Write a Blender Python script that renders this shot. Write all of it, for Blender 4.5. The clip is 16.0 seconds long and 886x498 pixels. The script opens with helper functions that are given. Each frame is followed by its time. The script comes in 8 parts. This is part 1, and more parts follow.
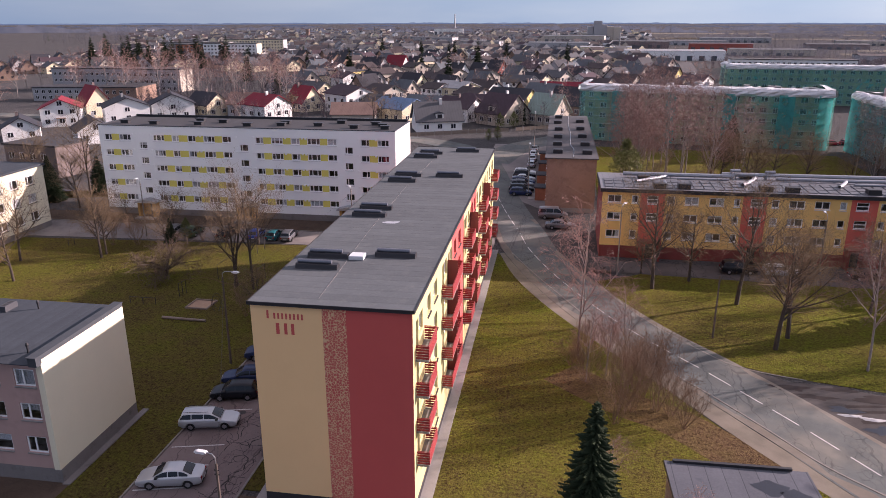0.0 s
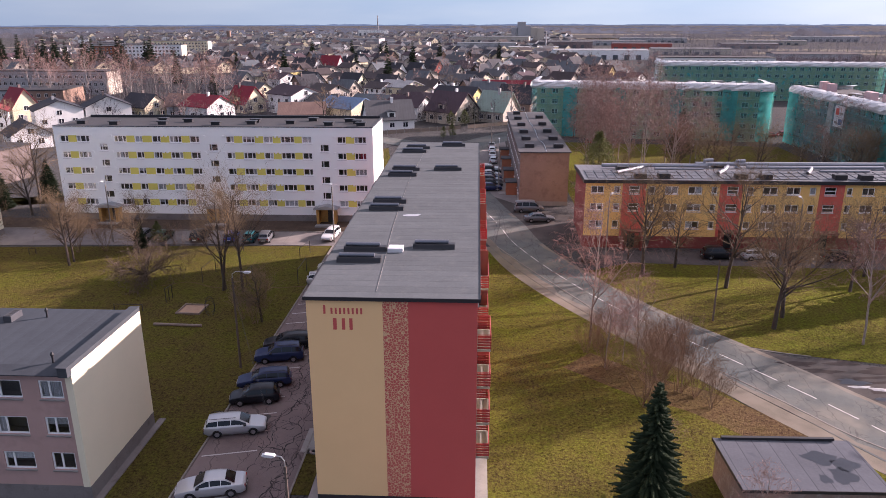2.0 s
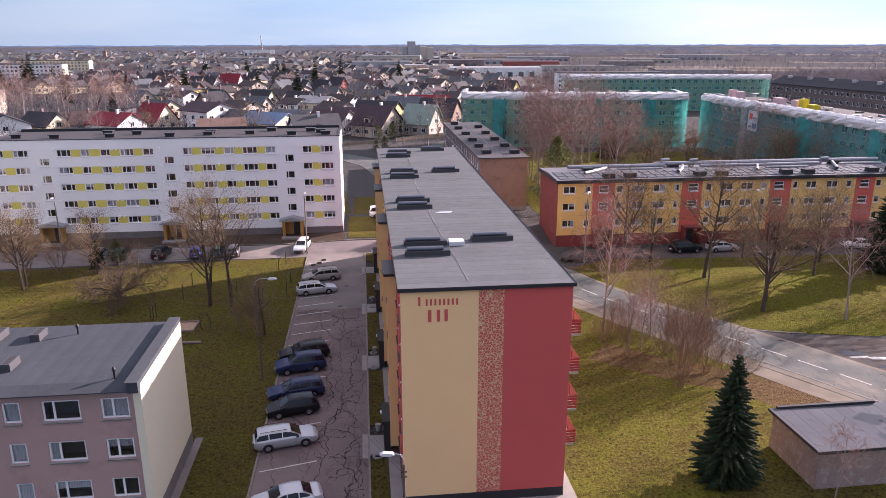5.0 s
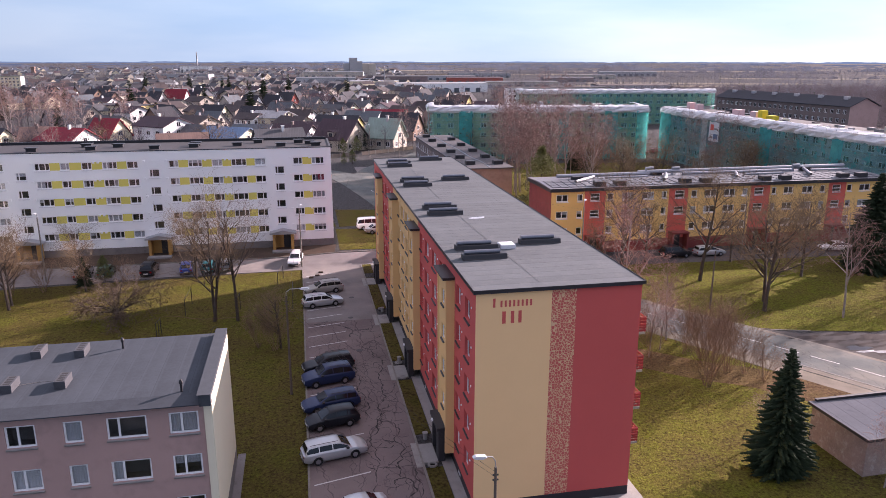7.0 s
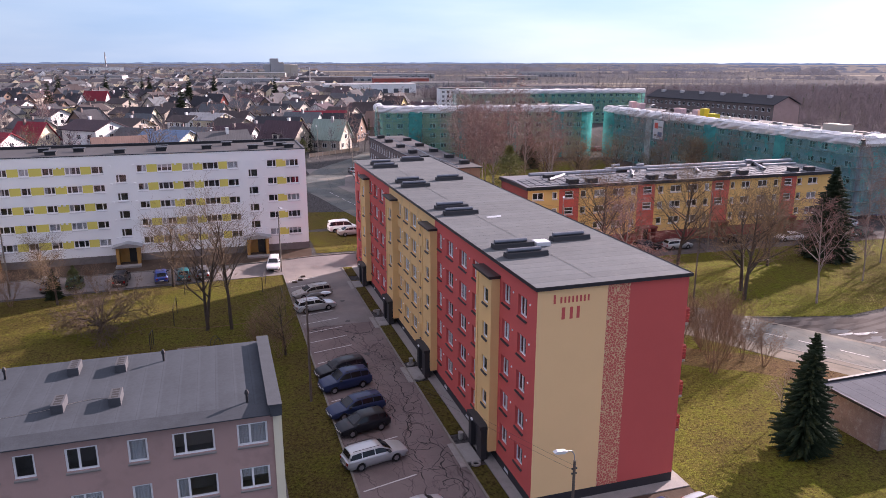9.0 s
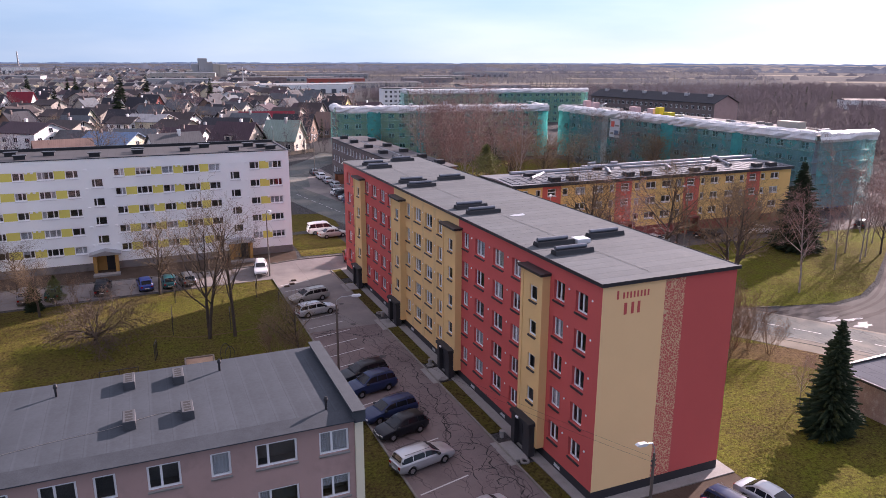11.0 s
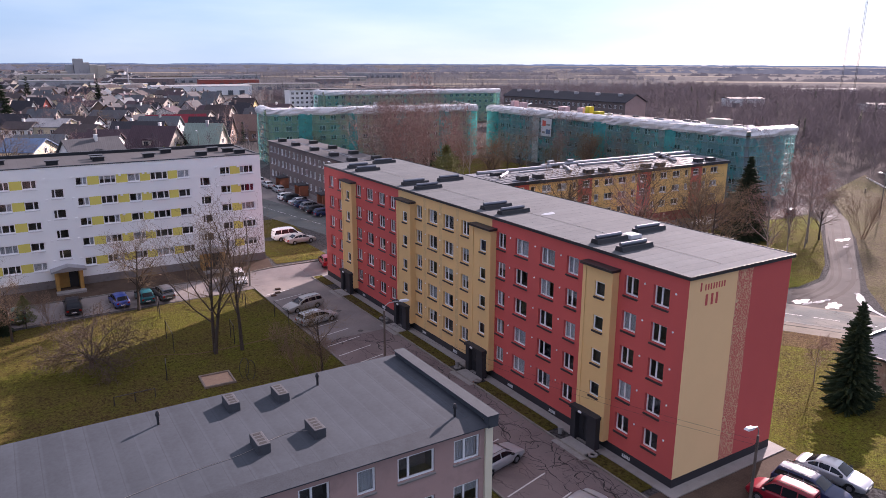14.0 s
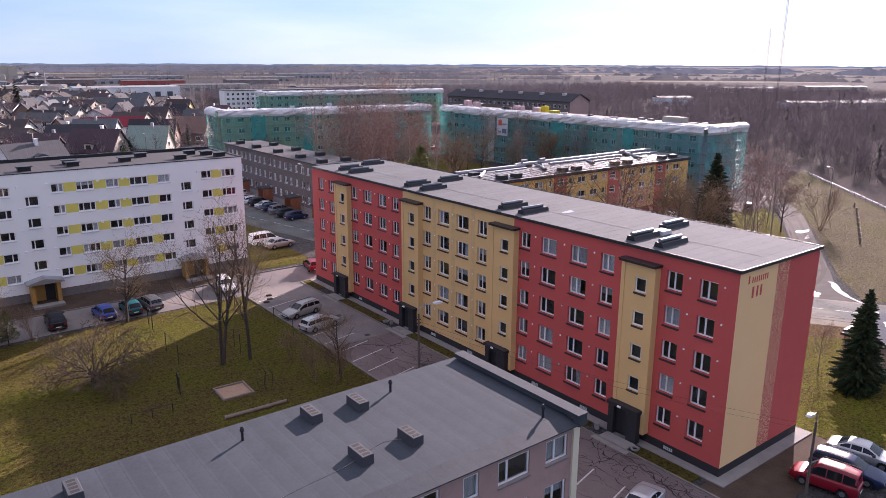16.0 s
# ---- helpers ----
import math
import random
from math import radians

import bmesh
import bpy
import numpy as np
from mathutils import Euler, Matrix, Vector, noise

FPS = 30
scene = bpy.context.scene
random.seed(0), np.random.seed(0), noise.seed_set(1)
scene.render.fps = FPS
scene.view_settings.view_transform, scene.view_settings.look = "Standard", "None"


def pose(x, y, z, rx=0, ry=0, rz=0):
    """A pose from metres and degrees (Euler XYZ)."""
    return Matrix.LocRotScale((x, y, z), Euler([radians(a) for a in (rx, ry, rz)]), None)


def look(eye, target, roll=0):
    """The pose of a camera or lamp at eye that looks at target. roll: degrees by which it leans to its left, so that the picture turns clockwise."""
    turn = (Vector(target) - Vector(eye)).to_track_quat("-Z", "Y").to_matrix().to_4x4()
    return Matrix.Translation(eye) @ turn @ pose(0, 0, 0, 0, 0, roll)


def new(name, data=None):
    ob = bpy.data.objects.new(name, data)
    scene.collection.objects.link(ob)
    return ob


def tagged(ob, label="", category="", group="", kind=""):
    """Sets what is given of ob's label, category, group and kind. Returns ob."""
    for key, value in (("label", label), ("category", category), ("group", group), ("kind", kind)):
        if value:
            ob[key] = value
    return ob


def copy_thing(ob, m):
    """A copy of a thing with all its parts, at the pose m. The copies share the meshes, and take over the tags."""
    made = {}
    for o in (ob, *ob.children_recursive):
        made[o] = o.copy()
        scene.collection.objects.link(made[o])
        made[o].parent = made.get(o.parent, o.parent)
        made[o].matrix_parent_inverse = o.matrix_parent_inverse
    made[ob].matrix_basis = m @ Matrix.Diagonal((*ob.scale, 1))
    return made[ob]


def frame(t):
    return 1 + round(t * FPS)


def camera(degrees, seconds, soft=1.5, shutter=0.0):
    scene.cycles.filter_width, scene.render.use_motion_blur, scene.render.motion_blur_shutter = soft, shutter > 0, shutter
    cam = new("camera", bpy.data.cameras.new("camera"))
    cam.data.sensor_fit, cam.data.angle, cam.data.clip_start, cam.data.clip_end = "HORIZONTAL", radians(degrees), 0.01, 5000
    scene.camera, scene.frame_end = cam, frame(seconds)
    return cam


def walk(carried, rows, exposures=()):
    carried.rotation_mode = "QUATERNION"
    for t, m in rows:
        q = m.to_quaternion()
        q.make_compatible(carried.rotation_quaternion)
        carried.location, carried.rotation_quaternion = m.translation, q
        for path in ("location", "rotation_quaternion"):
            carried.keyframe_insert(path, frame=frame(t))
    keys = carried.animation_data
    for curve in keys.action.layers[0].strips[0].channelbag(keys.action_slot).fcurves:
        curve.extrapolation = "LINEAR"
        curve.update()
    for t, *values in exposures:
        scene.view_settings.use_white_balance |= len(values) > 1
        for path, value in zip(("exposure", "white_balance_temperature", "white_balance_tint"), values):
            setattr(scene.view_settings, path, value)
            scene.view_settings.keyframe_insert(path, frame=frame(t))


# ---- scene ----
cam = camera(63.3, 16.0, soft=0.5)
METRES, EYE, TILT, LEAN, TURN = 64.5, 31.75, -0.35, 0.0, 8.8
ROWS = [
    (0.0, 0.0, 0.0, 0.0, -0.02, -17.4, 0.05),
    (0.5, -0.0307, 0.0034, -0.0025, -1.3, -17.39, 0.06),
    (1.0, -0.0637, 0.0069, -0.0062, -2.82, -17.37, 0.09),
    (1.5, -0.0941, 0.0101, -0.0103, -4.38, -17.36, 0.12),
    (2.0, -0.1268, 0.0134, -0.0155, -6.09, -17.28, 0.13),
    (2.5, -0.1572, 0.0172, -0.0203, -7.67, -17.13, 0.14),
    (3.0, -0.1895, 0.0218, -0.026, -9.29, -16.9, 0.16),
    (3.5, -0.2193, 0.0264, -0.0307, -10.66, -16.69, 0.18),
    (4.0, -0.2507, 0.0327, -0.0358, -12.15, -16.45, 0.18),
    (4.5, -0.2803, 0.0395, -0.0406, -13.65, -16.18, 0.18),
    (5.0, -0.3117, 0.0473, -0.0457, -15.08, -15.78, 0.18),
    (7.5, -0.4566, 0.095, -0.0601, -21.36, -14.38, 0.07),
    (8.0, -0.486, 0.1068, -0.0602, -22.99, -14.41, 0.07),
    (8.5, -0.5133, 0.1189, -0.0605, -24.62, -14.42, 0.07),
    (9.0, -0.5428, 0.1327, -0.0603, -26.24, -14.46, 0.08),
    (11.5, -0.6741, 0.2121, -0.0615, -33.19, -14.44, 0.01),
    (12.0, -0.7004, 0.2304, -0.0612, -34.7, -14.43, -0.0),
    (12.5, -0.724, 0.248, -0.0612, -36.13, -14.42, 0.02),
    (13.0, -0.7491, 0.2689, -0.0616, -37.78, -14.41, -0.0),
    (13.5, -0.772, 0.2876, -0.0614, -39.1, -14.41, 0.01),
    (14.0, -0.7964, 0.3088, -0.0614, -40.54, -14.4, 0.02),
    (14.5, -0.8177, 0.3301, -0.0618, -42.08, -14.41, 0.01),
    (15.0, -0.8408, 0.3531, -0.0615, -43.53, -14.45, 0.02),
    (15.5, -0.8605, 0.3748, -0.062, -44.91, -14.41, 0.05),
    (16.0, -0.8817, 0.3987, -0.062, -46.33, -14.39, 0.05),
]
walk(cam, [(t, pose(0, 0, EYE, TILT, LEAN, TURN) @ pose(METRES * x, METRES * y, METRES * z, 90 + pitch, roll, yaw)) for t, x, y, z, yaw, pitch, roll in ROWS],
     exposures=((0.0, 1.26, 6700, 37), (2.5, 1.58, 6650, 37), (5.0, 1.73, 6600, 37), (9.0, 1.68, 6550, 37), (16.0, 1.57, 6400, 37)))

# ---- world, sun ----
SUN_EL, SUN_AZ = 20.0, 64.0          # height, and bearing from +y towards +x
world = bpy.data.worlds.new("world")
scene.world = world
world.use_nodes = True
wn = world.node_tree.nodes
sky = wn.new("ShaderNodeTexSky")
sky.sky_type, sky.sun_disc = "NISHITA", False
sky.sun_elevation, sky.sun_rotation = radians(SUN_EL), radians(SUN_AZ)
sky.air_density, sky.dust_density, sky.ozone_density = 1.0, 0.4, 2.0
wn["Background"].inputs[1].default_value = 0.008
wl = world.node_tree.links
wl.new(sky.outputs[0], wn["Background"].inputs[0])
# a thin veil of high cloud over the whole sky
veil, both = wn.new("ShaderNodeBackground"), wn.new("ShaderNodeAddShader")
coord, stretch, cloud, tone = wn.new("ShaderNodeTexCoord"), wn.new("ShaderNodeMapping"), wn.new("ShaderNodeTexNoise"), wn.new("ShaderNodeValToRGB")
stretch.inputs["Scale"].default_value = (1.6, 1.6, 9.0)
cloud.inputs["Scale"].default_value, cloud.inputs["Detail"].default_value = 1.7, 6.0
tone.color_ramp.elements[0].position, tone.color_ramp.elements[0].color = 0.36, (0.72, 0.84, 0.92, 1)
tone.color_ramp.elements[1].position, tone.color_ramp.elements[1].color = 0.68, (1.1, 1.05, 1.0, 1)
height, rise, blend = wn.new("ShaderNodeSeparateXYZ"), wn.new("ShaderNodeValToRGB"), wn.new("ShaderNodeMix")
blend.data_type, blend.blend_type = "RGBA", "MULTIPLY"
blend.inputs[0].default_value = 1.0
for el, (at, c) in zip((rise.color_ramp.elements[0], rise.color_ramp.elements[1], rise.color_ramp.elements.new(0.16)),
                       ((0.0, (0.30, 0.50, 0.66)), (0.6, (0.28, 0.42, 0.58)), (0.16, (0.31, 0.50, 0.66)))):
    el.position, el.color = at, (*c, 1)
sunward, glare, lit = wn.new("ShaderNodeVectorMath"), wn.new("ShaderNodeValToRGB"), wn.new("ShaderNodeMix")
sunward.operation, lit.data_type, lit.blend_type = "DOT_PRODUCT", "RGBA", "MULTIPLY"
sunward.inputs[1].default_value = (math.sin(radians(SUN_AZ)), math.cos(radians(SUN_AZ)), 0)
lit.inputs[0].default_value = 1.0
for el, (at, c) in zip(glare.color_ramp.elements, ((0.0, (0.72, 0.72, 0.74)), (1.0, (1.45, 1.36, 1.24)))):
    el.position, el.color = at, (*c, 1)
wl.new(coord.outputs["Generated"], sunward.inputs[0])
wl.new(sunward.outputs["Value"], glare.inputs[0])
wl.new(coord.outputs["Generated"], height.inputs[0])
wl.new(height.outputs[2], rise.inputs[0])
wl.new(coord.outputs["Generated"], stretch.inputs[0])
wl.new(stretch.outputs[0], cloud.inputs["Vector"])
wl.new(cloud.outputs["Fac"], tone.inputs[0])
wl.new(tone.outputs[0], blend.inputs[6])
wl.new(rise.outputs[0], blend.inputs[7])
wl.new(blend.outputs[2], lit.inputs[6])
wl.new(glare.outputs[0], lit.inputs[7])
wl.new(lit.outputs[2], veil.inputs[0])
veil.inputs[1].default_value = 0.42
wl.new(wn["Background"].outputs[0], both.inputs[0])
wl.new(veil.outputs[0], both.inputs[1])
wl.new(both.outputs[0], wn["World Output"].inputs[0])
sun_data = bpy.data.lights.new("sun", "SUN")
sun_data.energy, sun_data.angle, sun_data.color = 4.1, radians(0.6), (1.0, 0.91, 0.80)
sun = new("sun", sun_data)
sun_from = Vector((math.sin(radians(SUN_AZ)) * math.cos(radians(SUN_EL)),
                   math.cos(radians(SUN_AZ)) * math.cos(radians(SUN_EL)), math.sin(radians(SUN_EL))))
sun.matrix_world = look(sun_from * 400, (0, 0, 0))

# ---- materials ----
def node_mat(name):
    m = bpy.data.materials.new(name)
    m.use_nodes = True
    nt = m.node_tree
    return m, nt, nt.nodes["Principled BSDF"]


def add(nt, kind, **sets):
    n = nt.nodes.new("ShaderNode" + kind)
    for k, v in sets.items():
        n.inputs[k].default_value = v
    return n


def where(nt, local=False):
    if local:
        return nt.nodes.new("ShaderNodeTexCoord").outputs["Object"]
    return nt.nodes.new("ShaderNodeNewGeometry").outputs["Position"]


def ramp(nt, fac, stops):
    r = nt.nodes.new("ShaderNodeValToRGB")
    e = r.color_ramp.elements
    while len(e) < len(stops):
        e.new(0.5)
    for el, (p, c) in zip(e, stops):
        el.position, el.color = p, (*c, 1)
    nt.links.new(fac, r.inputs[0])
    return r.outputs[0]


def mix(nt, fac, a, b, mode="MIX"):
    n = nt.nodes.new("ShaderNodeMix")
    n.data_type, n.blend_type = "RGBA", mode
    for sock, v in ((n.inputs[0], fac), (n.inputs[6], a), (n.inputs[7], b)):
        if isinstance(v, (int, float)):
            sock.default_value = v
        elif isinstance(v, tuple):
            sock.default_value = (*v, 1)
        else:
            nt.links.new(v, sock)
    return n.outputs[2]


def noise_tex(nt, vec, scale, detail=4, rough=0.6):
    n = add(nt, "TexNoise", Scale=scale, Detail=detail, Roughness=rough)
    nt.links.new(vec, n.inputs["Vector"])
    return n.outputs["Fac"]


def tint(c, k):
    return tuple(min(1, max(0, v * k)) for v in c)


def surface(name, color, rough=0.85, metal=0.0, var=0.12, big=0.4, fine=14, bump=0.15, spec=0.4, local=False, rand=0.0, dirt=None):
    """Plain stuff with variation at two scales; rand: from piece to piece."""
    m, nt, p = node_mat(name)
    vec = where(nt, local)
    a, b = noise_tex(nt, vec, big, 5), noise_tex(nt, vec, fine, 3)
    c = ramp(nt, a, [(0.3, tint(color, 1 - var)), (0.7, tint(color, 1 + var))])
    c = mix(nt, 0.35, c, ramp(nt, b, [(0.3, tint(color, 1 - 1.4 * var)), (0.7, tint(color, 1 + 1.4 * var))]))
    if dirt:
        s = noise_tex(nt, vec, big * 2.3, 8, 0.7)
        c = mix(nt, ramp(nt, s, [(0.52, (0, 0, 0)), (0.72, (0.8, 0.8, 0.8))]), c, dirt)
    if rand:
        o = nt.nodes.new("ShaderNodeObjectInfo")
        hs = add(nt, "HueSaturation")
        mr = add(nt, "MapRange")
        mr.inputs[3].default_value, mr.inputs[4].default_value = 1 - rand, 1 + rand
        nt.links.new(o.outputs["Random"], mr.inputs[0])
        nt.links.new(mr.outputs[0], hs.inputs["Value"])
        nt.links.new(c, hs.inputs["Color"])
        c = hs.outputs[0]
    nt.links.new(c, p.inputs["Base Color"])
    p.inputs["Roughness"].default_value, p.inputs["Metallic"].default_value = rough, metal
    p.inputs["Specular IOR Level"].default_value = spec
    if bump:
        bp = add(nt, "Bump", Strength=bump, Distance=0.02)
        nt.links.new(b, bp.inputs["Height"])
        nt.links.new(bp.outputs[0], p.inputs["Normal"])
    return m


RED = surface("red_render", (0.56, 0.096, 0.084), var=0.05, big=0.25, fine=40)
OCHRE = surface("ochre_render", (0.73, 0.465, 0.205), var=0.05, big=0.25, fine=40)
OCHREROUGH = surface("rough_ochre_render", (0.66, 0.43, 0.20), var=0.14, big=3, fine=11, bump=0.4)
CREAM = surface("cream_render", (0.84, 0.545, 0.275), var=0.04, big=0.2, fine=40)
PALE = surface("pale_render", (0.70, 0.645, 0.49), var=0.04, big=0.3, fine=40)
LEMON = surface("lemon_render", (0.56, 0.49, 0.25), var=0.05, big=0.3, fine=40)
WHITE = surface("white_render", (0.80, 0.818, 0.82), var=0.05, big=0.12, fine=30)
LIME = surface("yellow_panel", (0.66, 0.58, 0.13), var=0.06)
MAUVE = surface("mauve_render", (0.41, 0.27, 0.245), var=0.09, big=0.3, fine=30, dirt=(0.31, 0.21, 0.195))
SALMON = surface("salmon_render", (0.60, 0.115, 0.085), var=0.08)
SAND = surface("sand_render", (0.76, 0.48, 0.17), var=0.07)
BRICKRED = surface("dark_red_render", (0.20, 0.045, 0.04), var=0.1)
PLINTH = surface("dark_plinth", (0.028, 0.026, 0.03), rough=0.7, var=0.2)
GREYPLINTH = surface("grey_plinth", (0.17, 0.155, 0.15), var=0.2, dirt=(0.09, 0.08, 0.075))
CONCRETE = surface("concrete", (0.25, 0.235, 0.225), var=0.14, big=0.8, dirt=(0.2, 0.18, 0.17))
SLOTSHADE = surface("slot_shade", (0.02, 0.02, 0.022))
BLACKMETAL = surface("dark_metal", (0.022, 0.022, 0.026), rough=0.5, var=0.2)
BLUEMETAL = surface("blue_grey_metal", (0.16, 0.17, 0.2), rough=0.38, metal=0.6, var=0.2, spec=0.6)
FLASHING = surface("grey_flashing", (0.058, 0.066, 0.076), rough=0.85, var=0.15, big=1.5, spec=0.15)
EAVE = surface("eave_sheet", (0.045, 0.052, 0.062), rough=0.8, var=0.2, big=1.2, spec=0.15)
GALV = surface("galvanised_metal", (0.40, 0.41, 0.43), rough=0.4, metal=0.8, var=0.15, big=1.2)
WHITEPVC = surface("white_plastic", (0.78, 0.79, 0.80), rough=0.4, var=0.03)
WHITEMETAL = surface("white_metal", (0.58, 0.59, 0.61), rough=0.45, var=0.05)
BROWNSILL = surface("dark_sill", (0.035, 0.026, 0.026), rough=0.5, var=0.2)
REDMETAL = surface("red_metal", (0.27, 0.028, 0.032), rough=0.5, var=0.12, big=1.5)
# dark colour stands in for the shade of a deep, unlit room
ROOM = surface("room_shade", (0.09, 0.086, 0.084), var=0.3)
CURTAIN = surface("curtain_white", (0.44, 0.44, 0.46), var=0.12, big=3, fine=30, rand=0.25)
CURTAINRED = surface("curtain_red", (0.30, 0.03, 0.05), var=0.2, big=3)
WOODDOOR = surface("wood_stained", (0.40, 0.22, 0.06), rough=0.6, var=0.15, big=2)
TIMBER = surface("weathered_timber", (0.20, 0.16, 0.13), var=0.25, big=2)
POLE = surface("pole_concrete", (0.20, 0.18, 0.16), var=0.2, big=1.5)
POLEWOOD = surface("pole_wood", (0.11, 0.085, 0.07), var=0.25, big=1.5)
STEEL = surface("dark_steel", (0.05, 0.045, 0.045), rough=0.55, metal=0.4, var=0.3, big=2)
BARK = surface("bark", (0.06, 0.046, 0.038), var=0.3, big=3, fine=30, bump=0.4)
BARKPALE = surface("birch_bark", (0.26, 0.22, 0.205), var=0.4, big=4, fine=30, bump=0.3)
TWIG = surface("twigs", (0.17, 0.118, 0.07), var=0.2, rand=0.15)
TWIGRED = surface("birch_twigs", (0.24, 0.145, 0.125), var=0.2, rand=0.15)
NEEDLE = surface("spruce_needles", (0.024, 0.036, 0.02), var=0.35, big=1.5, fine=20, rand=0.15, spec=0.08)
PINENEEDLE = surface("pine_needles", (0.10, 0.112, 0.036), var=0.35, big=1.5, rand=0.15)
SOIL = surface("soil", (0.082, 0.06, 0.047), var=0.3, big=0.6, fine=9, bump=0.6, spec=0.03)
VENTGREY = surface("vent_concrete", (0.055, 0.058, 0.066), var=0.15, big=1.5)
SANDPIT = surface("play_sand", (0.34, 0.22, 0.15), var=0.15, big=2, bump=0.4)
KERB = surface("kerb_concrete", (0.19, 0.175, 0.155), var=0.3, big=1.2, dirt=(0.12, 0.10, 0.085))
SNOW = surface("old_snow", (0.36, 0.36, 0.37), var=0.25, big=2)
LINE = surface("road_paint", (0.50, 0.49, 0.48), var=0.25, big=3, fine=20)
TARP = surface("white_tarpaulin", (0.62, 0.62, 0.63), rough=0.5, var=0.16, big=0.7, fine=3, bump=0.6)
SCAFF = surface("scaffold_tube", (0.42, 0.46, 0.46), rough=0.45, metal=0.6)
PINKWRAP = surface("pink_insulation", (0.62, 0.42, 0.42), var=0.15)
YELLOWBOX = surface("yellow_box", (0.62, 0.50, 0.04), var=0.15)
RUBBER = surface("tyre_rubber", (0.015, 0.015, 0.016), rough=0.8, local=True)
RIM = surface("wheel_rim", (0.42, 0.42, 0.44), rough=0.35, metal=0.8, local=True)
CARGLASS = surface("car_glass", (0.010, 0.012, 0.016), rough=0.08, var=0.1, bump=0, spec=0.4, local=True)
HEADLAMP = surface("lamp_lens", (0.62, 0.64, 0.66), rough=0.15, var=0.05, bump=0, local=True)
TAILLAMP = surface("tail_lens", (0.30, 0.01, 0.01), rough=0.2, var=0.05, bump=0, local=True)
BUMPER = surface("black_trim", (0.02, 0.02, 0.022), rough=0.6, local=True)
PLATE = surface("plate_white", (0.7, 0.7, 0.7), rough=0.5, local=True)


def car_paint(name, c):
    m = surface(name, c, rough=0.3, var=0.05, bump=0, spec=0.4 if max(c) > 0.2 else 0.2, local=True)
    if "silver" in name or "grey" in name:
        m.node_tree.nodes["Principled BSDF"].inputs["Metallic"].default_value = 0.45
    m.node_tree.nodes["Principled BSDF"].inputs["Coat Weight"].default_value = 0.25 if max(c) > 0.2 else 0.12
    m.node_tree.nodes["Principled BSDF"].inputs["Coat Roughness"].default_value = 0.08
    return m


PAINTS = {k: car_paint(k + "_paint", c) for k, c in {
    "silver": (0.46, 0.47, 0.49), "black": (0.012, 0.013, 0.018), "navy": (0.018, 0.03, 0.08), "red": (0.24, 0.008, 0.02),
    "white": (0.72, 0.72, 0.72), "blue": (0.02, 0.06, 0.30), "teal": (0.01, 0.11, 0.13), "grey": (0.16, 0.165, 0.18),
    "beige": (0.30, 0.29, 0.27), "green": (0.02, 0.07, 0.05)}.items()}


def glass_mat():
    m, nt, p = node_mat("window_glass")
    nt.nodes.remove(p)
    tr, gl, fr = add(nt, "BsdfTransparent"), add(nt, "BsdfGlossy", Roughness=0.03), add(nt, "LayerWeight", Blend=0.5)
    tr.inputs[0].default_value = (0.93, 0.95, 0.96, 1)
    mx = nt.nodes.new("ShaderNodeMixShader")
    gloss = ramp(nt, fr.outputs["Facing"], [(0.0, (0.05, 0.05, 0.05)), (0.45, (0.07, 0.07, 0.07)), (0.75, (0.17, 0.17, 0.17)), (0.9, (0.42, 0.42, 0.42)), (1.0, (1, 1, 1))])
    nt.links.new(gloss, mx.inputs[0])
    nt.links.new(tr.outputs[0], mx.inputs[1])
    nt.links.new(gl.outputs[0], mx.inputs[2])
    nt.links.new(mx.outputs[0], nt.nodes["Material Output"].inputs[0])
    return m


GLASS = glass_mat()


def crackle_mat():
    """Red mosaic of uneven cells with pale joints, painted on render."""
    m, nt, p = node_mat("crackle_render")
    v = add(nt, "TexVoronoi", Scale=5.6, Randomness=0.7)
    v.feature = "DISTANCE_TO_EDGE"
    nt.links.new(where(nt), v.inputs["Vector"])
    c = ramp(nt, v.outputs["Distance"], [(0.035, (0.66, 0.43, 0.25)), (0.08, (0.53, 0.10, 0.082))])
    nt.links.new(c, p.inputs["Base Color"])
    p.inputs["Roughness"].default_value = 0.85
    return m


CRACKLE = crackle_mat()


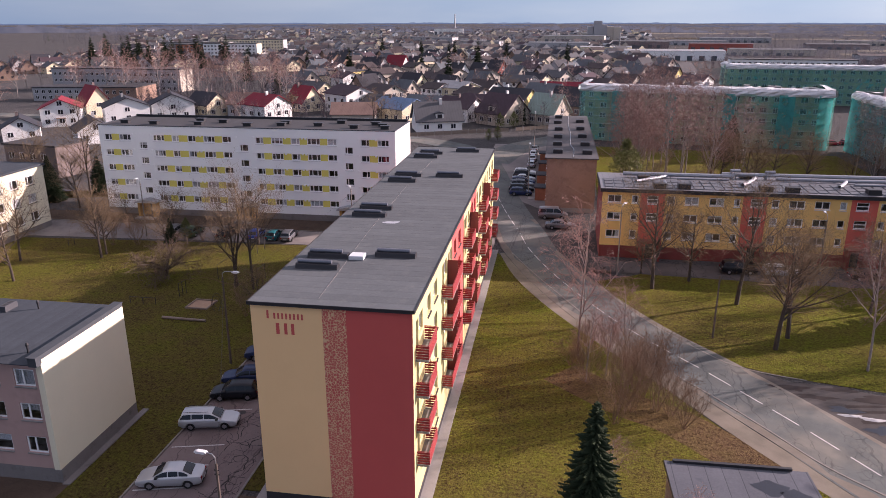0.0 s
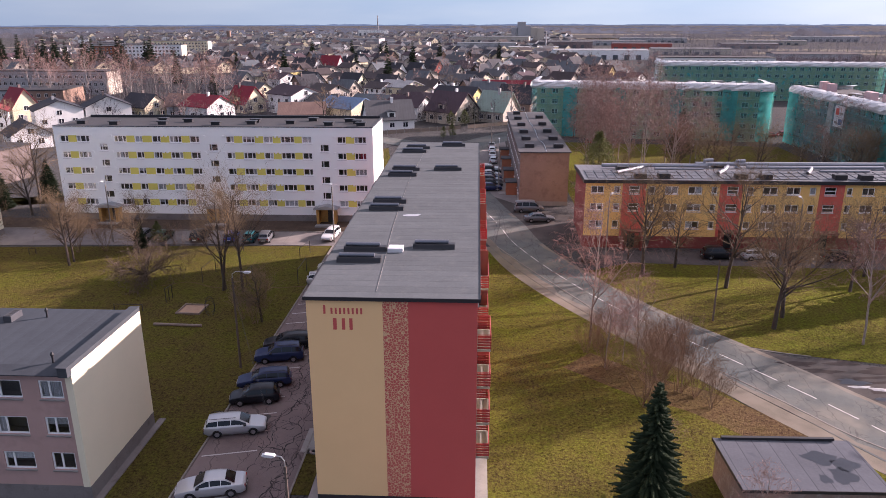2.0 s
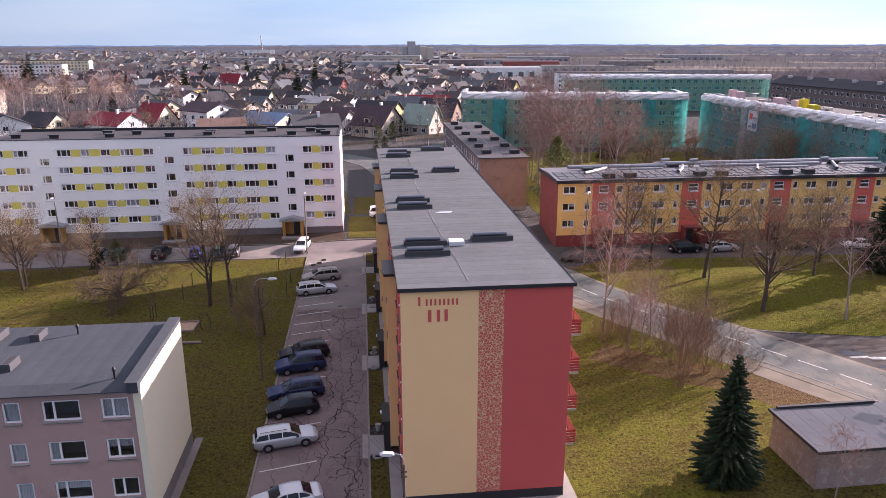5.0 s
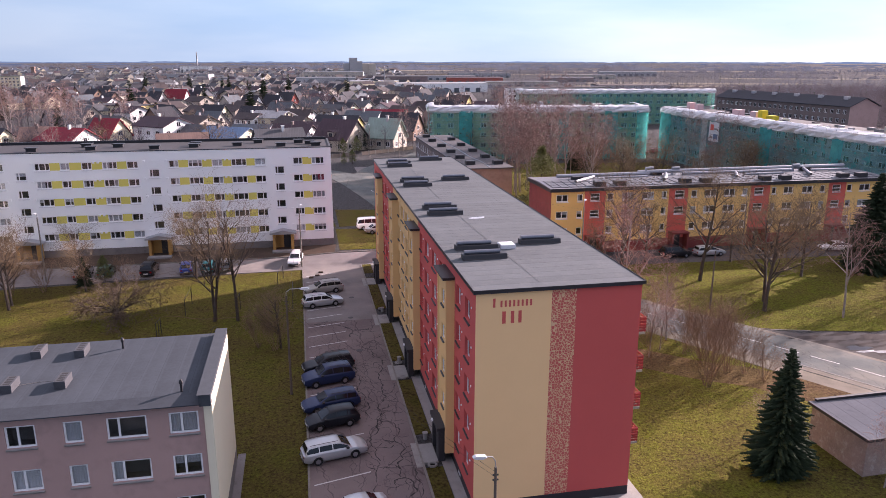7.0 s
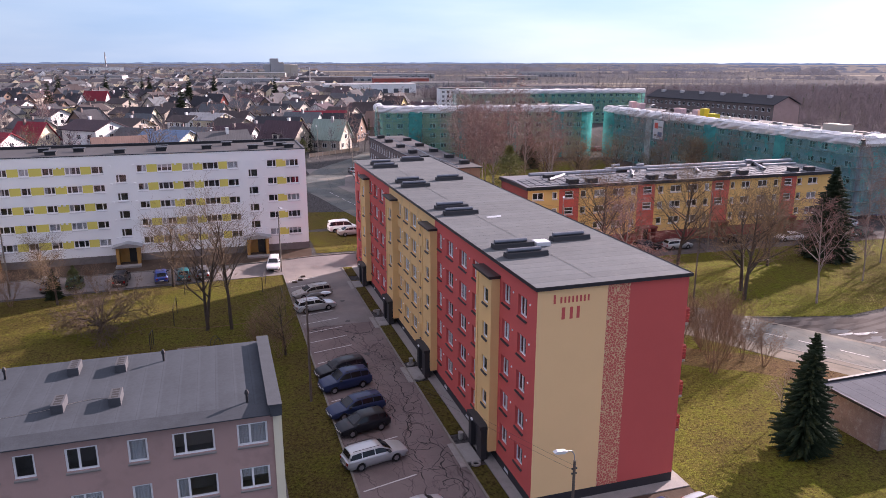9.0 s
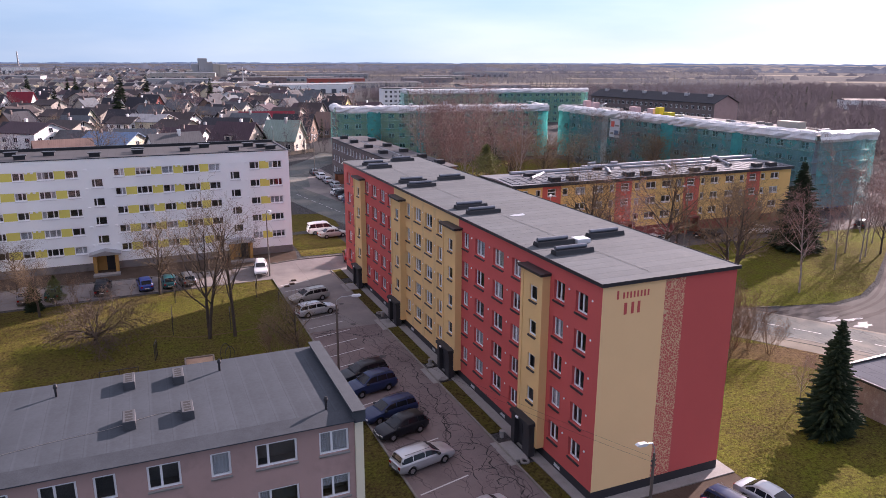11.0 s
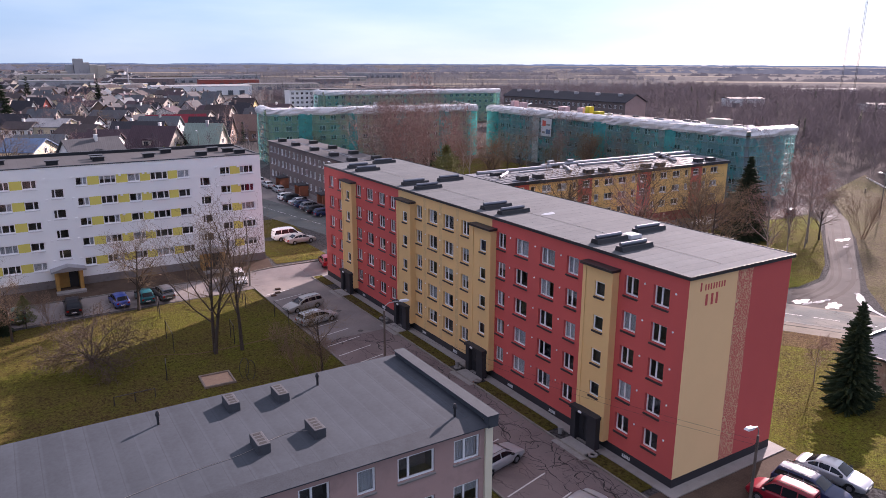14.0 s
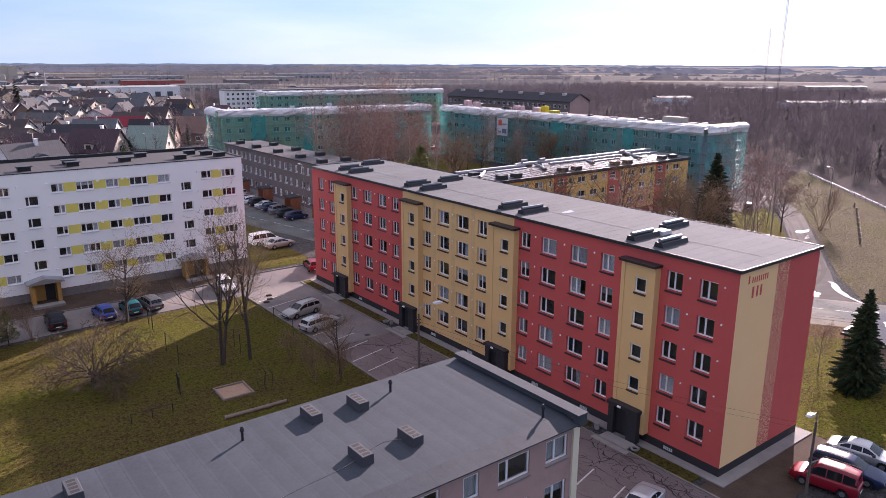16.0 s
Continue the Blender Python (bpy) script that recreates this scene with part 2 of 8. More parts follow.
def striped_mat(name, color, axis, width, joint=0.03, dark=0.72, rough=0.8, var=0.15, spec=0.35, patches=None, bulge_shade=0.0):
    """Felt or sheets laid in strips across one axis."""
    m, nt, p = node_mat(name)
    vec = where(nt)
    sep = nt.nodes.new("ShaderNodeSeparateXYZ")
    nt.links.new(vec, sep.inputs[0])
    div = add(nt, "Math")
    div.operation = "DIVIDE"
    div.inputs[1].default_value = width
    nt.links.new(sep.outputs[axis], div.inputs[0])
    fr, fl = add(nt, "Math"), add(nt, "Math")
    fr.operation, fl.operation = "FRACT", "FLOOR"
    nt.links.new(div.outputs[0], fr.inputs[0])
    nt.links.new(div.outputs[0], fl.inputs[0])
    wnz = nt.nodes.new("ShaderNodeTexWhiteNoise")
    wnz.noise_dimensions = "1D"
    nt.links.new(fl.outputs[0], wnz.inputs["W"])
    base = ramp(nt, noise_tex(nt, vec, 0.35, 6), [(0.3, tint(color, 1 - var)), (0.7, tint(color, 1 + var))])
    base = mix(nt, 0.3, base, ramp(nt, noise_tex(nt, vec, 6, 3), [(0.3, tint(color, 0.75)), (0.7, tint(color, 1.25))]))
    base = mix(nt, 1.0, base, ramp(nt, wnz.outputs["Value"], [(0, (0.90, 0.90, 0.90)), (1, (1, 1, 1))]), "MULTIPLY")
    j = ramp(nt, fr.outputs[0], [(joint, (dark, dark, dark)), (joint * 2, (1, 1, 1))])
    base = mix(nt, 1.0, base, j, "MULTIPLY")
    # shading of a bulging strip, painted as a colour gradient across it
    if bulge_shade:
        base = mix(nt, 1.0, base, ramp(nt, fr.outputs[0], [(0.0, (1, 1, 1)), (0.12, (1, 1, 1)), (0.2, (1 - bulge_shade,) * 3), (0.9, (1 - bulge_shade * 0.3,) * 3), (1.0, (1, 1, 1))]), "MULTIPLY")
    if patches:
        s = noise_tex(nt, vec, 0.16, 3)
        base = mix(nt, ramp(nt, s, [(0.64, (0, 0, 0)), (0.70, (0.7, 0.7, 0.7))]), base, patches)
    nt.links.new(base, p.inputs["Base Color"])
    p.inputs["Roughness"].default_value, p.inputs["Specular IOR Level"].default_value = rough, spec
    bp = add(nt, "Bump", Strength=0.3, Distance=0.02)
    nt.links.new(j, bp.inputs["Height"])
    nt.links.new(bp.outputs[0], p.inputs["Normal"])
    return m


FELT = surface("roof_felt", (0.094, 0.104, 0.112), rough=0.9, var=0.14, big=0.5, fine=7, bump=0.2, spec=0.14, rand=0.07, dirt=(0.125, 0.132, 0.135))
FELT2 = striped_mat("roof_felt_grey", (0.055, 0.065, 0.078), 0, 1.0, rough=0.9, spec=0.15, dark=0.86, bulge_shade=0.12)
FELT3 = striped_mat("old_roof_felt", (0.105, 0.112, 0.13), 0, 1.1, rough=1.0, spec=0.05, dark=0.6, patches=(0.04, 0.045, 0.06))
FELTB = striped_mat("roof_felt_dark", (0.062, 0.06, 0.066), 1, 1.0)
FELTW = striped_mat("roof_felt_black", (0.045, 0.044, 0.048), 0, 1.0)
ZINC = striped_mat("grey_sheet_roof", (0.15, 0.15, 0.165), 0, 0.9, joint=0.08, rough=0.5, spec=0.5)
ROOFS = {k: striped_mat(k + "_roof", c, 0, 0.45, joint=0.1, dark=0.8) for k, c in {
    "dark": (0.03, 0.031, 0.04), "brown": (0.055, 0.042, 0.043), "plum": (0.06, 0.036, 0.046), "red": (0.22, 0.018, 0.032),
    "grey": (0.08, 0.083, 0.092), "blue": (0.12, 0.19, 0.30), "green": (0.22, 0.30, 0.26), "tile": (0.19, 0.12, 0.10),
    "pale": (0.25, 0.26, 0.275), "slate": (0.09, 0.105, 0.12)}.items()}
WALLS = {k: surface(k + "_wall", c, var=0.08) for k, c in {
    "white": (0.76, 0.76, 0.75), "cream": (0.68, 0.60, 0.43), "beige": (0.46, 0.41, 0.35), "grey": (0.36, 0.36, 0.37),
    "yellow": (0.62, 0.50, 0.20), "brown": (0.24, 0.16, 0.12), "red": (0.36, 0.09, 0.07)}.items()}
BRICK = surface("old_brick", (0.265, 0.17, 0.13), var=0.14, big=0.35, fine=9, bump=0.3, dirt=(0.17, 0.10, 0.075))
BRICKGREY = surface("grey_brick", (0.16, 0.125, 0.118), var=0.2, big=0.6, fine=9)
ORANGEBRICK = surface("orange_brick", (0.30, 0.11, 0.06), var=0.18, big=0.8, fine=9)


def grass_mat(name, green, straw, brown, k=1.0):
    m, nt, p = node_mat(name)
    vec = where(nt)
    a, b, c2 = noise_tex(nt, vec, 0.05 * k, 6, 0.65), noise_tex(nt, vec, 0.55, 6, 0.7), noise_tex(nt, vec, 4.5, 4, 0.75)
    c = ramp(nt, a, [(0.42, brown), (0.50, straw), (0.58, green)])
    c = mix(nt, 0.45, c, ramp(nt, b, [(0.38, brown), (0.49, straw), (0.60, green)]))
    c = mix(nt, 0.5, c, ramp(nt, c2, [(0.36, tint(brown, 0.3)), (0.52, straw), (0.66, tint(green, 1.8))]))
    d = ramp(nt, noise_tex(nt, vec, 2.2, 9, 0.85), [(0.38, (0.30, 0.28, 0.28)), (0.50, (1, 1, 1)), (0.68, (1.0, 1.0, 1.0))])
    c = mix(nt, 0.85, c, d, "MULTIPLY")
    nt.links.new(c, p.inputs["Base Color"])
    p.inputs["Roughness"].default_value, p.inputs["Specular IOR Level"].default_value = 1.0, 0.02
    bp = add(nt, "Bump", Strength=1.0, Distance=0.2)
    nt.links.new(noise_tex(nt, vec, 6.0, 5, 0.8), bp.inputs["Height"])
    nt.links.new(bp.outputs[0], p.inputs["Normal"])
    return m


GRASS = grass_mat("lawn_grass", (0.112, 0.142, 0.014), (0.135, 0.114, 0.03), (0.078, 0.052, 0.03))
# browner yard lawn, its colours also darkened to deepen the shade lying there
YARDGRASS = grass_mat("yard_grass", (0.095, 0.115, 0.014), (0.115, 0.092, 0.029), (0.08, 0.05, 0.03), 1.6)
LITTER = grass_mat("leaf_litter", (0.12, 0.095, 0.035), (0.15, 0.098, 0.055), (0.095, 0.058, 0.04), 2.0)
# darker copy of the lawn grass, with shade put into its colours
DULLGRASS = grass_mat("shaded_lawn", (0.075, 0.085, 0.012), (0.12, 0.092, 0.032), (0.09, 0.06, 0.036))
# land colours paled towards blue-grey: distance haze put into the ground
LAND = grass_mat("hazed_spring_land", (0.085, 0.088, 0.085), (0.098, 0.094, 0.095), (0.072, 0.069, 0.074), 0.35)
FIELD = grass_mat("dry_field", (0.20, 0.185, 0.15), (0.23, 0.205, 0.165), (0.17, 0.15, 0.13), 0.3)


def asphalt_mat(name, color, crack=0.0, puddle=0.0, wash=None):
    m, nt, p = node_mat(name)
    vec = where(nt)
    c = ramp(nt, noise_tex(nt, vec, 0.22, 6, 0.65), [(0.3, tint(color, 0.72)), (0.7, tint(color, 1.3))])
    c = mix(nt, 0.3, c, ramp(nt, noise_tex(nt, vec, 25, 2), [(0.3, tint(color, 0.6)), (0.7, tint(color, 1.4))]))
    if wash:
        c = mix(nt, ramp(nt, noise_tex(nt, vec, 0.12, 4), [(0.48, (0, 0, 0)), (0.66, (0.85, 0.85, 0.85))]), c, wash)
    if crack:
        warp = add(nt, "VectorMath")
        warp.operation = "ADD"
        nz = add(nt, "TexNoise", Scale=0.9, Detail=5)
        nt.links.new(vec, nz.inputs["Vector"])
        nt.links.new(vec, warp.inputs[0])
        nt.links.new(nz.outputs["Color"], warp.inputs[1])
        for sc, sx, sy, wide, lo in ((1.0, 0.33, 0.06, 0.012, 0.30), (1.0, 1.2, 0.62, 0.022, 0.50), (1.0, 2.6, 1.5, 0.035, 0.60)):
            v = add(nt, "TexVoronoi", Scale=sc)
            v.feature = "DISTANCE_TO_EDGE"
            mp = nt.nodes.new("ShaderNodeMapping")
            mp.inputs["Scale"].default_value = (sx, sy, 0.001)
            nt.links.new(warp.outputs[0], mp.inputs[0])
            nt.links.new(mp.outputs[0], v.inputs["Vector"])
            line = ramp(nt, v.outputs["Distance"], [(wide * 0.5, (1, 1, 1)), (wide, (0, 0, 0))])
            stretch2 = nt.nodes.new("ShaderNodeMapping")
            stretch2.inputs["Scale"].default_value = (0.6, 0.16, 1.0)
            nt.links.new(vec, stretch2.inputs[0])
            gate = ramp(nt, noise_tex(nt, stretch2.outputs[0], 0.8, 3), [(lo, (0, 0, 0)), (lo + 0.06, (crack, crack, crack))])
            c = mix(nt, mix(nt, 1.0, line, gate, "MULTIPLY"), c, tint(color, 0.16))
    nt.links.new(c, p.inputs["Base Color"])
    if puddle:
        r = ramp(nt, noise_tex(nt, vec, 0.3, 5, 0.6), [(0.69, (0.9, 0.9, 0.9)), (0.74, (0.15, 0.15, 0.15))])
        nt.links.new(r, p.inputs["Roughness"])
    else:
        p.inputs["Roughness"].default_value = 0.85
    p.inputs["Specular IOR Level"].default_value = 0.06 if puddle else 0.04
    bp = add(nt, "Bump", Strength=0.25, Distance=0.02)
    nt.links.new(noise_tex(nt, vec, 18, 3), bp.inputs["Height"])
    nt.links.new(bp.outputs[0], p.inputs["Normal"])
    return m


ASPHALT = asphalt_mat("road_asphalt", (0.112, 0.122, 0.12), crack=0.35, wash=(0.20, 0.187, 0.163))
LOTASPHALT = asphalt_mat("cracked_asphalt", (0.165, 0.13, 0.128), crack=0.45, wash=(0.20, 0.165, 0.16))
YARDASPHALT = asphalt_mat("yard_asphalt", (0.18, 0.163, 0.16), wash=(0.27, 0.24, 0.22))
DARKASPHALT = asphalt_mat("dark_asphalt", (0.085, 0.075, 0.073), crack=0.6, wash=(0.13, 0.115, 0.11))
MUD = asphalt_mat("muddy_gravel", (0.068, 0.062, 0.060), puddle=1.0, wash=(0.108, 0.098, 0.093))
PATH = asphalt_mat("sandy_path", (0.17, 0.15, 0.122), wash=(0.25, 0.215, 0.18))
SHOULDER = asphalt_mat("sandy_shoulder", (0.165, 0.145, 0.122), wash=(0.24, 0.22, 0.19))


def net_mat(name, color, alpha):
    """Woven debris netting: part lets through, part scatters light."""
    m, nt, p = node_mat(name)
    nt.nodes.remove(p)
    vec = where(nt)
    tr, df, tl = add(nt, "BsdfTransparent"), add(nt, "BsdfDiffuse"), add(nt, "BsdfTranslucent")
    c = ramp(nt, noise_tex(nt, vec, 0.35, 6, 0.7), [(0.3, tint(color, 0.7)), (0.7, tint(color, 1.35))])
    nt.links.new(c, df.inputs[0])
    nt.links.new(c, tl.inputs[0])
    m1, m2 = nt.nodes.new("ShaderNodeMixShader"), nt.nodes.new("ShaderNodeMixShader")
    m1.inputs[0].default_value = 0.35
    nt.links.new(df.outputs[0], m1.inputs[1])
    nt.links.new(tl.outputs[0], m1.inputs[2])
    a = ramp(nt, noise_tex(nt, vec, 0.6, 5, 0.7), [(0.3, (alpha - 0.15,) * 3), (0.7, (alpha + 0.15,) * 3)])
    nt.links.new(a, m2.inputs[0])
    nt.links.new(tr.outputs[0], m2.inputs[1])
    nt.links.new(m1.outputs[0], m2.inputs[2])
    nt.links.new(m2.outputs[0], nt.nodes["Material Output"].inputs[0])
    return m


NET = net_mat("green_netting", (0.10, 0.56, 0.50), 0.36)
NETBLUE = net_mat("blue_green_netting", (0.12, 0.47, 0.46), 0.42)
NETDENSE = net_mat("dense_teal_netting", (0.05, 0.44, 0.44), 0.6)
NETWHITE = net_mat("thin_white_sheet", (0.62, 0.62, 0.60), 0.6)


def twig_mat(name, color):
    """Thin twigs: lit from both sides."""
    m, nt, p = node_mat(name)
    nt.nodes.remove(p)
    c = ramp(nt, noise_tex(nt, where(nt), 0.03, 5), [(0.3, tint(color, 0.78)), (0.7, tint(color, 1.22))])
    df, tl, mx = add(nt, "BsdfDiffuse"), add(nt, "BsdfTranslucent"), nt.nodes.new("ShaderNodeMixShader")
    mx.inputs[0].default_value = 0.5
    nt.links.new(c, df.inputs[0])
    nt.links.new(c, tl.inputs[0])
    nt.links.new(df.outputs[0], mx.inputs[1])
    nt.links.new(tl.outputs[0], mx.inputs[2])
    nt.links.new(mx.outputs[0], nt.nodes["Material Output"].inputs[0])
    return m


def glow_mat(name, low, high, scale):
    """Plain far distance that glows, with the haze put into its colours."""
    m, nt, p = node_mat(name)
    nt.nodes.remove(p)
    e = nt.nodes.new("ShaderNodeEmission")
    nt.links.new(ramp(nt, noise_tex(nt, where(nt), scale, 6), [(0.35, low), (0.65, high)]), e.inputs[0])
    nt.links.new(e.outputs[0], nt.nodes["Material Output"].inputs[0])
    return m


# blue-grey of these woods and hills is painted haze, given off as glow
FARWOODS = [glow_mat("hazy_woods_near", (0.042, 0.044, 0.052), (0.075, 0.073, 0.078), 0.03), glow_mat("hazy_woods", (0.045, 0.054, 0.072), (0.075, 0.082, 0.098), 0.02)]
HILLS = [glow_mat("far_woods_haze_glow", (0.052, 0.082, 0.128), (0.066, 0.10, 0.15), 0.004),
         glow_mat("woods_haze_glow", (0.036, 0.052, 0.082), (0.05, 0.068, 0.10), 0.006)]

# ---- tools ----
def swell(y):
    """Height of the ground: it climbs a little beyond the yard."""
    k = min(1.0, max(0.0, (y - 99.0) / 9.0))
    return 0.85 * k * k * (3 - 2 * k)


class Mesh:
    """Collects faces for one mesh."""

    def __init__(self):
        self.v, self.f, self.m = [], [], []

    def face(self, pts, mi=0):
        n = len(self.v)
        self.v += [tuple(p) for p in pts]
        self.f.append(tuple(range(n, n + len(pts))))
        self.m.append(mi)

    def box(self, x0, x1, y0, y1, z0, z1, mi=0):
        n = len(self.v)
        self.v += [(x, y, z) for z in (z0, z1) for x, y in ((x0, y0), (x1, y0), (x1, y1), (x0, y1))]
        for q in ((0, 3, 2, 1), (4, 5, 6, 7), (0, 1, 5, 4), (1, 2, 6, 5), (2, 3, 7, 6), (3, 0, 4, 7)):
            self.f.append(tuple(n + i for i in q))
            self.m.append(mi)

    def chamfered(self, x0, x1, y0, y1, z0, z1, c=0.03, mi=0):
        """A box whose upper edges are worn off."""
        n = len(self.v)
        for z, k in ((z0, 0), (z1 - c, 0), (z1, c)):
            self.v += [(x0 + k, y0 + k, z), (x1 - k, y0 + k, z), (x1 - k, y1 - k, z), (x0 + k, y1 - k, z)]
        qs = [(0, 3, 2, 1), (8, 9, 10, 11)]
        for r in (0, 4):
            qs += [(r + i, r + (i + 1) % 4, r + 4 + (i + 1) % 4, r + 4 + i) for i in range(4)]
        for q in qs:
            self.f.append(tuple(n + i for i in q))
            self.m.append(mi)

    def tube(self, a, b, ra, rb, sides=6, mi=0, cap=True):
        a, b = Vector(a), Vector(b)
        d = (b - a).normalized()
        s = d.orthogonal().normalized()
        t = d.cross(s)
        n = len(self.v)
        for p, r in ((a, ra), (b, rb)):
            for i in range(sides):
                w = 2 * math.pi * i / sides
                self.v.append(tuple(p + (s * math.cos(w) + t * math.sin(w)) * r))
        for i in range(sides):
            j = (i + 1) % sides
            self.f.append((n + i, n + j, n + sides + j, n + sides + i))
            self.m.append(mi)
        if cap:
            self.f += [tuple(range(n + sides - 1, n - 1, -1)), tuple(range(n + sides, n + 2 * sides))]
            self.m += [mi, mi]

    def pipe(self, pts, r, sides=5, mi=0):
        """A bent tube in one piece."""
        n0, pts = len(self.v), [Vector(q) for q in pts]
        for i, q in enumerate(pts):
            d = (pts[min(i + 1, len(pts) - 1)] - pts[max(i - 1, 0)]).normalized()
            s = d.cross(Vector((0, 0, 1)))
            s = s.normalized() if s.length > 0.01 else Vector((1, 0, 0))
            t = s.cross(d)
            self.v += [tuple(q + (s * math.cos(6.2832 * k / sides) + t * math.sin(6.2832 * k / sides)) * r) for k in range(sides)]
        for i in range(len(pts) - 1):
            for k in range(sides):
                a, b = n0 + i * sides + k, n0 + i * sides + (k + 1) % sides
                self.f.append((a, b, b + sides, a + sides))
                self.m.append(mi)

    def prism(self, outline, y0, y1, mi=0):
        """An outline in x, z drawn out along y."""
        k, n = len(outline), len(self.v)
        self.v += [(x, y0, z) for x, z in outline] + [(x, y1, z) for x, z in outline]
        self.f += [tuple(range(n, n + k)), tuple(range(n + 2 * k - 1, n + k - 1, -1))]
        self.m += [mi, mi]
        for i in range(k):
            j = (i + 1) % k
            self.f.append((n + i, n + k + i, n + k + j, n + j))
            self.m.append(mi)

    def moved(self, m):
        self.v = [tuple(m @ Vector(p)) for p in self.v]
        return self

    def mesh(self, name, mats):
        me = bpy.data.meshes.new(name)
        me.from_pydata(self.v, [], self.f)
        for mt in (mats if isinstance(mats, (list, tuple)) else [mats]):
            me.materials.append(mt)
        if any(self.m):
            me.polygons.foreach_set("material_index", self.m)
        me.update()
        return me


def part(name, bm, material, parent=None, label=""):
    """One mesh object, from a Mesh or from mesh data, under its thing."""
    ob = new(name, bm if isinstance(bm, bpy.types.Mesh) else bm.mesh(name, material))
    ob.parent = parent
    return tagged(ob, label)


def thing(name, x, y, z, turn, label, category, group="", kind=""):
    ob = new(name)
    ob.matrix_world = pose(x, y, z, 0, 0, turn)
    return tagged(ob, label, category, group, kind)


def solid(name, bm, material, label, category, group="", kind=""):
    """A thing of one mesh."""
    return tagged(part(name, bm, material), label, category, group, kind)


def sheet(name, outline, lift, material, label, category, thick=0.0, kind="structure"):
    """A piece of flat ground that follows the swell; thick: with an edge down to the ground."""
    bm = bmesh.new()
    bm.faces.new([bm.verts.new((x, y, 0)) for x, y in outline])
    bmesh.ops.triangulate(bm, faces=bm.faces[:])
    for y in (99, 100.5, 102, 104, 106, 108):
        bmesh.ops.bisect_plane(bm, geom=bm.verts[:] + bm.edges[:] + bm.faces[:], plane_co=(0, y, 0), plane_no=(0, 1, 0))
    if thick:
        rim = [e for e in bm.edges if e.is_boundary]
        low = bmesh.ops.extrude_edge_only(bm, edges=rim)["geom"]
        lows = {g for g in low if isinstance(g, bmesh.types.BMVert)}
    else:
        lows = set()
    for v in bm.verts:
        v.co.z = swell(v.co.y) + lift - (thick if v in lows else 0)
    bmesh.ops.recalc_face_normals(bm, faces=bm.faces[:])
    me = bpy.data.meshes.new(name)
    bm.to_mesh(me)
    bm.free()
    me.materials.append(material)
    up = sum(p.normal.z * p.area for p in me.polygons)
    if up < 0:
        me.flip_normals()
    return tagged(new(name, me), label, category, "", kind)


def ribbon(pts, half):
    """Outline of a band along a smooth line."""
    pts = smooth(pts)
    left, right = [], []
    for i, (x, y) in enumerate(pts):
        a, b = pts[max(0, i - 1)], pts[min(len(pts) - 1, i + 1)]
        d = Vector((b[0] - a[0], b[1] - a[1])).normalized()
        left.append((x - d.y * half, y + d.x * half))
        right.append((x + d.y * half, y - d.x * half))
    return left + right[::-1]


def smooth(pts, steps=6):
    out = []
    for i in range(len(pts) - 1):
        p0, p1, p2, p3 = pts[max(0, i - 1)], pts[i], pts[i + 1], pts[min(len(pts) - 1, i + 2)]
        for k in range(steps):
            t = k / steps
            out.append(tuple(0.5 * (2 * b + (c - a) * t + (2 * a - 5 * b + 4 * c - d) * t * t + (3 * b - a - 3 * c + d) * t ** 3)
                             for a, b, c, d in zip(p0, p1, p2, p3)))
    return out + [pts[-1]]


# ---- walls with openings, windows ----
def facade(bm, m, u0, u1, z0, z1, holes, paint, depth=0.34, room=1, back=0.6):
    """A wall seen from outside: u along it, openings recessed with a shallow box behind, coloured dark as an unlit
    room. paint(u, z) gives the material slot.
    """
    us = sorted({round(v, 3) for v in [u0, u1] + [h[0] for h in holes] + [h[1] for h in holes] + list(paint.cuts_u)})
    zs = sorted({round(v, 3) for v in [z0, z1] + [h[2] for h in holes] + [h[3] for h in holes] + list(paint.cuts_z)})
    us, zs = [u for u in us if u0 <= u <= u1], [z for z in zs if z0 <= z <= z1]
    for ua, ub in zip(us, us[1:]):
        for za, zb in zip(zs, zs[1:]):
            uc, zc = (ua + ub) / 2, (za + zb) / 2
            if not any(h[0] < uc < h[1] and h[2] < zc < h[3] for h in holes):
                bm.face([m @ Vector(p) for p in ((ua, 0, za), (ub, 0, za), (ub, 0, zb), (ua, 0, zb))], paint(uc, zc))
    for a, b, c, d in holes:
        mi = paint((a + b) / 2, (c + d) / 2)
        for q in (((a, 0, c), (a, depth, c), (a, depth, d), (a, 0, d)), ((b, depth, c), (b, 0, c), (b, 0, d), (b, depth, d)),
                  ((a, 0, d), (a, depth, d), (b, depth, d), (b, 0, d)), ((a, depth, c), (a, 0, c), (b, 0, c), (b, depth, c))):
            bm.face([m @ Vector(p) for p in q], mi)
        r = depth + back
        bm.face([m @ Vector(p) for p in ((a, r, c), (b, r, c), (b, r, d), (a, r, d))], room)
        for q in (((a, depth, c), (a, r, c), (a, r, d), (a, depth, d)), ((b, r, c), (b, depth, c), (b, depth, d), (b, r, d)),
                  ((a, depth, d), (a, r, d), (b, r, d), (b, depth, d)), ((a, r, c), (a, depth, c), (b, depth, c), (b, r, c))):
            bm.face([m @ Vector(p) for p in q], room)


class Paint:
    def __init__(self, base, zones=()):
        """zones: u0, u1, z0, z1, slot."""
        self.base, self.zones = base, zones
        self.cuts_u = [v for z in zones for v in z[:2]]
        self.cuts_z = [v for z in zones for v in z[2:4]]

    def __call__(self, u, z):
        for a, b, c, d, s in self.zones:
            if a <= u <= b and c <= z <= d:
                return s
        return self.base


WINDOW_KINDS = {}


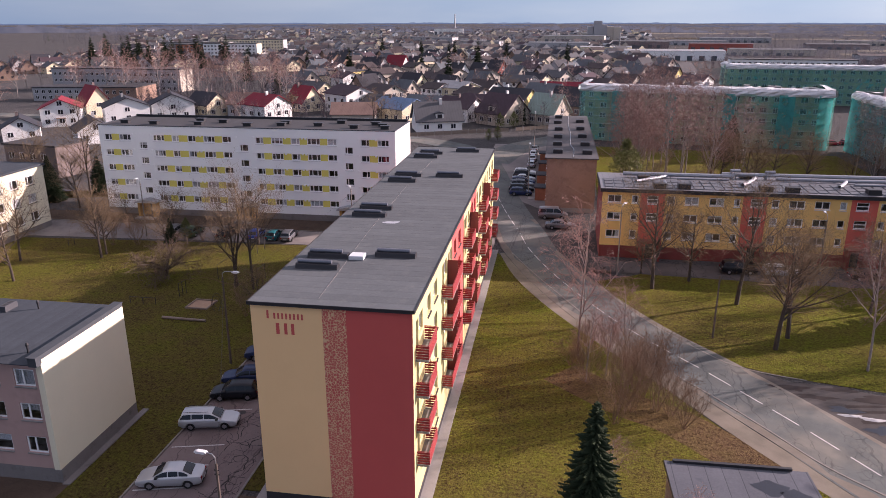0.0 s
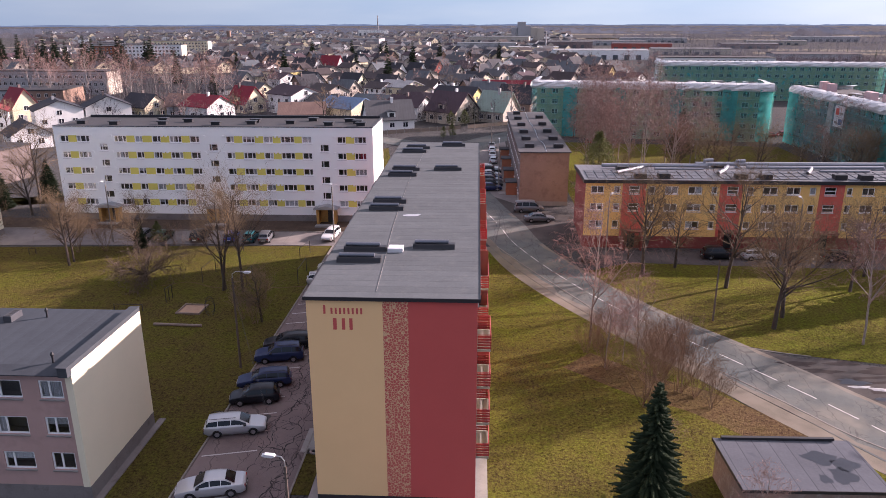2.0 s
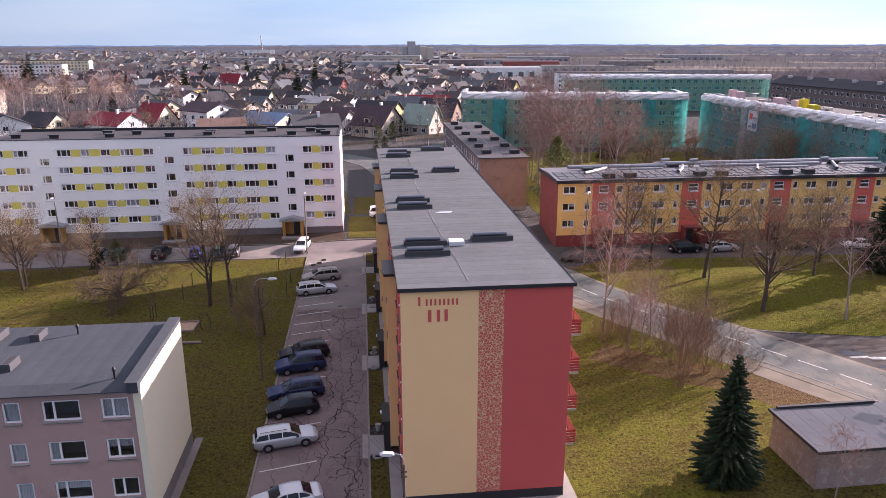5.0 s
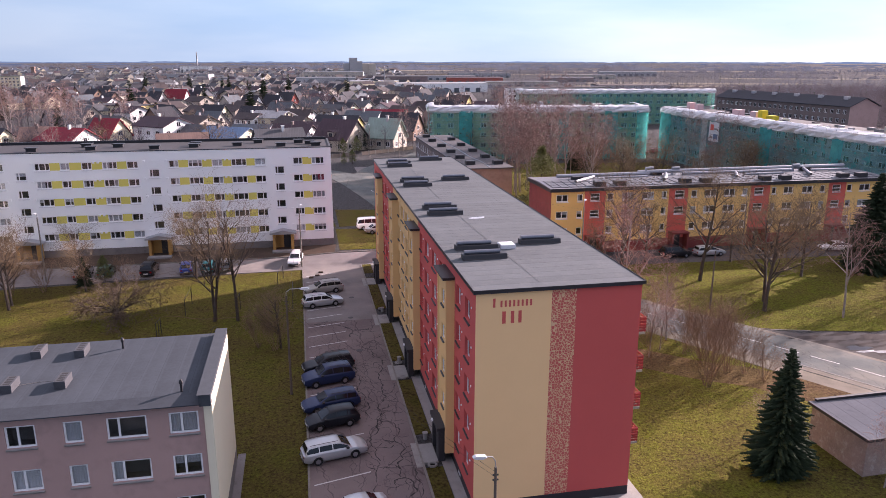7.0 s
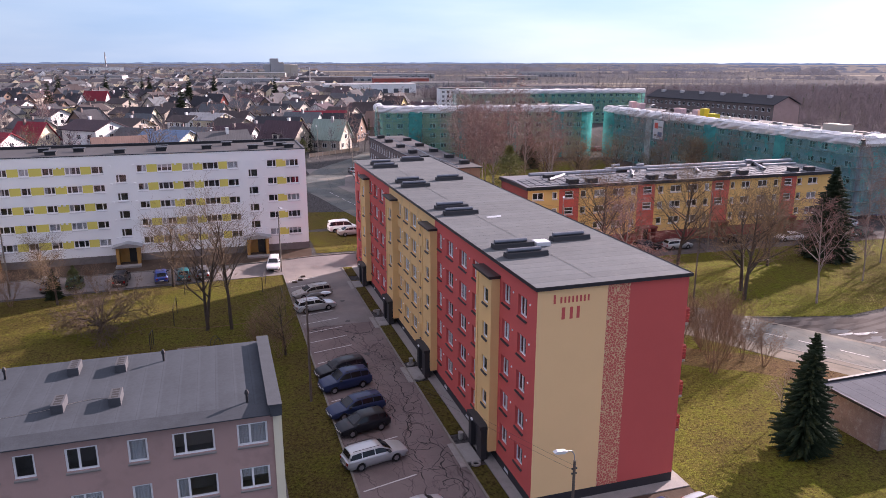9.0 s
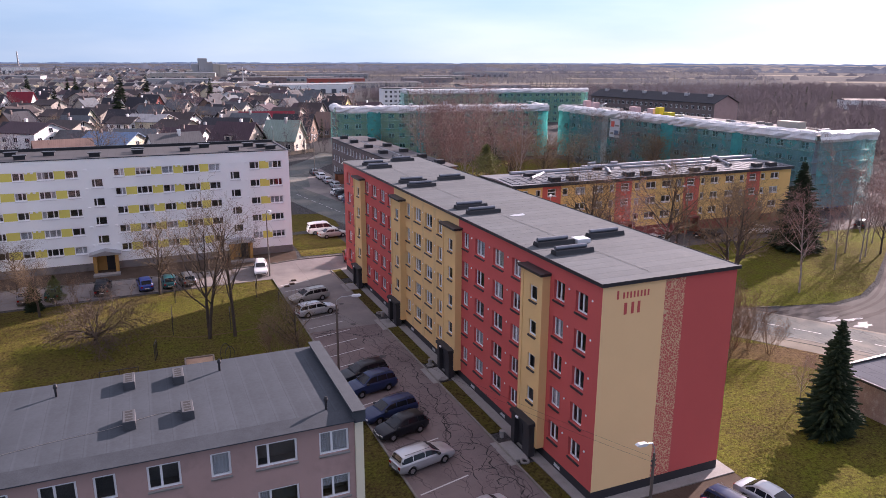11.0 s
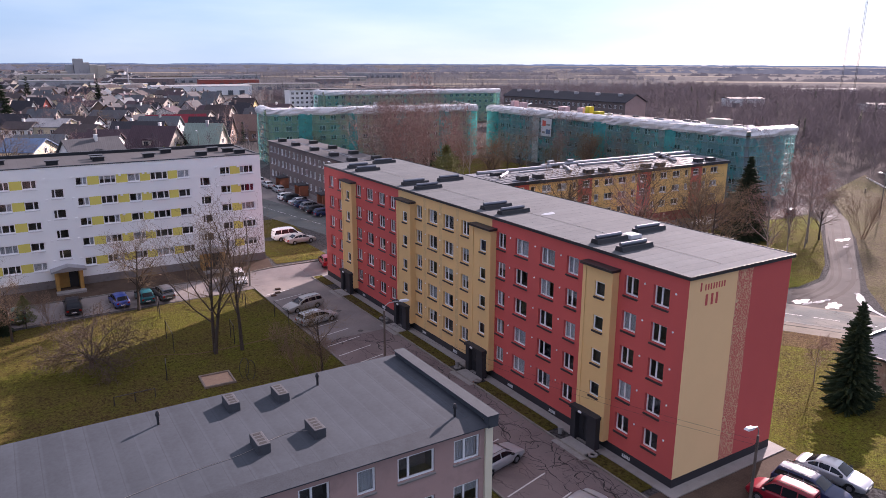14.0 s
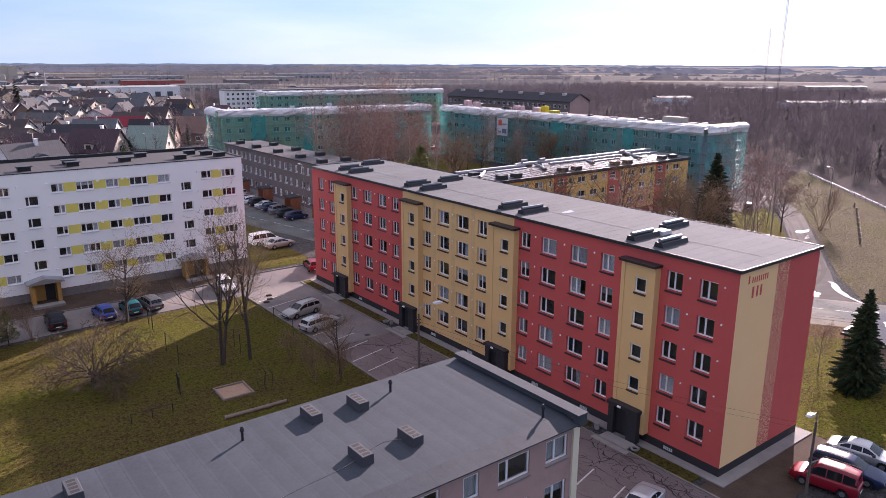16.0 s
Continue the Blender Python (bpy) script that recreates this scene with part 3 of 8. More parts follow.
def window_kind(w, h, lights, sill, deep):
    """Meshes of one window: its bars, each pane, the sill, a curtain. lights: shares of the width."""
    key = (round(w, 2), round(h, 2), lights, sill, deep)
    if key not in WINDOW_KINDS:
        b, bars, panes, x = 0.1, Mesh(), Mesh(), 0.0
        bars.box(-w / 2, w / 2, 0, 0.07, 0, b)
        bars.box(-w / 2, w / 2, 0, 0.07, h - b, h)
        bars.box(-w / 2, -w / 2 + b, 0.001, 0.069, b, h - b)
        bars.box(w / 2 - b, w / 2, 0.001, 0.069, b, h - b)
        for s in lights[:-1]:
            x += s
            c = -w / 2 + x * w
            bars.box(c - 0.055, c + 0.055, -0.004, 0.066, b, h - b)
        panes.box(-w / 2 + b, w / 2 - b, 0.03, 0.045, b, h - b)
        led = Mesh()
        led.box(-w / 2 - 0.04, w / 2 + 0.04, -deep - 0.09, 0.0, -0.05, 0.002)
        led.v = [(x, y, z - (0.07 if y < -0.01 else 0.0)) for x, y, z in led.v]
        led.box(-w / 2 - 0.04, w / 2 + 0.04, -deep - 0.09, -deep - 0.075, -0.17 if sill is BROWNSILL else -0.13, -0.07)
        WINDOW_KINDS[key] = (bars.mesh("window_frame", WHITEPVC), panes.mesh("pane", GLASS), led.mesh("sill", sill))
    return WINDOW_KINDS[key]


CURTAINS = {}


def curtain_mesh(w, h, red):
    """A hanging cloth with folds."""
    key = (round(w, 2), round(h, 2), red)
    if key not in CURTAINS:
        bm, n = Mesh(), max(6, int(w / 0.07))
        for i in range(n):
            xa, xb = -w / 2 + w * i / n, -w / 2 + w * (i + 1) / n
            ya, yb = 0.03 * (i % 2), 0.03 * ((i + 1) % 2)
            bm.face([(xa, ya, 0), (xb, yb, 0), (xb, yb, h), (xa, ya, h)])
        CURTAINS[key] = bm.mesh("curtain", CURTAINRED if red else CURTAIN)
    return CURTAINS[key]


CHANCE = random.Random(5)


def window(parent, m, u, z, w, h, lights=(0.42, 0.58), sill=None, deep=0.14, cloth=0.55, redcloth=0.03):
    """A window in an opening whose left lower corner is u, z of the wall m."""
    bars, pane, led = window_kind(w, h, lights, sill or BROWNSILL, deep)
    at = m @ pose(u + w / 2, deep, z)
    ob = part("window", bars, None, parent)
    ob.matrix_local = at
    p = part("pane", pane, None, ob)
    p.visible_shadow = False
    if sill:
        s = part("sill", led, None, ob)
    r = CHANCE.random()
    if r < cloth:
        cw = w - 0.1 if r < cloth * 0.35 else (w - 0.1) * CHANCE.choice((0.3, 0.45, 0.55))
        ch = h - 0.1 if CHANCE.random() < 0.7 else h * 0.45
        c = part("curtain", curtain_mesh(cw, ch, CHANCE.random() < redcloth), None, ob)
        side = CHANCE.choice((-1, 1))
        c.matrix_local = pose(side * (w - 0.1 - cw) / 2, 0.13, h - 0.05 - ch)
    return ob


def wall_pose(x, y, turn):
    """u runs to the right of someone who looks at the wall; turn 0 faces -y, -90 faces -x, 90 faces +x, 180 faces +y."""
    return pose(x, y, 0, 0, 0, turn)

# ---- ground ----
LEAFFLOOR = grass_mat("woodland_floor", (0.07, 0.062, 0.06), (0.082, 0.07, 0.069), (0.058, 0.05, 0.051))
MEADOW = grass_mat("meadow_grass", (0.10, 0.10, 0.035), (0.15, 0.125, 0.085), (0.09, 0.07, 0.058))
def ground_sheet():
    bm = Mesh()
    ys = [-4900, -600, 0, 60, 99, 100.5, 102, 104, 106, 108, 150, 400, 1200, 2600, 4900]
    xs = [-4900, -1200, -300, 0, 300, 1200, 4900]
    for xa, xb in zip(xs, xs[1:]):
        for ya, yb in zip(ys, ys[1:]):
            bm.face([(xa, ya, swell(ya) - 0.02), (xb, ya, swell(ya) - 0.02), (xb, yb, swell(yb) - 0.02), (xa, yb, swell(yb) - 0.02)])
    return bm


solid("ground", ground_sheet(), LAND, "wide flat land in early spring, grass and bare soil greyed by painted haze", "ground", kind="structure")

# lawns
sheet("lawn_yard", [(-100, 28), (-28.7, 28), (-28.7, 97.0), (-46, 96.3), (-60, 95.5), (-100, 93)],
      0.01, YARDGRASS, "yard lawn, green and straw-coloured, worn in places", "lawn")
sheet("woods_floor", [(100, 20), (580, 20), (580, 520), (180, 520), (170, 300), (165, 180), (100, 110), (92, 66)], 0.01, LEAFFLOOR, "brown woodland floor of dead leaves", "soil")
sheet("lawn_roadside", [(-7.2, 34), (-7.2, 97.5), (-5, 93), (-2.5, 84.2), (2.5, 74.3), (10.3, 61.3), (16.0, 51.6), (19.9, 46.5), (25, 38), (30, 20), (0, 20)],
      0.01, GRASS, "sunlit lawn between the apartment block and the road", "lawn")
sheet("lawn_park", [(6.2, 87.6), (10.4, 77.0), (15.8, 68.7), (19.0, 65.6), (22.8, 64.0), (30.7, 62.2), (36.5, 63.0), (43.5, 66.4), (55.3, 73.8), (70, 83.4), (74, 87.8), (58, 89.3), (30, 90.2), (12, 91.2)],
      0.02, GRASS, "lawn with bare trees before the yellow house", "lawn")
sheet("rough_meadow", [(29, 50.2), (37.8, 57.4), (62.8, 72.8), (85, 88.6), (95.2, 98.2), (128, 107), (90.3, 72), (76, 46), (52, 37)], 0.012, MEADOW, "rough dry meadow beside the gravel lane", "lawn")
sheet("lawn_far", [(8.5, 112), (64, 112), (66, 180), (10, 186), (8.5, 150)], 0.01, GRASS, "lawn with tall birches behind the houses", "lawn")
sheet("lawn_corner", [(-22.5, 118.5), (-13.5, 120), (-12.5, 131), (-22.5, 133)], 0.015, DULLGRASS, "patch of worn grass by the street", "lawn")
sheet("lawn_gable", [(-23.2, 104.6), (-15.5, 104.4), (-15.8, 116.5), (-23.2, 117)], 0.015, YARDGRASS, "strip of dry grass beside the white block", "lawn")

# yard and streets
sheet("parking_lot", [(-28.6, 34), (-20.7, 34), (-20.7, 97.2), (-28.6, 97.0)], 0.03, LOTASPHALT, "cracked dark asphalt parking lot beside the apartment block", "parking lot")
sheet("yard_street", [(-96, 94.5), (-60, 96.2), (-46, 97.0), (-28.6, 97.0), (-20.7, 97.2), (-18.4, 98.2), (-8, 99.5), (-8, 103.8), (-15.5, 103.4), (-24, 103.5), (-32, 102.6), (-60, 102.8), (-96, 103)],
      0.03, YARDASPHALT, "worn asphalt street before the white block", "street")
sheet("main_road", ribbon([(60, 20), (40, 30.5), (27.5, 45), (21.2, 55), (15.4, 63.8), (9.2, 72.5), (3.6, 83), (-1.6, 96), (-6.2, 112), (-10.5, 132), (-14, 152), (-19, 172), (-32, 187), (-55, 196), (-100, 206), (-190, 222)], 3.9),
      0.035, ASPHALT, "grey asphalt road with worn centre line", "road", 0.05)
# sand washed over the edges of the road, in uneven tongues
rs = random.Random(23)
ROADLINE = smooth([(27.5, 45), (21.2, 55), (15.4, 63.8), (9.2, 72.5), (3.6, 83), (-1.6, 96), (-6.2, 112)], 5)
for side, reach in ((1, 0.95), (-1, 0.55)):
    bm, edge = Mesh(), []
    for i, (x, y) in enumerate(ROADLINE):
        a, b = ROADLINE[max(0, i - 1)], ROADLINE[min(len(ROADLINE) - 1, i + 1)]
        d = Vector((b[0] - a[0], b[1] - a[1])).normalized()
        edge.append([(x - d.y * side * w, y + d.x * side * w, swell(y) + 0.0395) for w in (3.88, 3.9 - reach * rs.uniform(0.35, 1.5))])
    for (a, b), (c, d) in zip(edge, edge[1:]):
        bm.face([a, b, d, c] if side > 0 else [c, d, b, a])
    solid("road_shoulder", bm, SHOULDER, "sand and grit along the edge of the road", "shoulder", kind="structure")
sheet("side_road", ribbon([(-14, 160), (-9, 181), (3, 200), (10, 214)], 4.5), 0.032, ASPHALT, "asphalt side road at the junction", "road")
sheet("junction_yard", [(-7.5, 128), (1, 115.8), (8, 111), (8.6, 97.2), (4.5, 96), (-1, 103), (-5, 115)], 0.031, MUD, "bare gravel yard with wet patches", "yard")
sheet("brick_parking", [(-10.5, 128), (-5.5, 118.5), (-1.0, 118.5), (-1.0, 186), (-15, 186), (-14.5, 160)], 0.028, YARDASPHALT, "asphalt parking strip beside the brick house", "parking lot")
sheet("house_street", [(4.6, 91.6), (12, 91.2), (30, 90.2), (58, 89.3), (84, 88), (86, 93.5), (60, 94.5), (8.5, 96.4)], 0.03, DARKASPHALT, "narrow asphalt street before the yellow house", "street")
sheet("gravel_lane", [(22.2, 63.2), (25.4, 63), (30.7, 61.4), (36.5, 62.2), (43.7, 65.6), (55.8, 73), (70.8, 82.7), (84.4, 92.3), (90.8, 98.9), (96, 112), (100, 112), (95.2, 98.9), (84.7, 89.1), (74.5, 80.7), (62.8, 73.3), (47, 63.8), (37.2, 57.9), (31.6, 54.9), (29.2, 51.5), (27.2, 48.0), (24.0, 49.0), (19.5, 57.5), (15.0, 66.5), (16.6, 68.2), (19.0, 65.4)],
      0.025, MUD, "muddy gravel lane with puddles and old snow", "lane")
sheet("lot_new", [(-28.5, 76.2), (-20.75, 76.2), (-20.75, 97.2), (-28.5, 97.0)], 0.034, YARDASPHALT, "smoother newer asphalt of the parking lot", "parking lot")
sheet("footpath", ribbon([(-5.9, 97.5), (-3.4, 88.5), (0.2, 80.2), (4.2, 73.0), (8.4, 66.2), (12.2, 60.2), (16.0, 53.9), (19.9, 48.1), (26, 40), (38, 27)], 1.0), 0.02, PATH, "sandy footpath along the road", "path")
sheet("apron", [(-8.05, 39.0), (-7.2, 39.0), (-7.2, 98.6), (-8.05, 98.6)], 0.09, CONCRETE, "narrow concrete apron along the wall", "pavement", 0.09)
sheet("apron_gable", [(-19.3, 38.9), (-7.2, 38.9), (-7.2, 39.0), (-8.05, 39.0), (-8.05, 39.8), (-18.5, 39.8), (-18.5, 98), (-19.3, 98)], 0.09, CONCRETE, "narrow concrete apron along the walls", "pavement", 0.09)
sheet("soil_gable", [(-20.7, 35), (-7.4, 36.5), (-7.2, 38.9), (-19.3, 38.9), (-19.3, 40), (-20.7, 40)], 0.015, SOIL, "bare soil at the foot of the gable", "soil")
sheet("house_bed", [(-80, 35), (-33.2, 35), (-33.2, 39.5), (-80, 39.5)], 0.015, SOIL, "bare soil in front of the low house", "soil")
sheet("white_bank", [(-96, 103.2), (-60, 103.0), (-32, 102.9), (-24, 103.8), (-23.6, 107.2), (-96, 107.2)], 0.05, SOIL, "bare soil bed at the foot of the white block", "soil")
for ya, yb in ((40.6, 45.4), (50.2, 59.9), (64.4, 75.5), (79.4, 91.6), (93.8, 98)):
    sheet("verge", [(-20.6, ya), (-19.35, ya), (-19.35, yb), (-20.6, yb)], 0.07, DULLGRASS, "narrow grass verge between parking lot and wall", "lawn", 0.07)
sheet("trampled_soil", ribbon([(-46.5, 79.9), (-43.5, 81.4), (-40, 79.8), (-36.5, 79.6), (-32, 80.0), (-28.7, 80.6)], 0.14), 0.014, LITTER, "trodden path of stone slabs across the lawn", "path")
sheet("thicket_floor", ribbon([(1.5, 62), (7, 57), (11, 54.5), (15.5, 49.5), (18.2, 46)], 2.2), 0.014, LITTER, "brown leaf litter under bushes", "soil")
sheet("yard_plaza", [(-96, 112), (-60, 140), (-30, 175), (-24, 135), (-23, 119), (-96, 119)], 0.012, DULLGRASS, "grass behind the white block", "lawn")

# lines on the asphalt
def stripe(name, x0, y0, x1, y1, w, lift, label):
    d = Vector((x1 - x0, y1 - y0)).normalized() * w / 2
    bm = Mesh()
    bm.face([(x0 + d.y, y0 - d.x, swell(y0) + lift), (x1 + d.y, y1 - d.x, swell(y1) + lift), (x1 - d.y, y1 + d.x, swell(y1) + lift), (x0 - d.y, y0 + d.x, swell(y0) + lift)])
    return tagged(part(name, bm, LINE), label, "road marking", name, "structure")


for i in range(22):
    y = 36.6 + 2.72 * i
    stripe("parking_line", -28.3, y, -24.4, y + 0.95, 0.12, 0.042, "worn white parking bay line")
dash = smooth([(60, 20), (40, 30.5), (27.5, 45), (21.2, 55), (15.4, 63.8), (9.2, 72.5), (3.6, 83), (-1.6, 96), (-6.2, 112), (-10.5, 132), (-14, 152)], 40)
run, last, PHASE = 0.0, dash[0], 2.16
start = None
for p in dash[1:]:
    before = run
    run += math.hypot(p[0] - last[0], p[1] - last[1])
    if (before + PHASE) % 3.75 < 2.6 and start is None:
        start = last
    if start is not None and (run + PHASE) % 3.75 >= 2.6:
        stripe("centre_line", *start, *p, 0.11, 0.041, "worn white centre line dash")
        start = None
    last = p


# long cracks in the old asphalt, with side cracks, worn open unevenly
def crack(bm, r, x, y, heading, length, width, depth):
    d, w, px, py = heading, width * r.uniform(0.6, 1.2), x, y
    for i in range(max(2, int(length / 0.3))):
        d = heading + (d - heading) * 0.55 + r.uniform(-0.75, 0.75)
        step = r.uniform(0.16, 0.42)
        nx, ny = px + step * math.cos(d), py + step * math.sin(d)
        if not (-25.4 < nx < -20.85 and 34.3 < ny < 76.1) and ny < 74.5:
            return
        w2 = max(0.012, width * r.choice((0.35, 0.5, 0.8, 1.0, 1.0, 1.7)))
        sx, sy = -math.sin(d), math.cos(d)
        bm.face([(px - sx * w / 2, py - sy * w / 2, 0.0345), (nx - sx * w2 / 2, ny - sy * w2 / 2, 0.0345), (nx + sx * w2 / 2, ny + sy * w2 / 2, 0.0345), (px + sx * w / 2, py + sy * w / 2, 0.0345)])
        if depth and r.random() < 0.22:
            crack(bm, r, nx, ny, heading + r.choice((-1, 1)) * r.uniform(0.8, 1.7), r.uniform(0.5, 2.2), width * 0.65, depth - 1)
        px, py, w = nx, ny, w2


TAR = surface("crack_dark", (0.022, 0.019, 0.019), var=0.3, big=2)
rc = random.Random(17)
for x, y, turn, length, width in ((-23.3, 35.0, 90, 40, 0.15), (-21.75, 36.5, 91, 38, 0.11), (-22.6, 34.6, 88, 30, 0.09), (-24.6, 40, 92, 22, 0.06), (-23.6, 47, 86, 26, 0.10), (-21.3, 58, 90, 17, 0.08), (-25.8, 66, 84, 9, 0.06),
                                  (-28.2, 75.6, -3, 7.4, 0.16), (-27.9, 75.0, 2, 6.5, 0.10)):
    bm = Mesh()
    crack(bm, rc, x, y, radians(turn), length, width * 0.8, 2)
    solid("asphalt_crack", bm, TAR, "long dark crack in the old asphalt", "crack", "asphalt cracks", "structure")
for i in range(20):
    bm = Mesh()
    crack(bm, rc, -20.9 - 0.3 * rc.random(), 35.5 + 2.05 * i + rc.uniform(-0.6, 0.6), radians(180 + rc.uniform(-14, 14)), rc.uniform(1.0, 3.6), rc.uniform(0.03, 0.07), 1)
    solid("asphalt_crack", bm, TAR, "dark crack across the old asphalt", "crack", "asphalt cracks", "structure")


# kerbs
def kerb(pts, label, h=0.12, w=0.15):
    line = smooth(pts, 4)
    bm = Mesh()
    for (xa, ya), (xb, yb) in zip(line, line[1:]):
        d = Vector((xb - xa, yb - ya))
        n = Vector((-d.y, d.x)).normalized() * w / 2
        a, b = swell(ya), swell(yb)
        lo = [(xa - n.x, ya - n.y, a), (xb - n.x, yb - n.y, b), (xb + n.x, yb + n.y, b), (xa + n.x, ya + n.y, a)]
        hi = [(x, y, z + h) for x, y, z in lo]
        for q in ((hi[0], hi[1], hi[2], hi[3]), (lo[0], lo[1], hi[1], hi[0]), (lo[2], lo[3], hi[3], hi[2])):
            bm.face(q)
    return solid("kerb", bm, KERB, label, "kerb", kind="structure")


kerb([(-28.65, 34), (-28.65, 60), (-28.65, 80), (-28.65, 97)], "concrete kerb along the parking lot")
kerb([(-20.66, 36), (-20.66, 60), (-20.66, 98)], "concrete kerb along the verge")
kerb([(-5.2, 97.7), (-1.4, 88.5), (2.6, 79.9), (7.0, 70.6), (11.9, 63.5), (15.2, 58.9), (18.3, 54.2), (21.0, 49.9), (24.0, 46.7)], "concrete kerb along the road", 0.06)
kerb([(-96, 103), (-60, 102.9), (-32, 102.8), (-24, 103.6), (-16, 103.6)], "concrete kerb at the soil bed")
kerb([(6.0, 87.3), (10.4, 76.8), (15.8, 68.4), (19.0, 65.3), (24, 63.7)], "low concrete kerb of the lawn", 0.05)

# far distance: glowing bands whose blue and grey imitate haze
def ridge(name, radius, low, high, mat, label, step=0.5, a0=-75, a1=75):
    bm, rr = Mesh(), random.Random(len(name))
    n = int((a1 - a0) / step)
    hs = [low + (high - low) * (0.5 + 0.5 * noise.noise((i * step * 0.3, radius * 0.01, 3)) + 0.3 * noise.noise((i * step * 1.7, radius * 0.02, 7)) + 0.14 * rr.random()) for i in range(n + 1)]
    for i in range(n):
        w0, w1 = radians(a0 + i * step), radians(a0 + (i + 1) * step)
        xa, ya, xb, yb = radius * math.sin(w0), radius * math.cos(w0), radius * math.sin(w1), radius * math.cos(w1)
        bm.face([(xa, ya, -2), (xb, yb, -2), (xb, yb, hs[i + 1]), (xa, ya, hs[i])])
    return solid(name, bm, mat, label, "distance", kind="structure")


ridge("backdrop", 4700, 2, 13, HILLS[0], "far wooded ridge on the horizon, haze painted in as blue", 0.25)
ridge("backdrop_woods", 3300, -4, 9, HILLS[1], "distant woods, haze painted in as blue-grey", 0.2)
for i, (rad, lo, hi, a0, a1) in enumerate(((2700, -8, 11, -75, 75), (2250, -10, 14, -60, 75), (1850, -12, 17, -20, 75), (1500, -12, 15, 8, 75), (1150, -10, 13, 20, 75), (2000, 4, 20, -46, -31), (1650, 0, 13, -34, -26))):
    ridge("backdrop_woods_%d" % (i + 1), rad, lo, hi, FARWOODS[1 if rad > 1700 else 0], "band of distant woods with haze painted into its colour", 0.06, a0, a1)

# ---- the red and ochre apartment block ----
def apartment_block():
    ox, oy, wid, lon, top = -18.5, 39.8, 10.45, 58.0, 14.72
    th = thing("apartment_block", ox, oy, 0, 0, "five-storey apartment block, red and ochre render, dark plinth, flat felt roof", "apartment block")
    left, right, south, north = wall_pose(0, lon, -90), wall_pose(wid, 0, 90), wall_pose(0, 0, 0), wall_pose(wid, lon, 180)
    mats = [RED, ROOM, OCHRE, CREAM, CRACKLE, PLINTH, LEMON]
    rows = [12.24 - 2.565 * k for k in range(5)]
    high = 1.38
    cols = [(41.25, 42.6), (43.9, 45.2), (49.8, 51.1), (52.45, 54.2), (55.7, 57.45), (58.73, 59.95), (64.3, 65.6), (66.9, 68.7), (69.85, 71.6),
            (72.8, 74.05), (78.5, 79.8), (80.9, 82.55), (83.85, 85.6), (86.9, 88.3), (92.4, 93.6), (94.9, 96.2)]
    walls = Mesh()
    vents = [(43.5, 44.3), (51.6, 52.4), (57.2, 58.0), (66.1, 66.9), (72.0, 72.8), (81.2, 82.0), (86.4, 87.2)]
    holes = [(oy + lon - b, oy + lon - a, z, z + high) for a, b in cols for z in rows]
    base = [(oy + lon - b, oy + lon - a, 0.25, 0.5) for a, b in vents]
    ochre_l = (oy + lon - 77.7, oy + lon - 60.75, 0.73, top, 2)
    facade(walls, left, 0, lon, 0, top, holes + base, Paint(0, [(0, lon, 0, 0.73, 5), ochre_l]))
    facade(walls, south, 0, wid, 0, top, [], Paint(0, [(0, wid, 0, 0.73, 5), (0, 4.68, 0.73, top, 3), (4.68, 6.24, 0.73, top, 4)]))
    facade(walls, north, 0, wid, 0, top, [], Paint(0, [(0, wid, 0, 0.73, 5)]))
    # balcony side
    balc = [40.6, 51.4, 54.5, 64.5, 69.9, 78.4, 83.6, 93.9]
    rcols = [(45.0, 46.3), (47.6, 49.2), (58.2, 59.6), (61.0, 62.6), (68.0, 69.3), (73.6, 74.9), (76.0, 77.4), (82.0, 83.2), (87.4, 88.9), (90.4, 92.0)]
    rholes = [(a - oy, b - oy, z, z + high) for a, b in rcols for z in rows]
    doors = [(y - oy + 0.25, y - oy + 1.05, z - 0.85, z + high) for y in balc for z in rows[:4]] + [(y - oy + 1.2, y - oy + 2.6, z, z + high) for y in balc for z in rows]
    zones = [(0, lon, 0, 0.73, 5), (16.9, 25.0, 0.73, top, 0), (30.5, 36.1, 0.73, top, 0)]
    facade(walls, right, 0, lon, 0, top, rholes + doors, Paint(6, zones))
    part("wall", walls, mats, th)
    for a, b in cols:
        for z in rows:
            wide = b - a > 1.6
            window(th, left, oy + lon - b, z, b - a, high, (0.36, 0.64) if wide else (0.44, 0.56), BROWNSILL, 0.2)
    for a, b in rcols:
        for z in rows:
            window(th, right, a - oy, z, b - a, high, (0.44, 0.56), BROWNSILL, 0.2)
    for a, b, c, d in doors:
        window(th, right, a, c, b - a, d - c, (1.0,) if b - a < 1 else (0.5, 0.5), None, 0.16)
    for a, b in vents:
        g = Mesh()
        for i in range(5):
            g.box(0.02 + i * 0.16, 0.12 + i * 0.16, 0.03, 0.06, 0.02, 0.23)
        g.box(-0.03, 0.83, 0.0, 0.05, -0.04, 0.02)
        o = part("basement_grille", g, WHITEMETAL, th, "white basement grille")
        o.matrix_local = left @ pose(oy + lon - b, 0.0, 0.25)
    # little wall vents beside the windows
    vm = Mesh()
    vm.tube((0, 0.0, 0), (0, -0.05, 0), 0.075, 0.065, 8)
    vm = vm.mesh("wall_vent", WHITEPVC)
    for y in (40.75, 43.35, 51.75, 54.85, 58.1, 60.35, 66.2, 69.3, 72.1, 80.3, 83.1, 86.2, 94.2):
        for z in rows:
            part("wall_vent", vm, None, th).matrix_local = left @ pose(oy + lon - y, 0, z + 1.22)
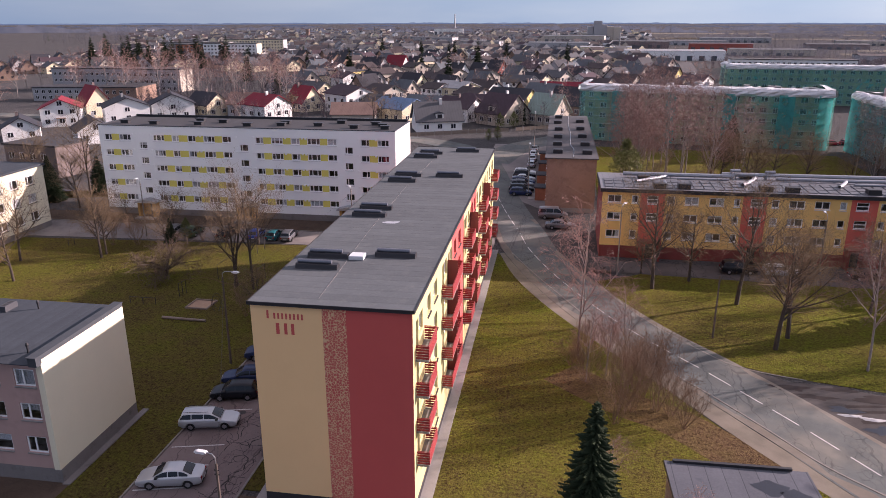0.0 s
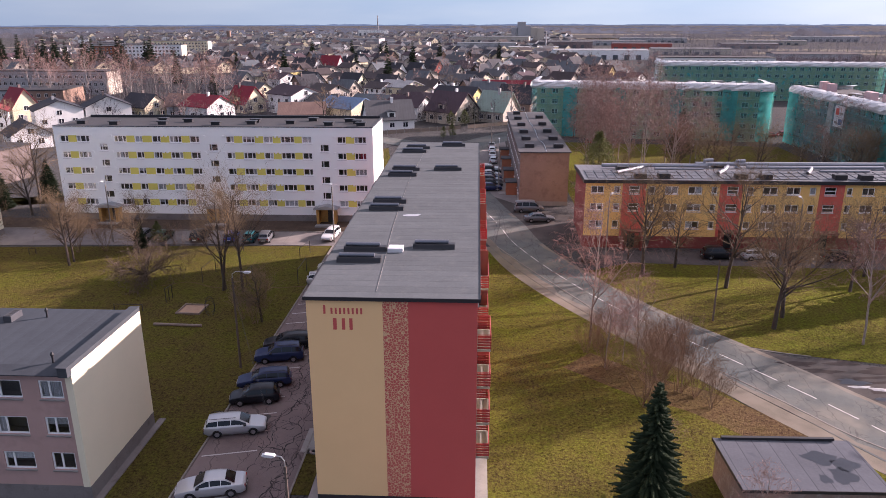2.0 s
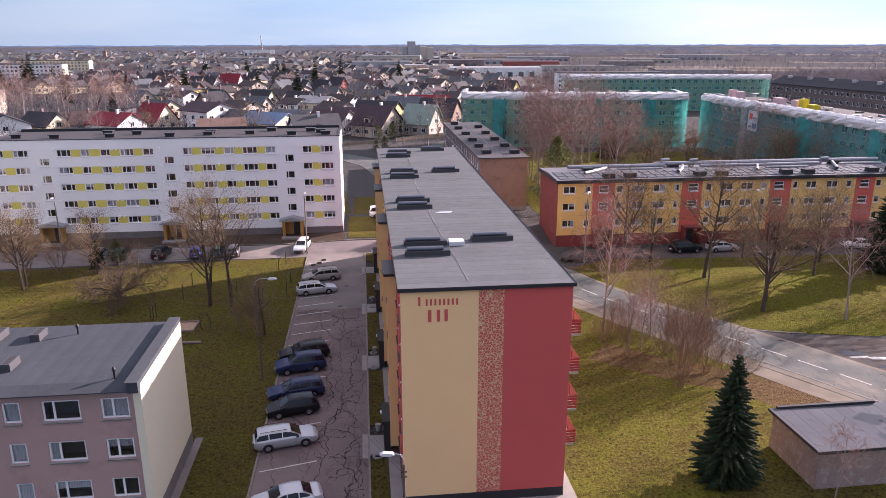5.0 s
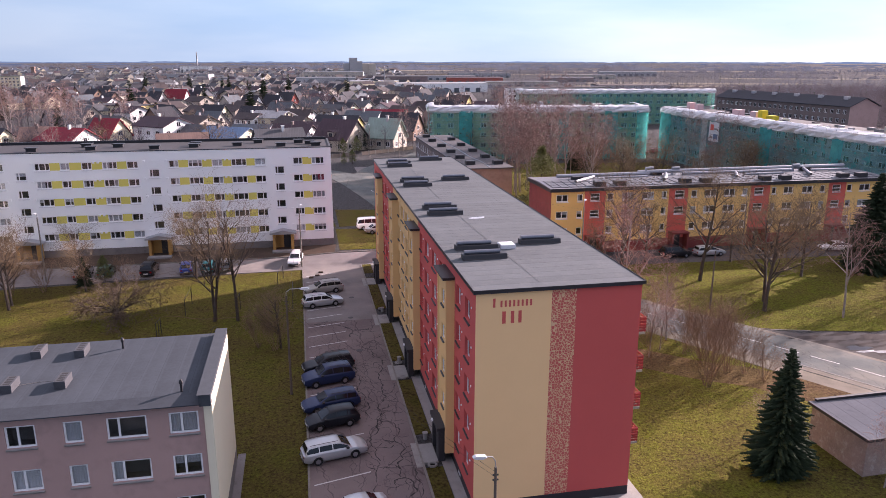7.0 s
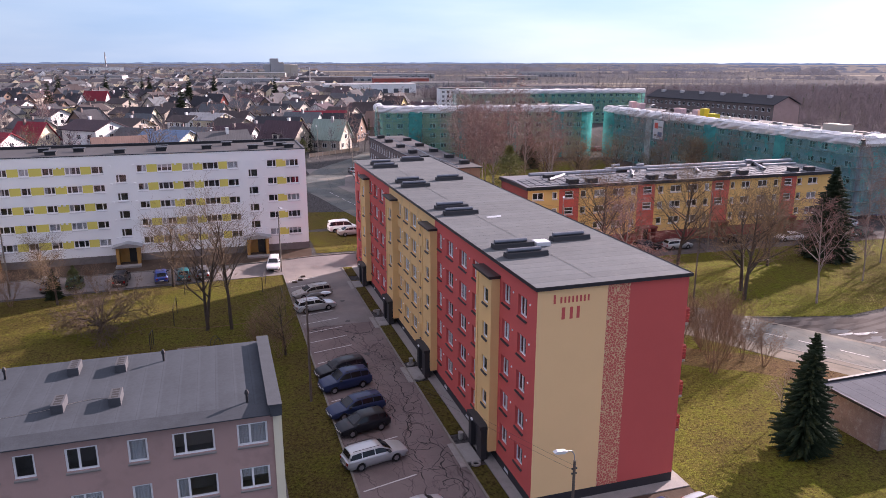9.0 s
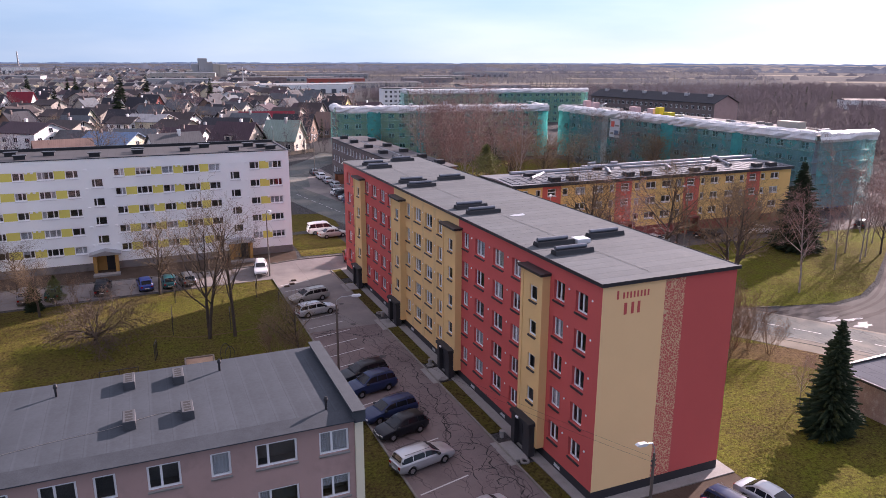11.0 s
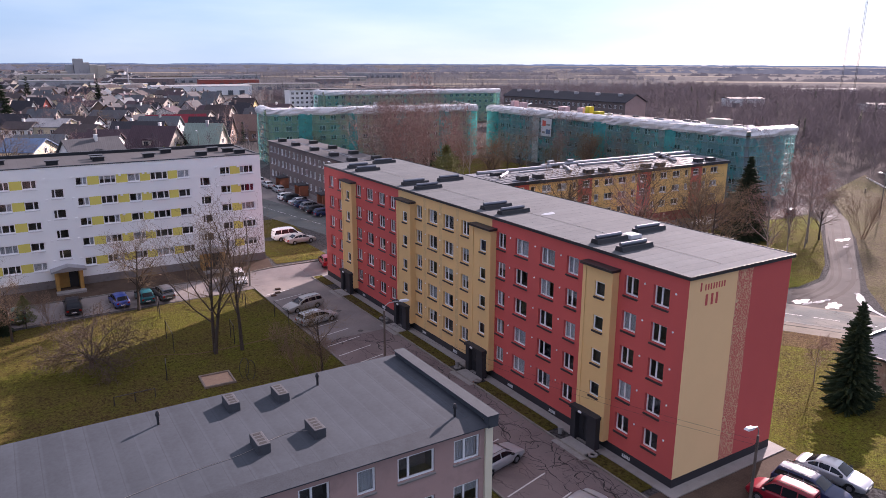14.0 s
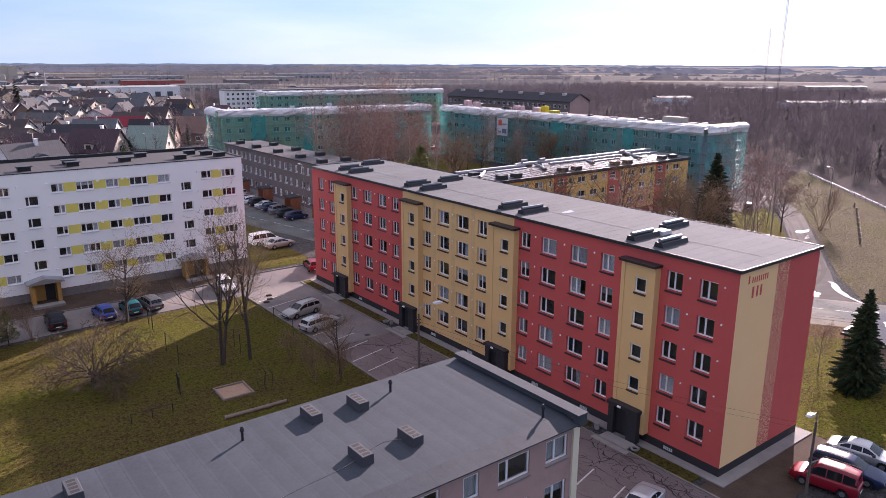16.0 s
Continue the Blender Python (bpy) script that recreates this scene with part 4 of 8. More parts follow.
    # stair towers with their entrances
    for y0 in (45.7, 60.1, 74.15, 88.25):
        bay, w, out = Mesh(), 2.95, 0.55
        u0 = oy + lon - y0 - w
        sm = left @ pose(u0, -out, 0)
        wins = [(1.22, 2.2, 11.62 - 2.54 * k, 12.72 - 2.54 * k) for k in range(4)]
        facade(bay, sm, 0, w, 0.85, 13.7, wins, Paint(2), 0.18, back=0.3)
        for u in (0, w):
            bay.face([sm @ Vector(p) for p in ((u, 0, 0.85), (u, out, 0.85), (u, out, 13.7), (u, 0, 13.7))], 2)
        for a, b in ((0.0, 0.32), (w - 0.32, w)):     # raised corner strips
            for q in (((a, -0.06, 0.85), (b, -0.06, 0.85), (b, -0.06, 13.7), (a, -0.06, 13.7)),
                      ((a, 0, 0.85), (a, -0.06, 0.85), (a, -0.06, 13.7), (a, 0, 13.7)), ((b, -0.06, 0.85), (b, 0, 0.85), (b, 0, 13.7), (b, -0.06, 13.7))):
                bay.face([sm @ Vector(p) for p in q], 2)
        part("stair_tower", bay, mats, th, "ochre stair tower with square windows")
        for a, b, c, d in wins:
            window(th, sm, a, c, b - a, d - c, (1.0,), BROWNSILL, 0.1, cloth=0.0)
        cap = Mesh()
        cap.prism([(-0.12, 13.7), (w + 0.12, 13.7), (w + 0.12, 13.86), (-0.12, 13.86)], -0.28, out)
        cap.prism([(-0.16, 13.86), (w + 0.16, 13.86), (w + 0.16, 13.9), (-0.16, 13.9)], -0.34, out)
        part("tower_cap", cap, BROWNSILL, th, "dark metal cap").matrix_local = sm
        porch = Mesh()
        porch.box(0.0, 0.5, -0.5, 0.0, 0.1, 2.5)
        porch.box(1.75, w - 0.3, -0.5, 0.0, 0.1, 2.5)
        porch.box(-0.1, w - 0.2, -0.62, 0.0, 2.5, 2.75)
        porch.box(0.5, 1.75, -0.12, 0.0, 2.15, 2.5)
        part("porch", porch, PLINTH, th, "dark entrance porch").matrix_local = sm
        door = Mesh()
        door.box(0.52, 1.73, -0.14, -0.08, 0.16, 2.14)
        for a, b in ((0.62, 1.08), (1.17, 1.63)):
            for c, d in ((0.3, 1.05), (1.2, 2.02)):
                door.box(a, b, -0.165, -0.14, c, d)
        dp = part("entrance_door", door, BLACKMETAL, th, "black metal entrance door")
        dp.matrix_local = sm
        hm = Mesh()
        hm.box(1.6, 1.66, -0.22, -0.16, 1.0, 1.3)
        part("door_handle", hm, GALV, dp)
        lamp = Mesh()
        lamp.chamfered(0.95, 1.25, -0.72, -0.6, 2.55, 2.68, 0.02)
        part("porch_lamp", lamp, WHITEPVC, th, "small white porch lamp").matrix_local = sm
        steps = Mesh()
        steps.chamfered(0.1, w - 0.25, -1.55, -0.5, 0.0, 0.16)
        steps.chamfered(-0.25, w + 0.1, -2.1, -1.55, 0.0, 0.09)
        part("entrance_step", steps, CONCRETE, th, "worn concrete entrance steps").matrix_local = sm
    # balconies
    slab, rail, panel = Mesh(), Mesh(), Mesh()
    ln, dp = 3.15, 0.85
    slab.box(0, ln, -dp, 0, -0.14, 0.0)
    def slatted(x0, x1, y0, y1):
        """Five metal slats with gaps between them."""
        bm = Mesh()
        for i in range(5):
            bm.chamfered(x0, x1, y0, y1, 0.05 + i * 0.19, 0.19 + i * 0.19, 0.008)
        return bm

    panel, sidep, sidep2 = slatted(0, ln, -dp - 0.03, -dp), slatted(0, 0.03, -dp, -0.02), slatted(ln - 0.03, ln, -dp, -0.02)
    for u in (0.06, ln / 2, ln - 0.06):
        rail.tube((u, -dp + 0.02, 0), (u, -dp + 0.02, 1.0), 0.02, 0.02, 5)
    rail.tube((0, -dp + 0.02, 1.0), (ln, -dp + 0.02, 1.0), 0.025, 0.025, 5)
    for u in (0.02, ln - 0.02):
        rail.tube((u, -dp + 0.02, 1.0), (u, -0.02, 1.0), 0.025, 0.025, 5)
    slab, rail, panel, sidep, sidep2 = slab.mesh("slab", CONCRETE), rail.mesh("rail", REDMETAL), panel.mesh("front_panel", REDMETAL), sidep.mesh("side_panel", REDMETAL), sidep2.mesh("side_panel", REDMETAL)
    for y in balc:
        for z in (11.12, 8.52, 5.92, 3.4):
            b = part("balcony", slab, None, th, "balcony with red slatted railing")
            b.matrix_local = right @ pose(y - oy, 0, z)
            for n, me in (("rail", rail), ("front_panel", panel), ("side_panel", sidep), ("side_panel", sidep2)):
                part(n, me, None, b)
    for y in (54.45, 69.8, 83.5):
        for z in (11.12, 8.52, 5.92, 3.4):
            d = Mesh()
            d.box(0, 0.05, -0.85, 0, 0.0, 2.1)
            part("balcony_screen", d, BRICKRED, th, "brown-red screen between balconies").matrix_local = right @ pose(y - oy - 0.03, 0, z)
    # roof
    roof = Mesh()
    roof.box(-0.14, wid + 0.14, -0.14, lon + 0.14, top + 0.002, top + 0.10)
    rf = part("roof", roof, FELT, th, "dark grey felt roof laid in strips")
    lap, n = Mesh(), 57
    lap.prism([(0.0, 0.0), (1.06, 0.0), (1.06, 0.008), (0.04, 0.017), (0.0, 0.010)], -0.135, wid + 0.135)
    lap.v = [(b, a, c) for a, b, c in lap.v]
    lap = lap.mesh("felt_strip", FELT)
    for i in range(n):
        part("felt_strip", lap, None, rf).matrix_local = pose(0, -0.13 + i * (lon + 0.26 - 1.06) / (n - 1), top + 0.1)
    edge = Mesh()
    for x0, x1, y0, y1 in ((-0.17, -0.141, -0.17, lon + 0.17), (wid + 0.141, wid + 0.17, -0.17, lon + 0.17), (-0.141, wid + 0.141, -0.17, -0.141), (-0.141, wid + 0.141, lon + 0.141, lon + 0.17)):
        edge.box(x0, x1, y0, y1, top - 0.08, top + 0.16)
    part("roof_edge", edge, BLACKMETAL, th, "black metal roof edge")
    # roof vents: low housings with a rounded hood
    hood, wallm = Mesh(), Mesh()
    ends = [(-0.04, 0.0), (0.0, 0.06), (0.07, 0.30), (0.11, 0.34), (0.64, 0.34), (0.68, 0.30), (0.75, 0.06), (0.79, 0.0)]
    wallm.prism(ends, 0.0, 3.05)
    wallm.v = [(b, a, c) for a, b, c in wallm.v]
    ring = [(0.375 + 0.15 * math.cos(math.pi * k / 6), 0.46 + 0.15 * math.sin(math.pi * k / 6)) for k in range(12)]
    hood.prism(ring, 0.12, 2.6)
    hood.v = [(b, a, c) for a, b, c in hood.v]
    for k in range(3):      # brackets of the hood
        hood.box(0.5 + 0.85 * k, 0.54 + 0.85 * k, 0.22, 0.53, 0.33, 0.45)
    wallm, hood = wallm.mesh("vent_housing", BLACKMETAL), hood.mesh("vent_hood", BLUEMETAL)
    for x, y in ((-17.8, 46.2), (-17.75, 48.7), (-12.8, 49.5), (-17.65, 60.5), (-17.65, 63.1), (-17.7, 75.1), (-17.6, 78.0), (-12.95, 78.3), (-17.65, 89.5), (-17.4, 92.3), (-12.85, 94.5)):
        v = part("roof_vent", wallm, None, th, "black ventilation housing on the roof")
        v.matrix_local = pose(x - ox, y - oy, top + 0.13)
        part("vent_hood", hood, None, v, "blue-grey metal hood")
    hatch = Mesh()
    hatch.chamfered(0, 1.1, 0, 1.0, 0, 0.3, 0.04)
    part("roof_hatch", hatch, WHITEMETAL, th, "white roof hatch").matrix_local = pose(3.95, 8.75, top + 0.13)
    # the puddle's pale colour is its bright sheen, painted on
    PUDDLE = surface("wet_patch_sheen", (0.36, 0.37, 0.40), rough=0.3, var=0.1, big=3)
    patch = Mesh()
    for i in range(10):
        w0, w1 = 2 * math.pi * i / 10, 2 * math.pi * (i + 1) / 10
        patch.face([(0, 0, 0.004), *[((0.75 + 0.2 * math.sin(3 * w)) * math.cos(w), (0.42 + 0.15 * math.cos(2 * w + 1)) * math.sin(w), 0.004) for w in (w0, w1)]])
    part("puddle", patch, PUDDLE, th, "wet patch on the roof with its pale sheen painted in").matrix_local = pose(4.8, 19.2, top + 0.13, 0, 0, 20)
    wire = Mesh()
    wire.pipe([(x, y, top + 0.144) for x, y in smooth([(4.2, 1.0), (4.0, 6.2), (3.6, 15.0), (3.4, 24.5), (3.3, 35), (3.7, 52)])], 0.01, 4)
    part("cable", wire, CONCRETE, th, "thin cable along the roof")
    # rough darker strips between the window columns
    for y in (66.25, 69.2, 72.2):
        st = Mesh()
        st.box(0, 0.55, -0.012, 0.0, 0.74, top - 0.1)
        part("render_strip", st, OCHREROUGH, th, "rougher vertical strip of ochre render").matrix_local = left @ pose(oy + lon - y - 0.27, 0, 0)
    # the painted name and number, as plain bars
    bars_at = [(1.05, 1.19, 13.72, 14.28)] + [(x, x + 0.12, 13.72, 14.12) for x in (1.5, 1.76, 2.02, 2.28, 2.54, 2.8, 3.06, 3.32)]
    bars_at += [(1.62, 1.84, 12.68, 13.44), (2.16, 2.36, 12.68, 13.44), (2.62, 2.82, 12.68, 13.44)]
    for x0, x1, z0, z1 in bars_at:
        bars = Mesh()
        bars.box(x0, x1, -0.012, 0.0, z0, z1)
        part("painted_bar", bars, RED, th)
    return th


apartment_block()


# ---- the white block ----
def white_block():
    ox, oy, wid, lon, top = -73.1, 107.0, 49.2, 11.5, 15.45
    g = 0.75
    th = thing("white_block", ox, oy, 0, 0, "five-storey white panel block with yellow panels between the windows", "apartment block")
    south, east, west, north = wall_pose(0, 0, 0), wall_pose(wid, 0, 90), wall_pose(0, lon, -90), wall_pose(wid, lon, 180)
    wins = [(-72.2, -70.9), (-69.6, -67.6), (-63.75, -61.8), (-60.5, -59.3), (-57.8, -56.45), (-55.1, -53.2), (-51.95, -50.45), (-46.4, -45.1), (-43.8, -41.9),
            (-40.6, -39.15), (-37.95, -35.85), (-34.7, -33.2), (-29.35, -28.0), (-26.7, -24.9)]
    zone = [(-70.9, -69.6), (-61.8, -60.5), (-59.3, -57.8), (-56.45, -55.1), (-53.2, -51.95), (-45.1, -43.8), (-41.9, -40.6), (-39.15, -37.95), (-35.85, -34.7), (-28.0, -26.7)]
    stairs = [(-66.2, -64.85), (-49.1, -47.7), (-31.95, -30.6)]
    rows = [13.08 - 2.47 * k for k in range(5)]
    holes = [(a - ox, b - ox, z, z + 1.02) for a, b in wins for z in rows]
    sholes = [(a - ox, b - ox, 11.78 - 2.47 * k, 12.9 - 2.47 * k) for a, b in stairs for k in range(4)]
    zones = [(0, wid, g - 1, 1.86, 3)] + [(a - ox, b - ox, z, z + 1.02, 2) for a, b in zone for z in rows]
    walls = Mesh()
    facade(walls, south, 0, wid, g - 0.3, top, holes + sholes, Paint(0, zones))
    for m, l in ((east, lon), (west, lon), (north, wid)):
        facade(walls, m, 0, l, g - 0.3, top, [], Paint(0, [(0, l, g - 1, 1.86, 3)]))
    part("wall", walls, [WHITE, ROOM, LIME, GREYPLINTH], th)
    for a, b, c, d in holes:
        w = b - a
        window(th, south, a, c, w, d - c, (0.30, 0.40, 0.30) if w > 1.7 else (0.62, 0.38), WHITEMETAL, 0.1, cloth=0.6, redcloth=0.06)
    for a, b, c, d in sholes:
        window(th, south, a, c, b - a, d - c, (0.3, 0.7), WHITEMETAL, 0.1, cloth=0.15)
    box = Mesh()
    box.chamfered(0, 0.3, -0.14, 0, 0, 0.28, 0.03)
    box = box.mesh("vent_box", WHITEPVC)
    for a, b in ((-67.4, 1), (-64.3, 1), (-55.75, 1), (-56.35, 1), (-49.8, 1), (-46.9, 1), (-41.6, 1), (-38.9, 1), (-38.3, 1), (-29.9, 1), (-27.1, 1)):
        for z in rows:
            part("vent_box", box, None, th).matrix_local = south @ pose(a - ox, 0, z + 0.85)
    para = Mesh()
    for x0, x1, y0, y1 in ((-0.05, wid + 0.05, -0.05, 0.25), (-0.05, wid + 0.05, lon - 0.25, lon + 0.05), (-0.05, 0.25, 0.25, lon - 0.25), (wid - 0.25, wid + 0.05, 0.25, lon - 0.25)):
        para.box(x0, x1, y0, y1, top, top + 0.12)
    part("parapet", para, FLASHING, th, "grey metal parapet cap")
    back = Mesh()
    back.box(0.3, wid - 0.3, lon - 0.6, lon - 0.3, top, top + 0.4)
    part("rear_parapet", back, BLACKMETAL, th, "dark raised rear parapet")
    roof = Mesh()
    roof.box(0.25, wid - 0.25, 0.25, lon - 0.25, top - 0.3, top + 0.02)
    part("roof", roof, FELTW, th, "black felt roof")
    stack, cap = Mesh(), Mesh()
    stack.chamfered(0, 1.3, 0, 0.9, 0, 0.45, 0.03)
    cap.chamfered(-0.15, 1.45, -0.15, 1.05, 0.45, 0.55, 0.02)
    stack, cap = stack.mesh("roof_chimney", BLACKMETAL), cap.mesh("stack_cap", BLACKMETAL)
    for x, y in ((2.5, 2.5), (8, 1.8), (14, 6), (15.5, 2.2), (18.5, 5), (24, 1.9), (29.2, 3.0), (29.2, 5.2), (35.2, 3.6), (41.5, 2.0), (44, 6), (45.6, 4.2), (46.5, 1.8), (38, 7)):
        s = part("roof_chimney", stack, None, th)
        s.matrix_local = pose(x, y, top + 0.02)
        part("stack_cap", cap, None, s)
    for a, b in stairs:
        por, u = Mesh(), (a + b) / 2 - ox
        for x0 in (u - 1.5, u + 1.1):
            por.box(x0, x0 + 0.4, -1.5, -0.003, g - 0.2, 3.15)
        por.box(u - 1.1, u + 1.1, -0.2, -0.01, g - 0.2, 3.15)
        p = part("porch", por, WOODDOOR, th, "ochre timber entrance porch")
        rf = Mesh()
        rf.prism([(u - 1.9, 3.15), (u + 1.9, 3.15), (u + 1.9, 3.3), (u, 3.75), (u - 1.9, 3.3)], -1.8, -0.003)
        part("porch_roof", rf, GALV, p, "low pitched grey porch roof")
        dm = Mesh()
        dm.box(u + 0.05, u + 1.05, -0.26, -0.2, g, 2.85)
        dm.box(u + 0.2, u + 0.9, -0.28, -0.26, 1.7, 2.6)
        part("entrance_door", dm, BLACKMETAL, p, "dark entrance door")
        st = Mesh()
        st.chamfered(u - 1.6, u + 1.6, -2.6, -1.5, 0.3, g + 0.1)
        part("entrance_step", st, CONCRETE, p)
    return th


white_block()


# ---- the low mauve house with the pale gable ----
def mauve_house():
    ox, oy, wid, lon, top = -82.0, 39.4, 48.35, 9.6, 9.55
    th = thing("mauve_house", ox, oy, 0, 0, "three-storey mauve rendered apartment house with a pale gable", "apartment house")
    south, east, west, north = wall_pose(0, 0, 0), wall_pose(wid, 0, 90), wall_pose(0, lon, -90), wall_pose(wid, lon, 180)
    unit = [(-36.0, -34.42, 1), (-39.25, -37.15, 2), (-41.42, -40.45, 0), (-44.32, -42.8, 1), (-46.64, -45.67, 0)]
    cols = [(a - d, b - d, k) for d in (0, 12.9, 25.8) for a, b, k in unit]
    rows = [7.66, 5.02, 2.38]
    holes = [(a - ox, b - ox, z, z + 1.3) for a, b, k in cols for z in rows]
    walls = Mesh()
    facade(walls, south, 0, wid, 0, top, holes, Paint(0, [(0, wid, 0, 1.15, 2)]))
    facade(walls, east, 0, lon, 0, top + 0.25, [], Paint(3, [(0, lon, 0, 1.15, 2)]))
    facade(walls, west, 0, lon, 0, top, [], Paint(0, [(0, lon, 0, 1.15, 2)]))
    facade(walls, north, 0, wid, 0, top, [], Paint(0, [(0, wid, 0, 1.15, 2)]))
    part("wall", walls, [MAUVE, ROOM, GREYPLINTH, PALE], th)
    for (a, b, k) in cols:
        for z in rows:
            window(th, south, a - ox, z, b - a, 1.3, ((1.0,), (0.42, 0.58), (0.3, 0.7))[k], CONCRETE, 0.08, cloth=0.5, redcloth=0.2)
    strip = Mesh()
    strip.box(wid - 0.45, wid + 0.004, -0.12, 0.0, 1.15, top)
    part("corner_strip", strip, PALE, th, "pale insulated corner strip")
    roof = Mesh()
    roof.box(0, wid - 0.5, 0.6, lon + 0.25, top + 0.02, top + 0.2)
    part("roof", roof, FELT2, th, "grey felt roof")
    eave = Mesh()
    eave.prism([(-0.55, top - 0.02), (-0.55, top + 0.04), (0.6, top + 0.205), (0.6, top + 0.03)], 0, wid - 0.5)
    eave.v = [(b, a, c) for a, b, c in eave.v]
    part("eave", eave, EAVE, th, "grey metal eave strip")
    seam = Mesh()
    seam.box(0, 0.03, -0.5, 0.55, top + 0.03, top + 0.042)
    seam.v = [(x, y, z + (y + 0.55) * 0.1435) for x, y, z in seam.v]
    seam = seam.mesh("eave_seam", EAVE)
    for i in range(60):
        part("eave_seam", seam, None, th).matrix_local = pose(0.4 + i * 0.8, 0, 0)
    para = Mesh()
    para.box(wid - 0.6, wid + 0.01, -0.1, lon + 0.02, top + 0.251, top + 0.55)
    para.box(wid - 0.7, wid + 0.04, -0.6, lon + 0.05, top + 0.55, top + 0.6)
    para.box(wid - 0.6, wid + 0.02, -0.55, -0.1, top - 0.1, top + 0.55)
    part("parapet", para, FLASHING, th, "grey metal gable parapet")
    for x, y in ((-42.35, 47.2), (-44.95, 47.5), (-42.15, 42.6), (-44.95, 42.6), (-56.15, 47.4), (-58.9, 47.3), (-56.0, 42.6), (-58.8, 42.6), (-70, 47.4), (-72.6, 47.3)):
        b = Mesh()
        b.chamfered(-0.3, 0.3, -0.68, 0.68, 0, 0.48, 0.02)
        # flat dark plates imitate the shade inside the slots
        for k in range(4):
            b.box(-0.18, 0.18, -0.56 + k * 0.31, -0.36 + k * 0.31, 0.48, 0.484, 1)
        part("vent_block", b, [VENTGREY, SLOTSHADE], th, "grey concrete vent block with slots painted as dark plates").matrix_local = pose(x - ox, y - oy, top + 0.2)
    for x, y in ((-35.35, 40.35), (-40.0, 47.6), (-48.65, 47.5), (-62.5, 47.5)):
        b = Mesh()
        b.tube((0, 0, 0), (0, 0, 0.55), 0.07, 0.07, 8)
        b.tube((0, 0, 0.5), (0, 0, 0.58), 0.12, 0.12, 8)
        b.tube((0, 0, 0.58), (0, 0, 0.75), 0.12, 0.06, 8)
        part("vent_pipe", b, BLACKMETAL, th, "black vent pipe").matrix_local = pose(x - ox, y - oy, top + 0.2)
    w = Mesh()
    pts = [(-54, 40.9), (-49, 42.0), (-46, 42.4), (-44.3, 43.0), (-43.2, 43.2), (-42.4, 42.9)]
    w.pipe([(x - ox, y - oy, top + 0.22) for x, y in smooth(pts)], 0.012, 4)
    part("cable", w, CONCRETE, th, "loose cable across the roof")
    ap = Mesh()
    ap.box(wid + 0.002, wid + 0.55, -0.2, lon + 0.8, -0.02, 0.09)
    part("apron", ap, GREYPLINTH, th)
    return th


mauve_house()

# ---- the yellow and red house ----
DARKBRICK = surface("dark_red_brick", (0.22, 0.05, 0.045), var=0.18, big=1.2, fine=9, bump=0.4)
ROOFSHEET = surface("dark_roof_sheet", (0.085, 0.088, 0.10), rough=0.5, var=0.3, big=0.7, fine=5, spec=0.5)
PIPESILVER = surface("silver_pipe_jacket", (0.29, 0.30, 0.33), rough=0.5, metal=0.4, var=0.08, big=1.5)
OLIVE = surface("olive_render", (0.42, 0.43, 0.29), var=0.12, big=0.3, dirt=(0.32, 0.33, 0.25))
SLATEWALL = surface("blue_grey_render", (0.32, 0.38, 0.42), var=0.12, big=0.3)
TARPGREY = surface("grey_tarpaulin", (0.40, 0.40, 0.42), rough=0.6, var=0.25, big=0.7, fine=3, bump=0.6)
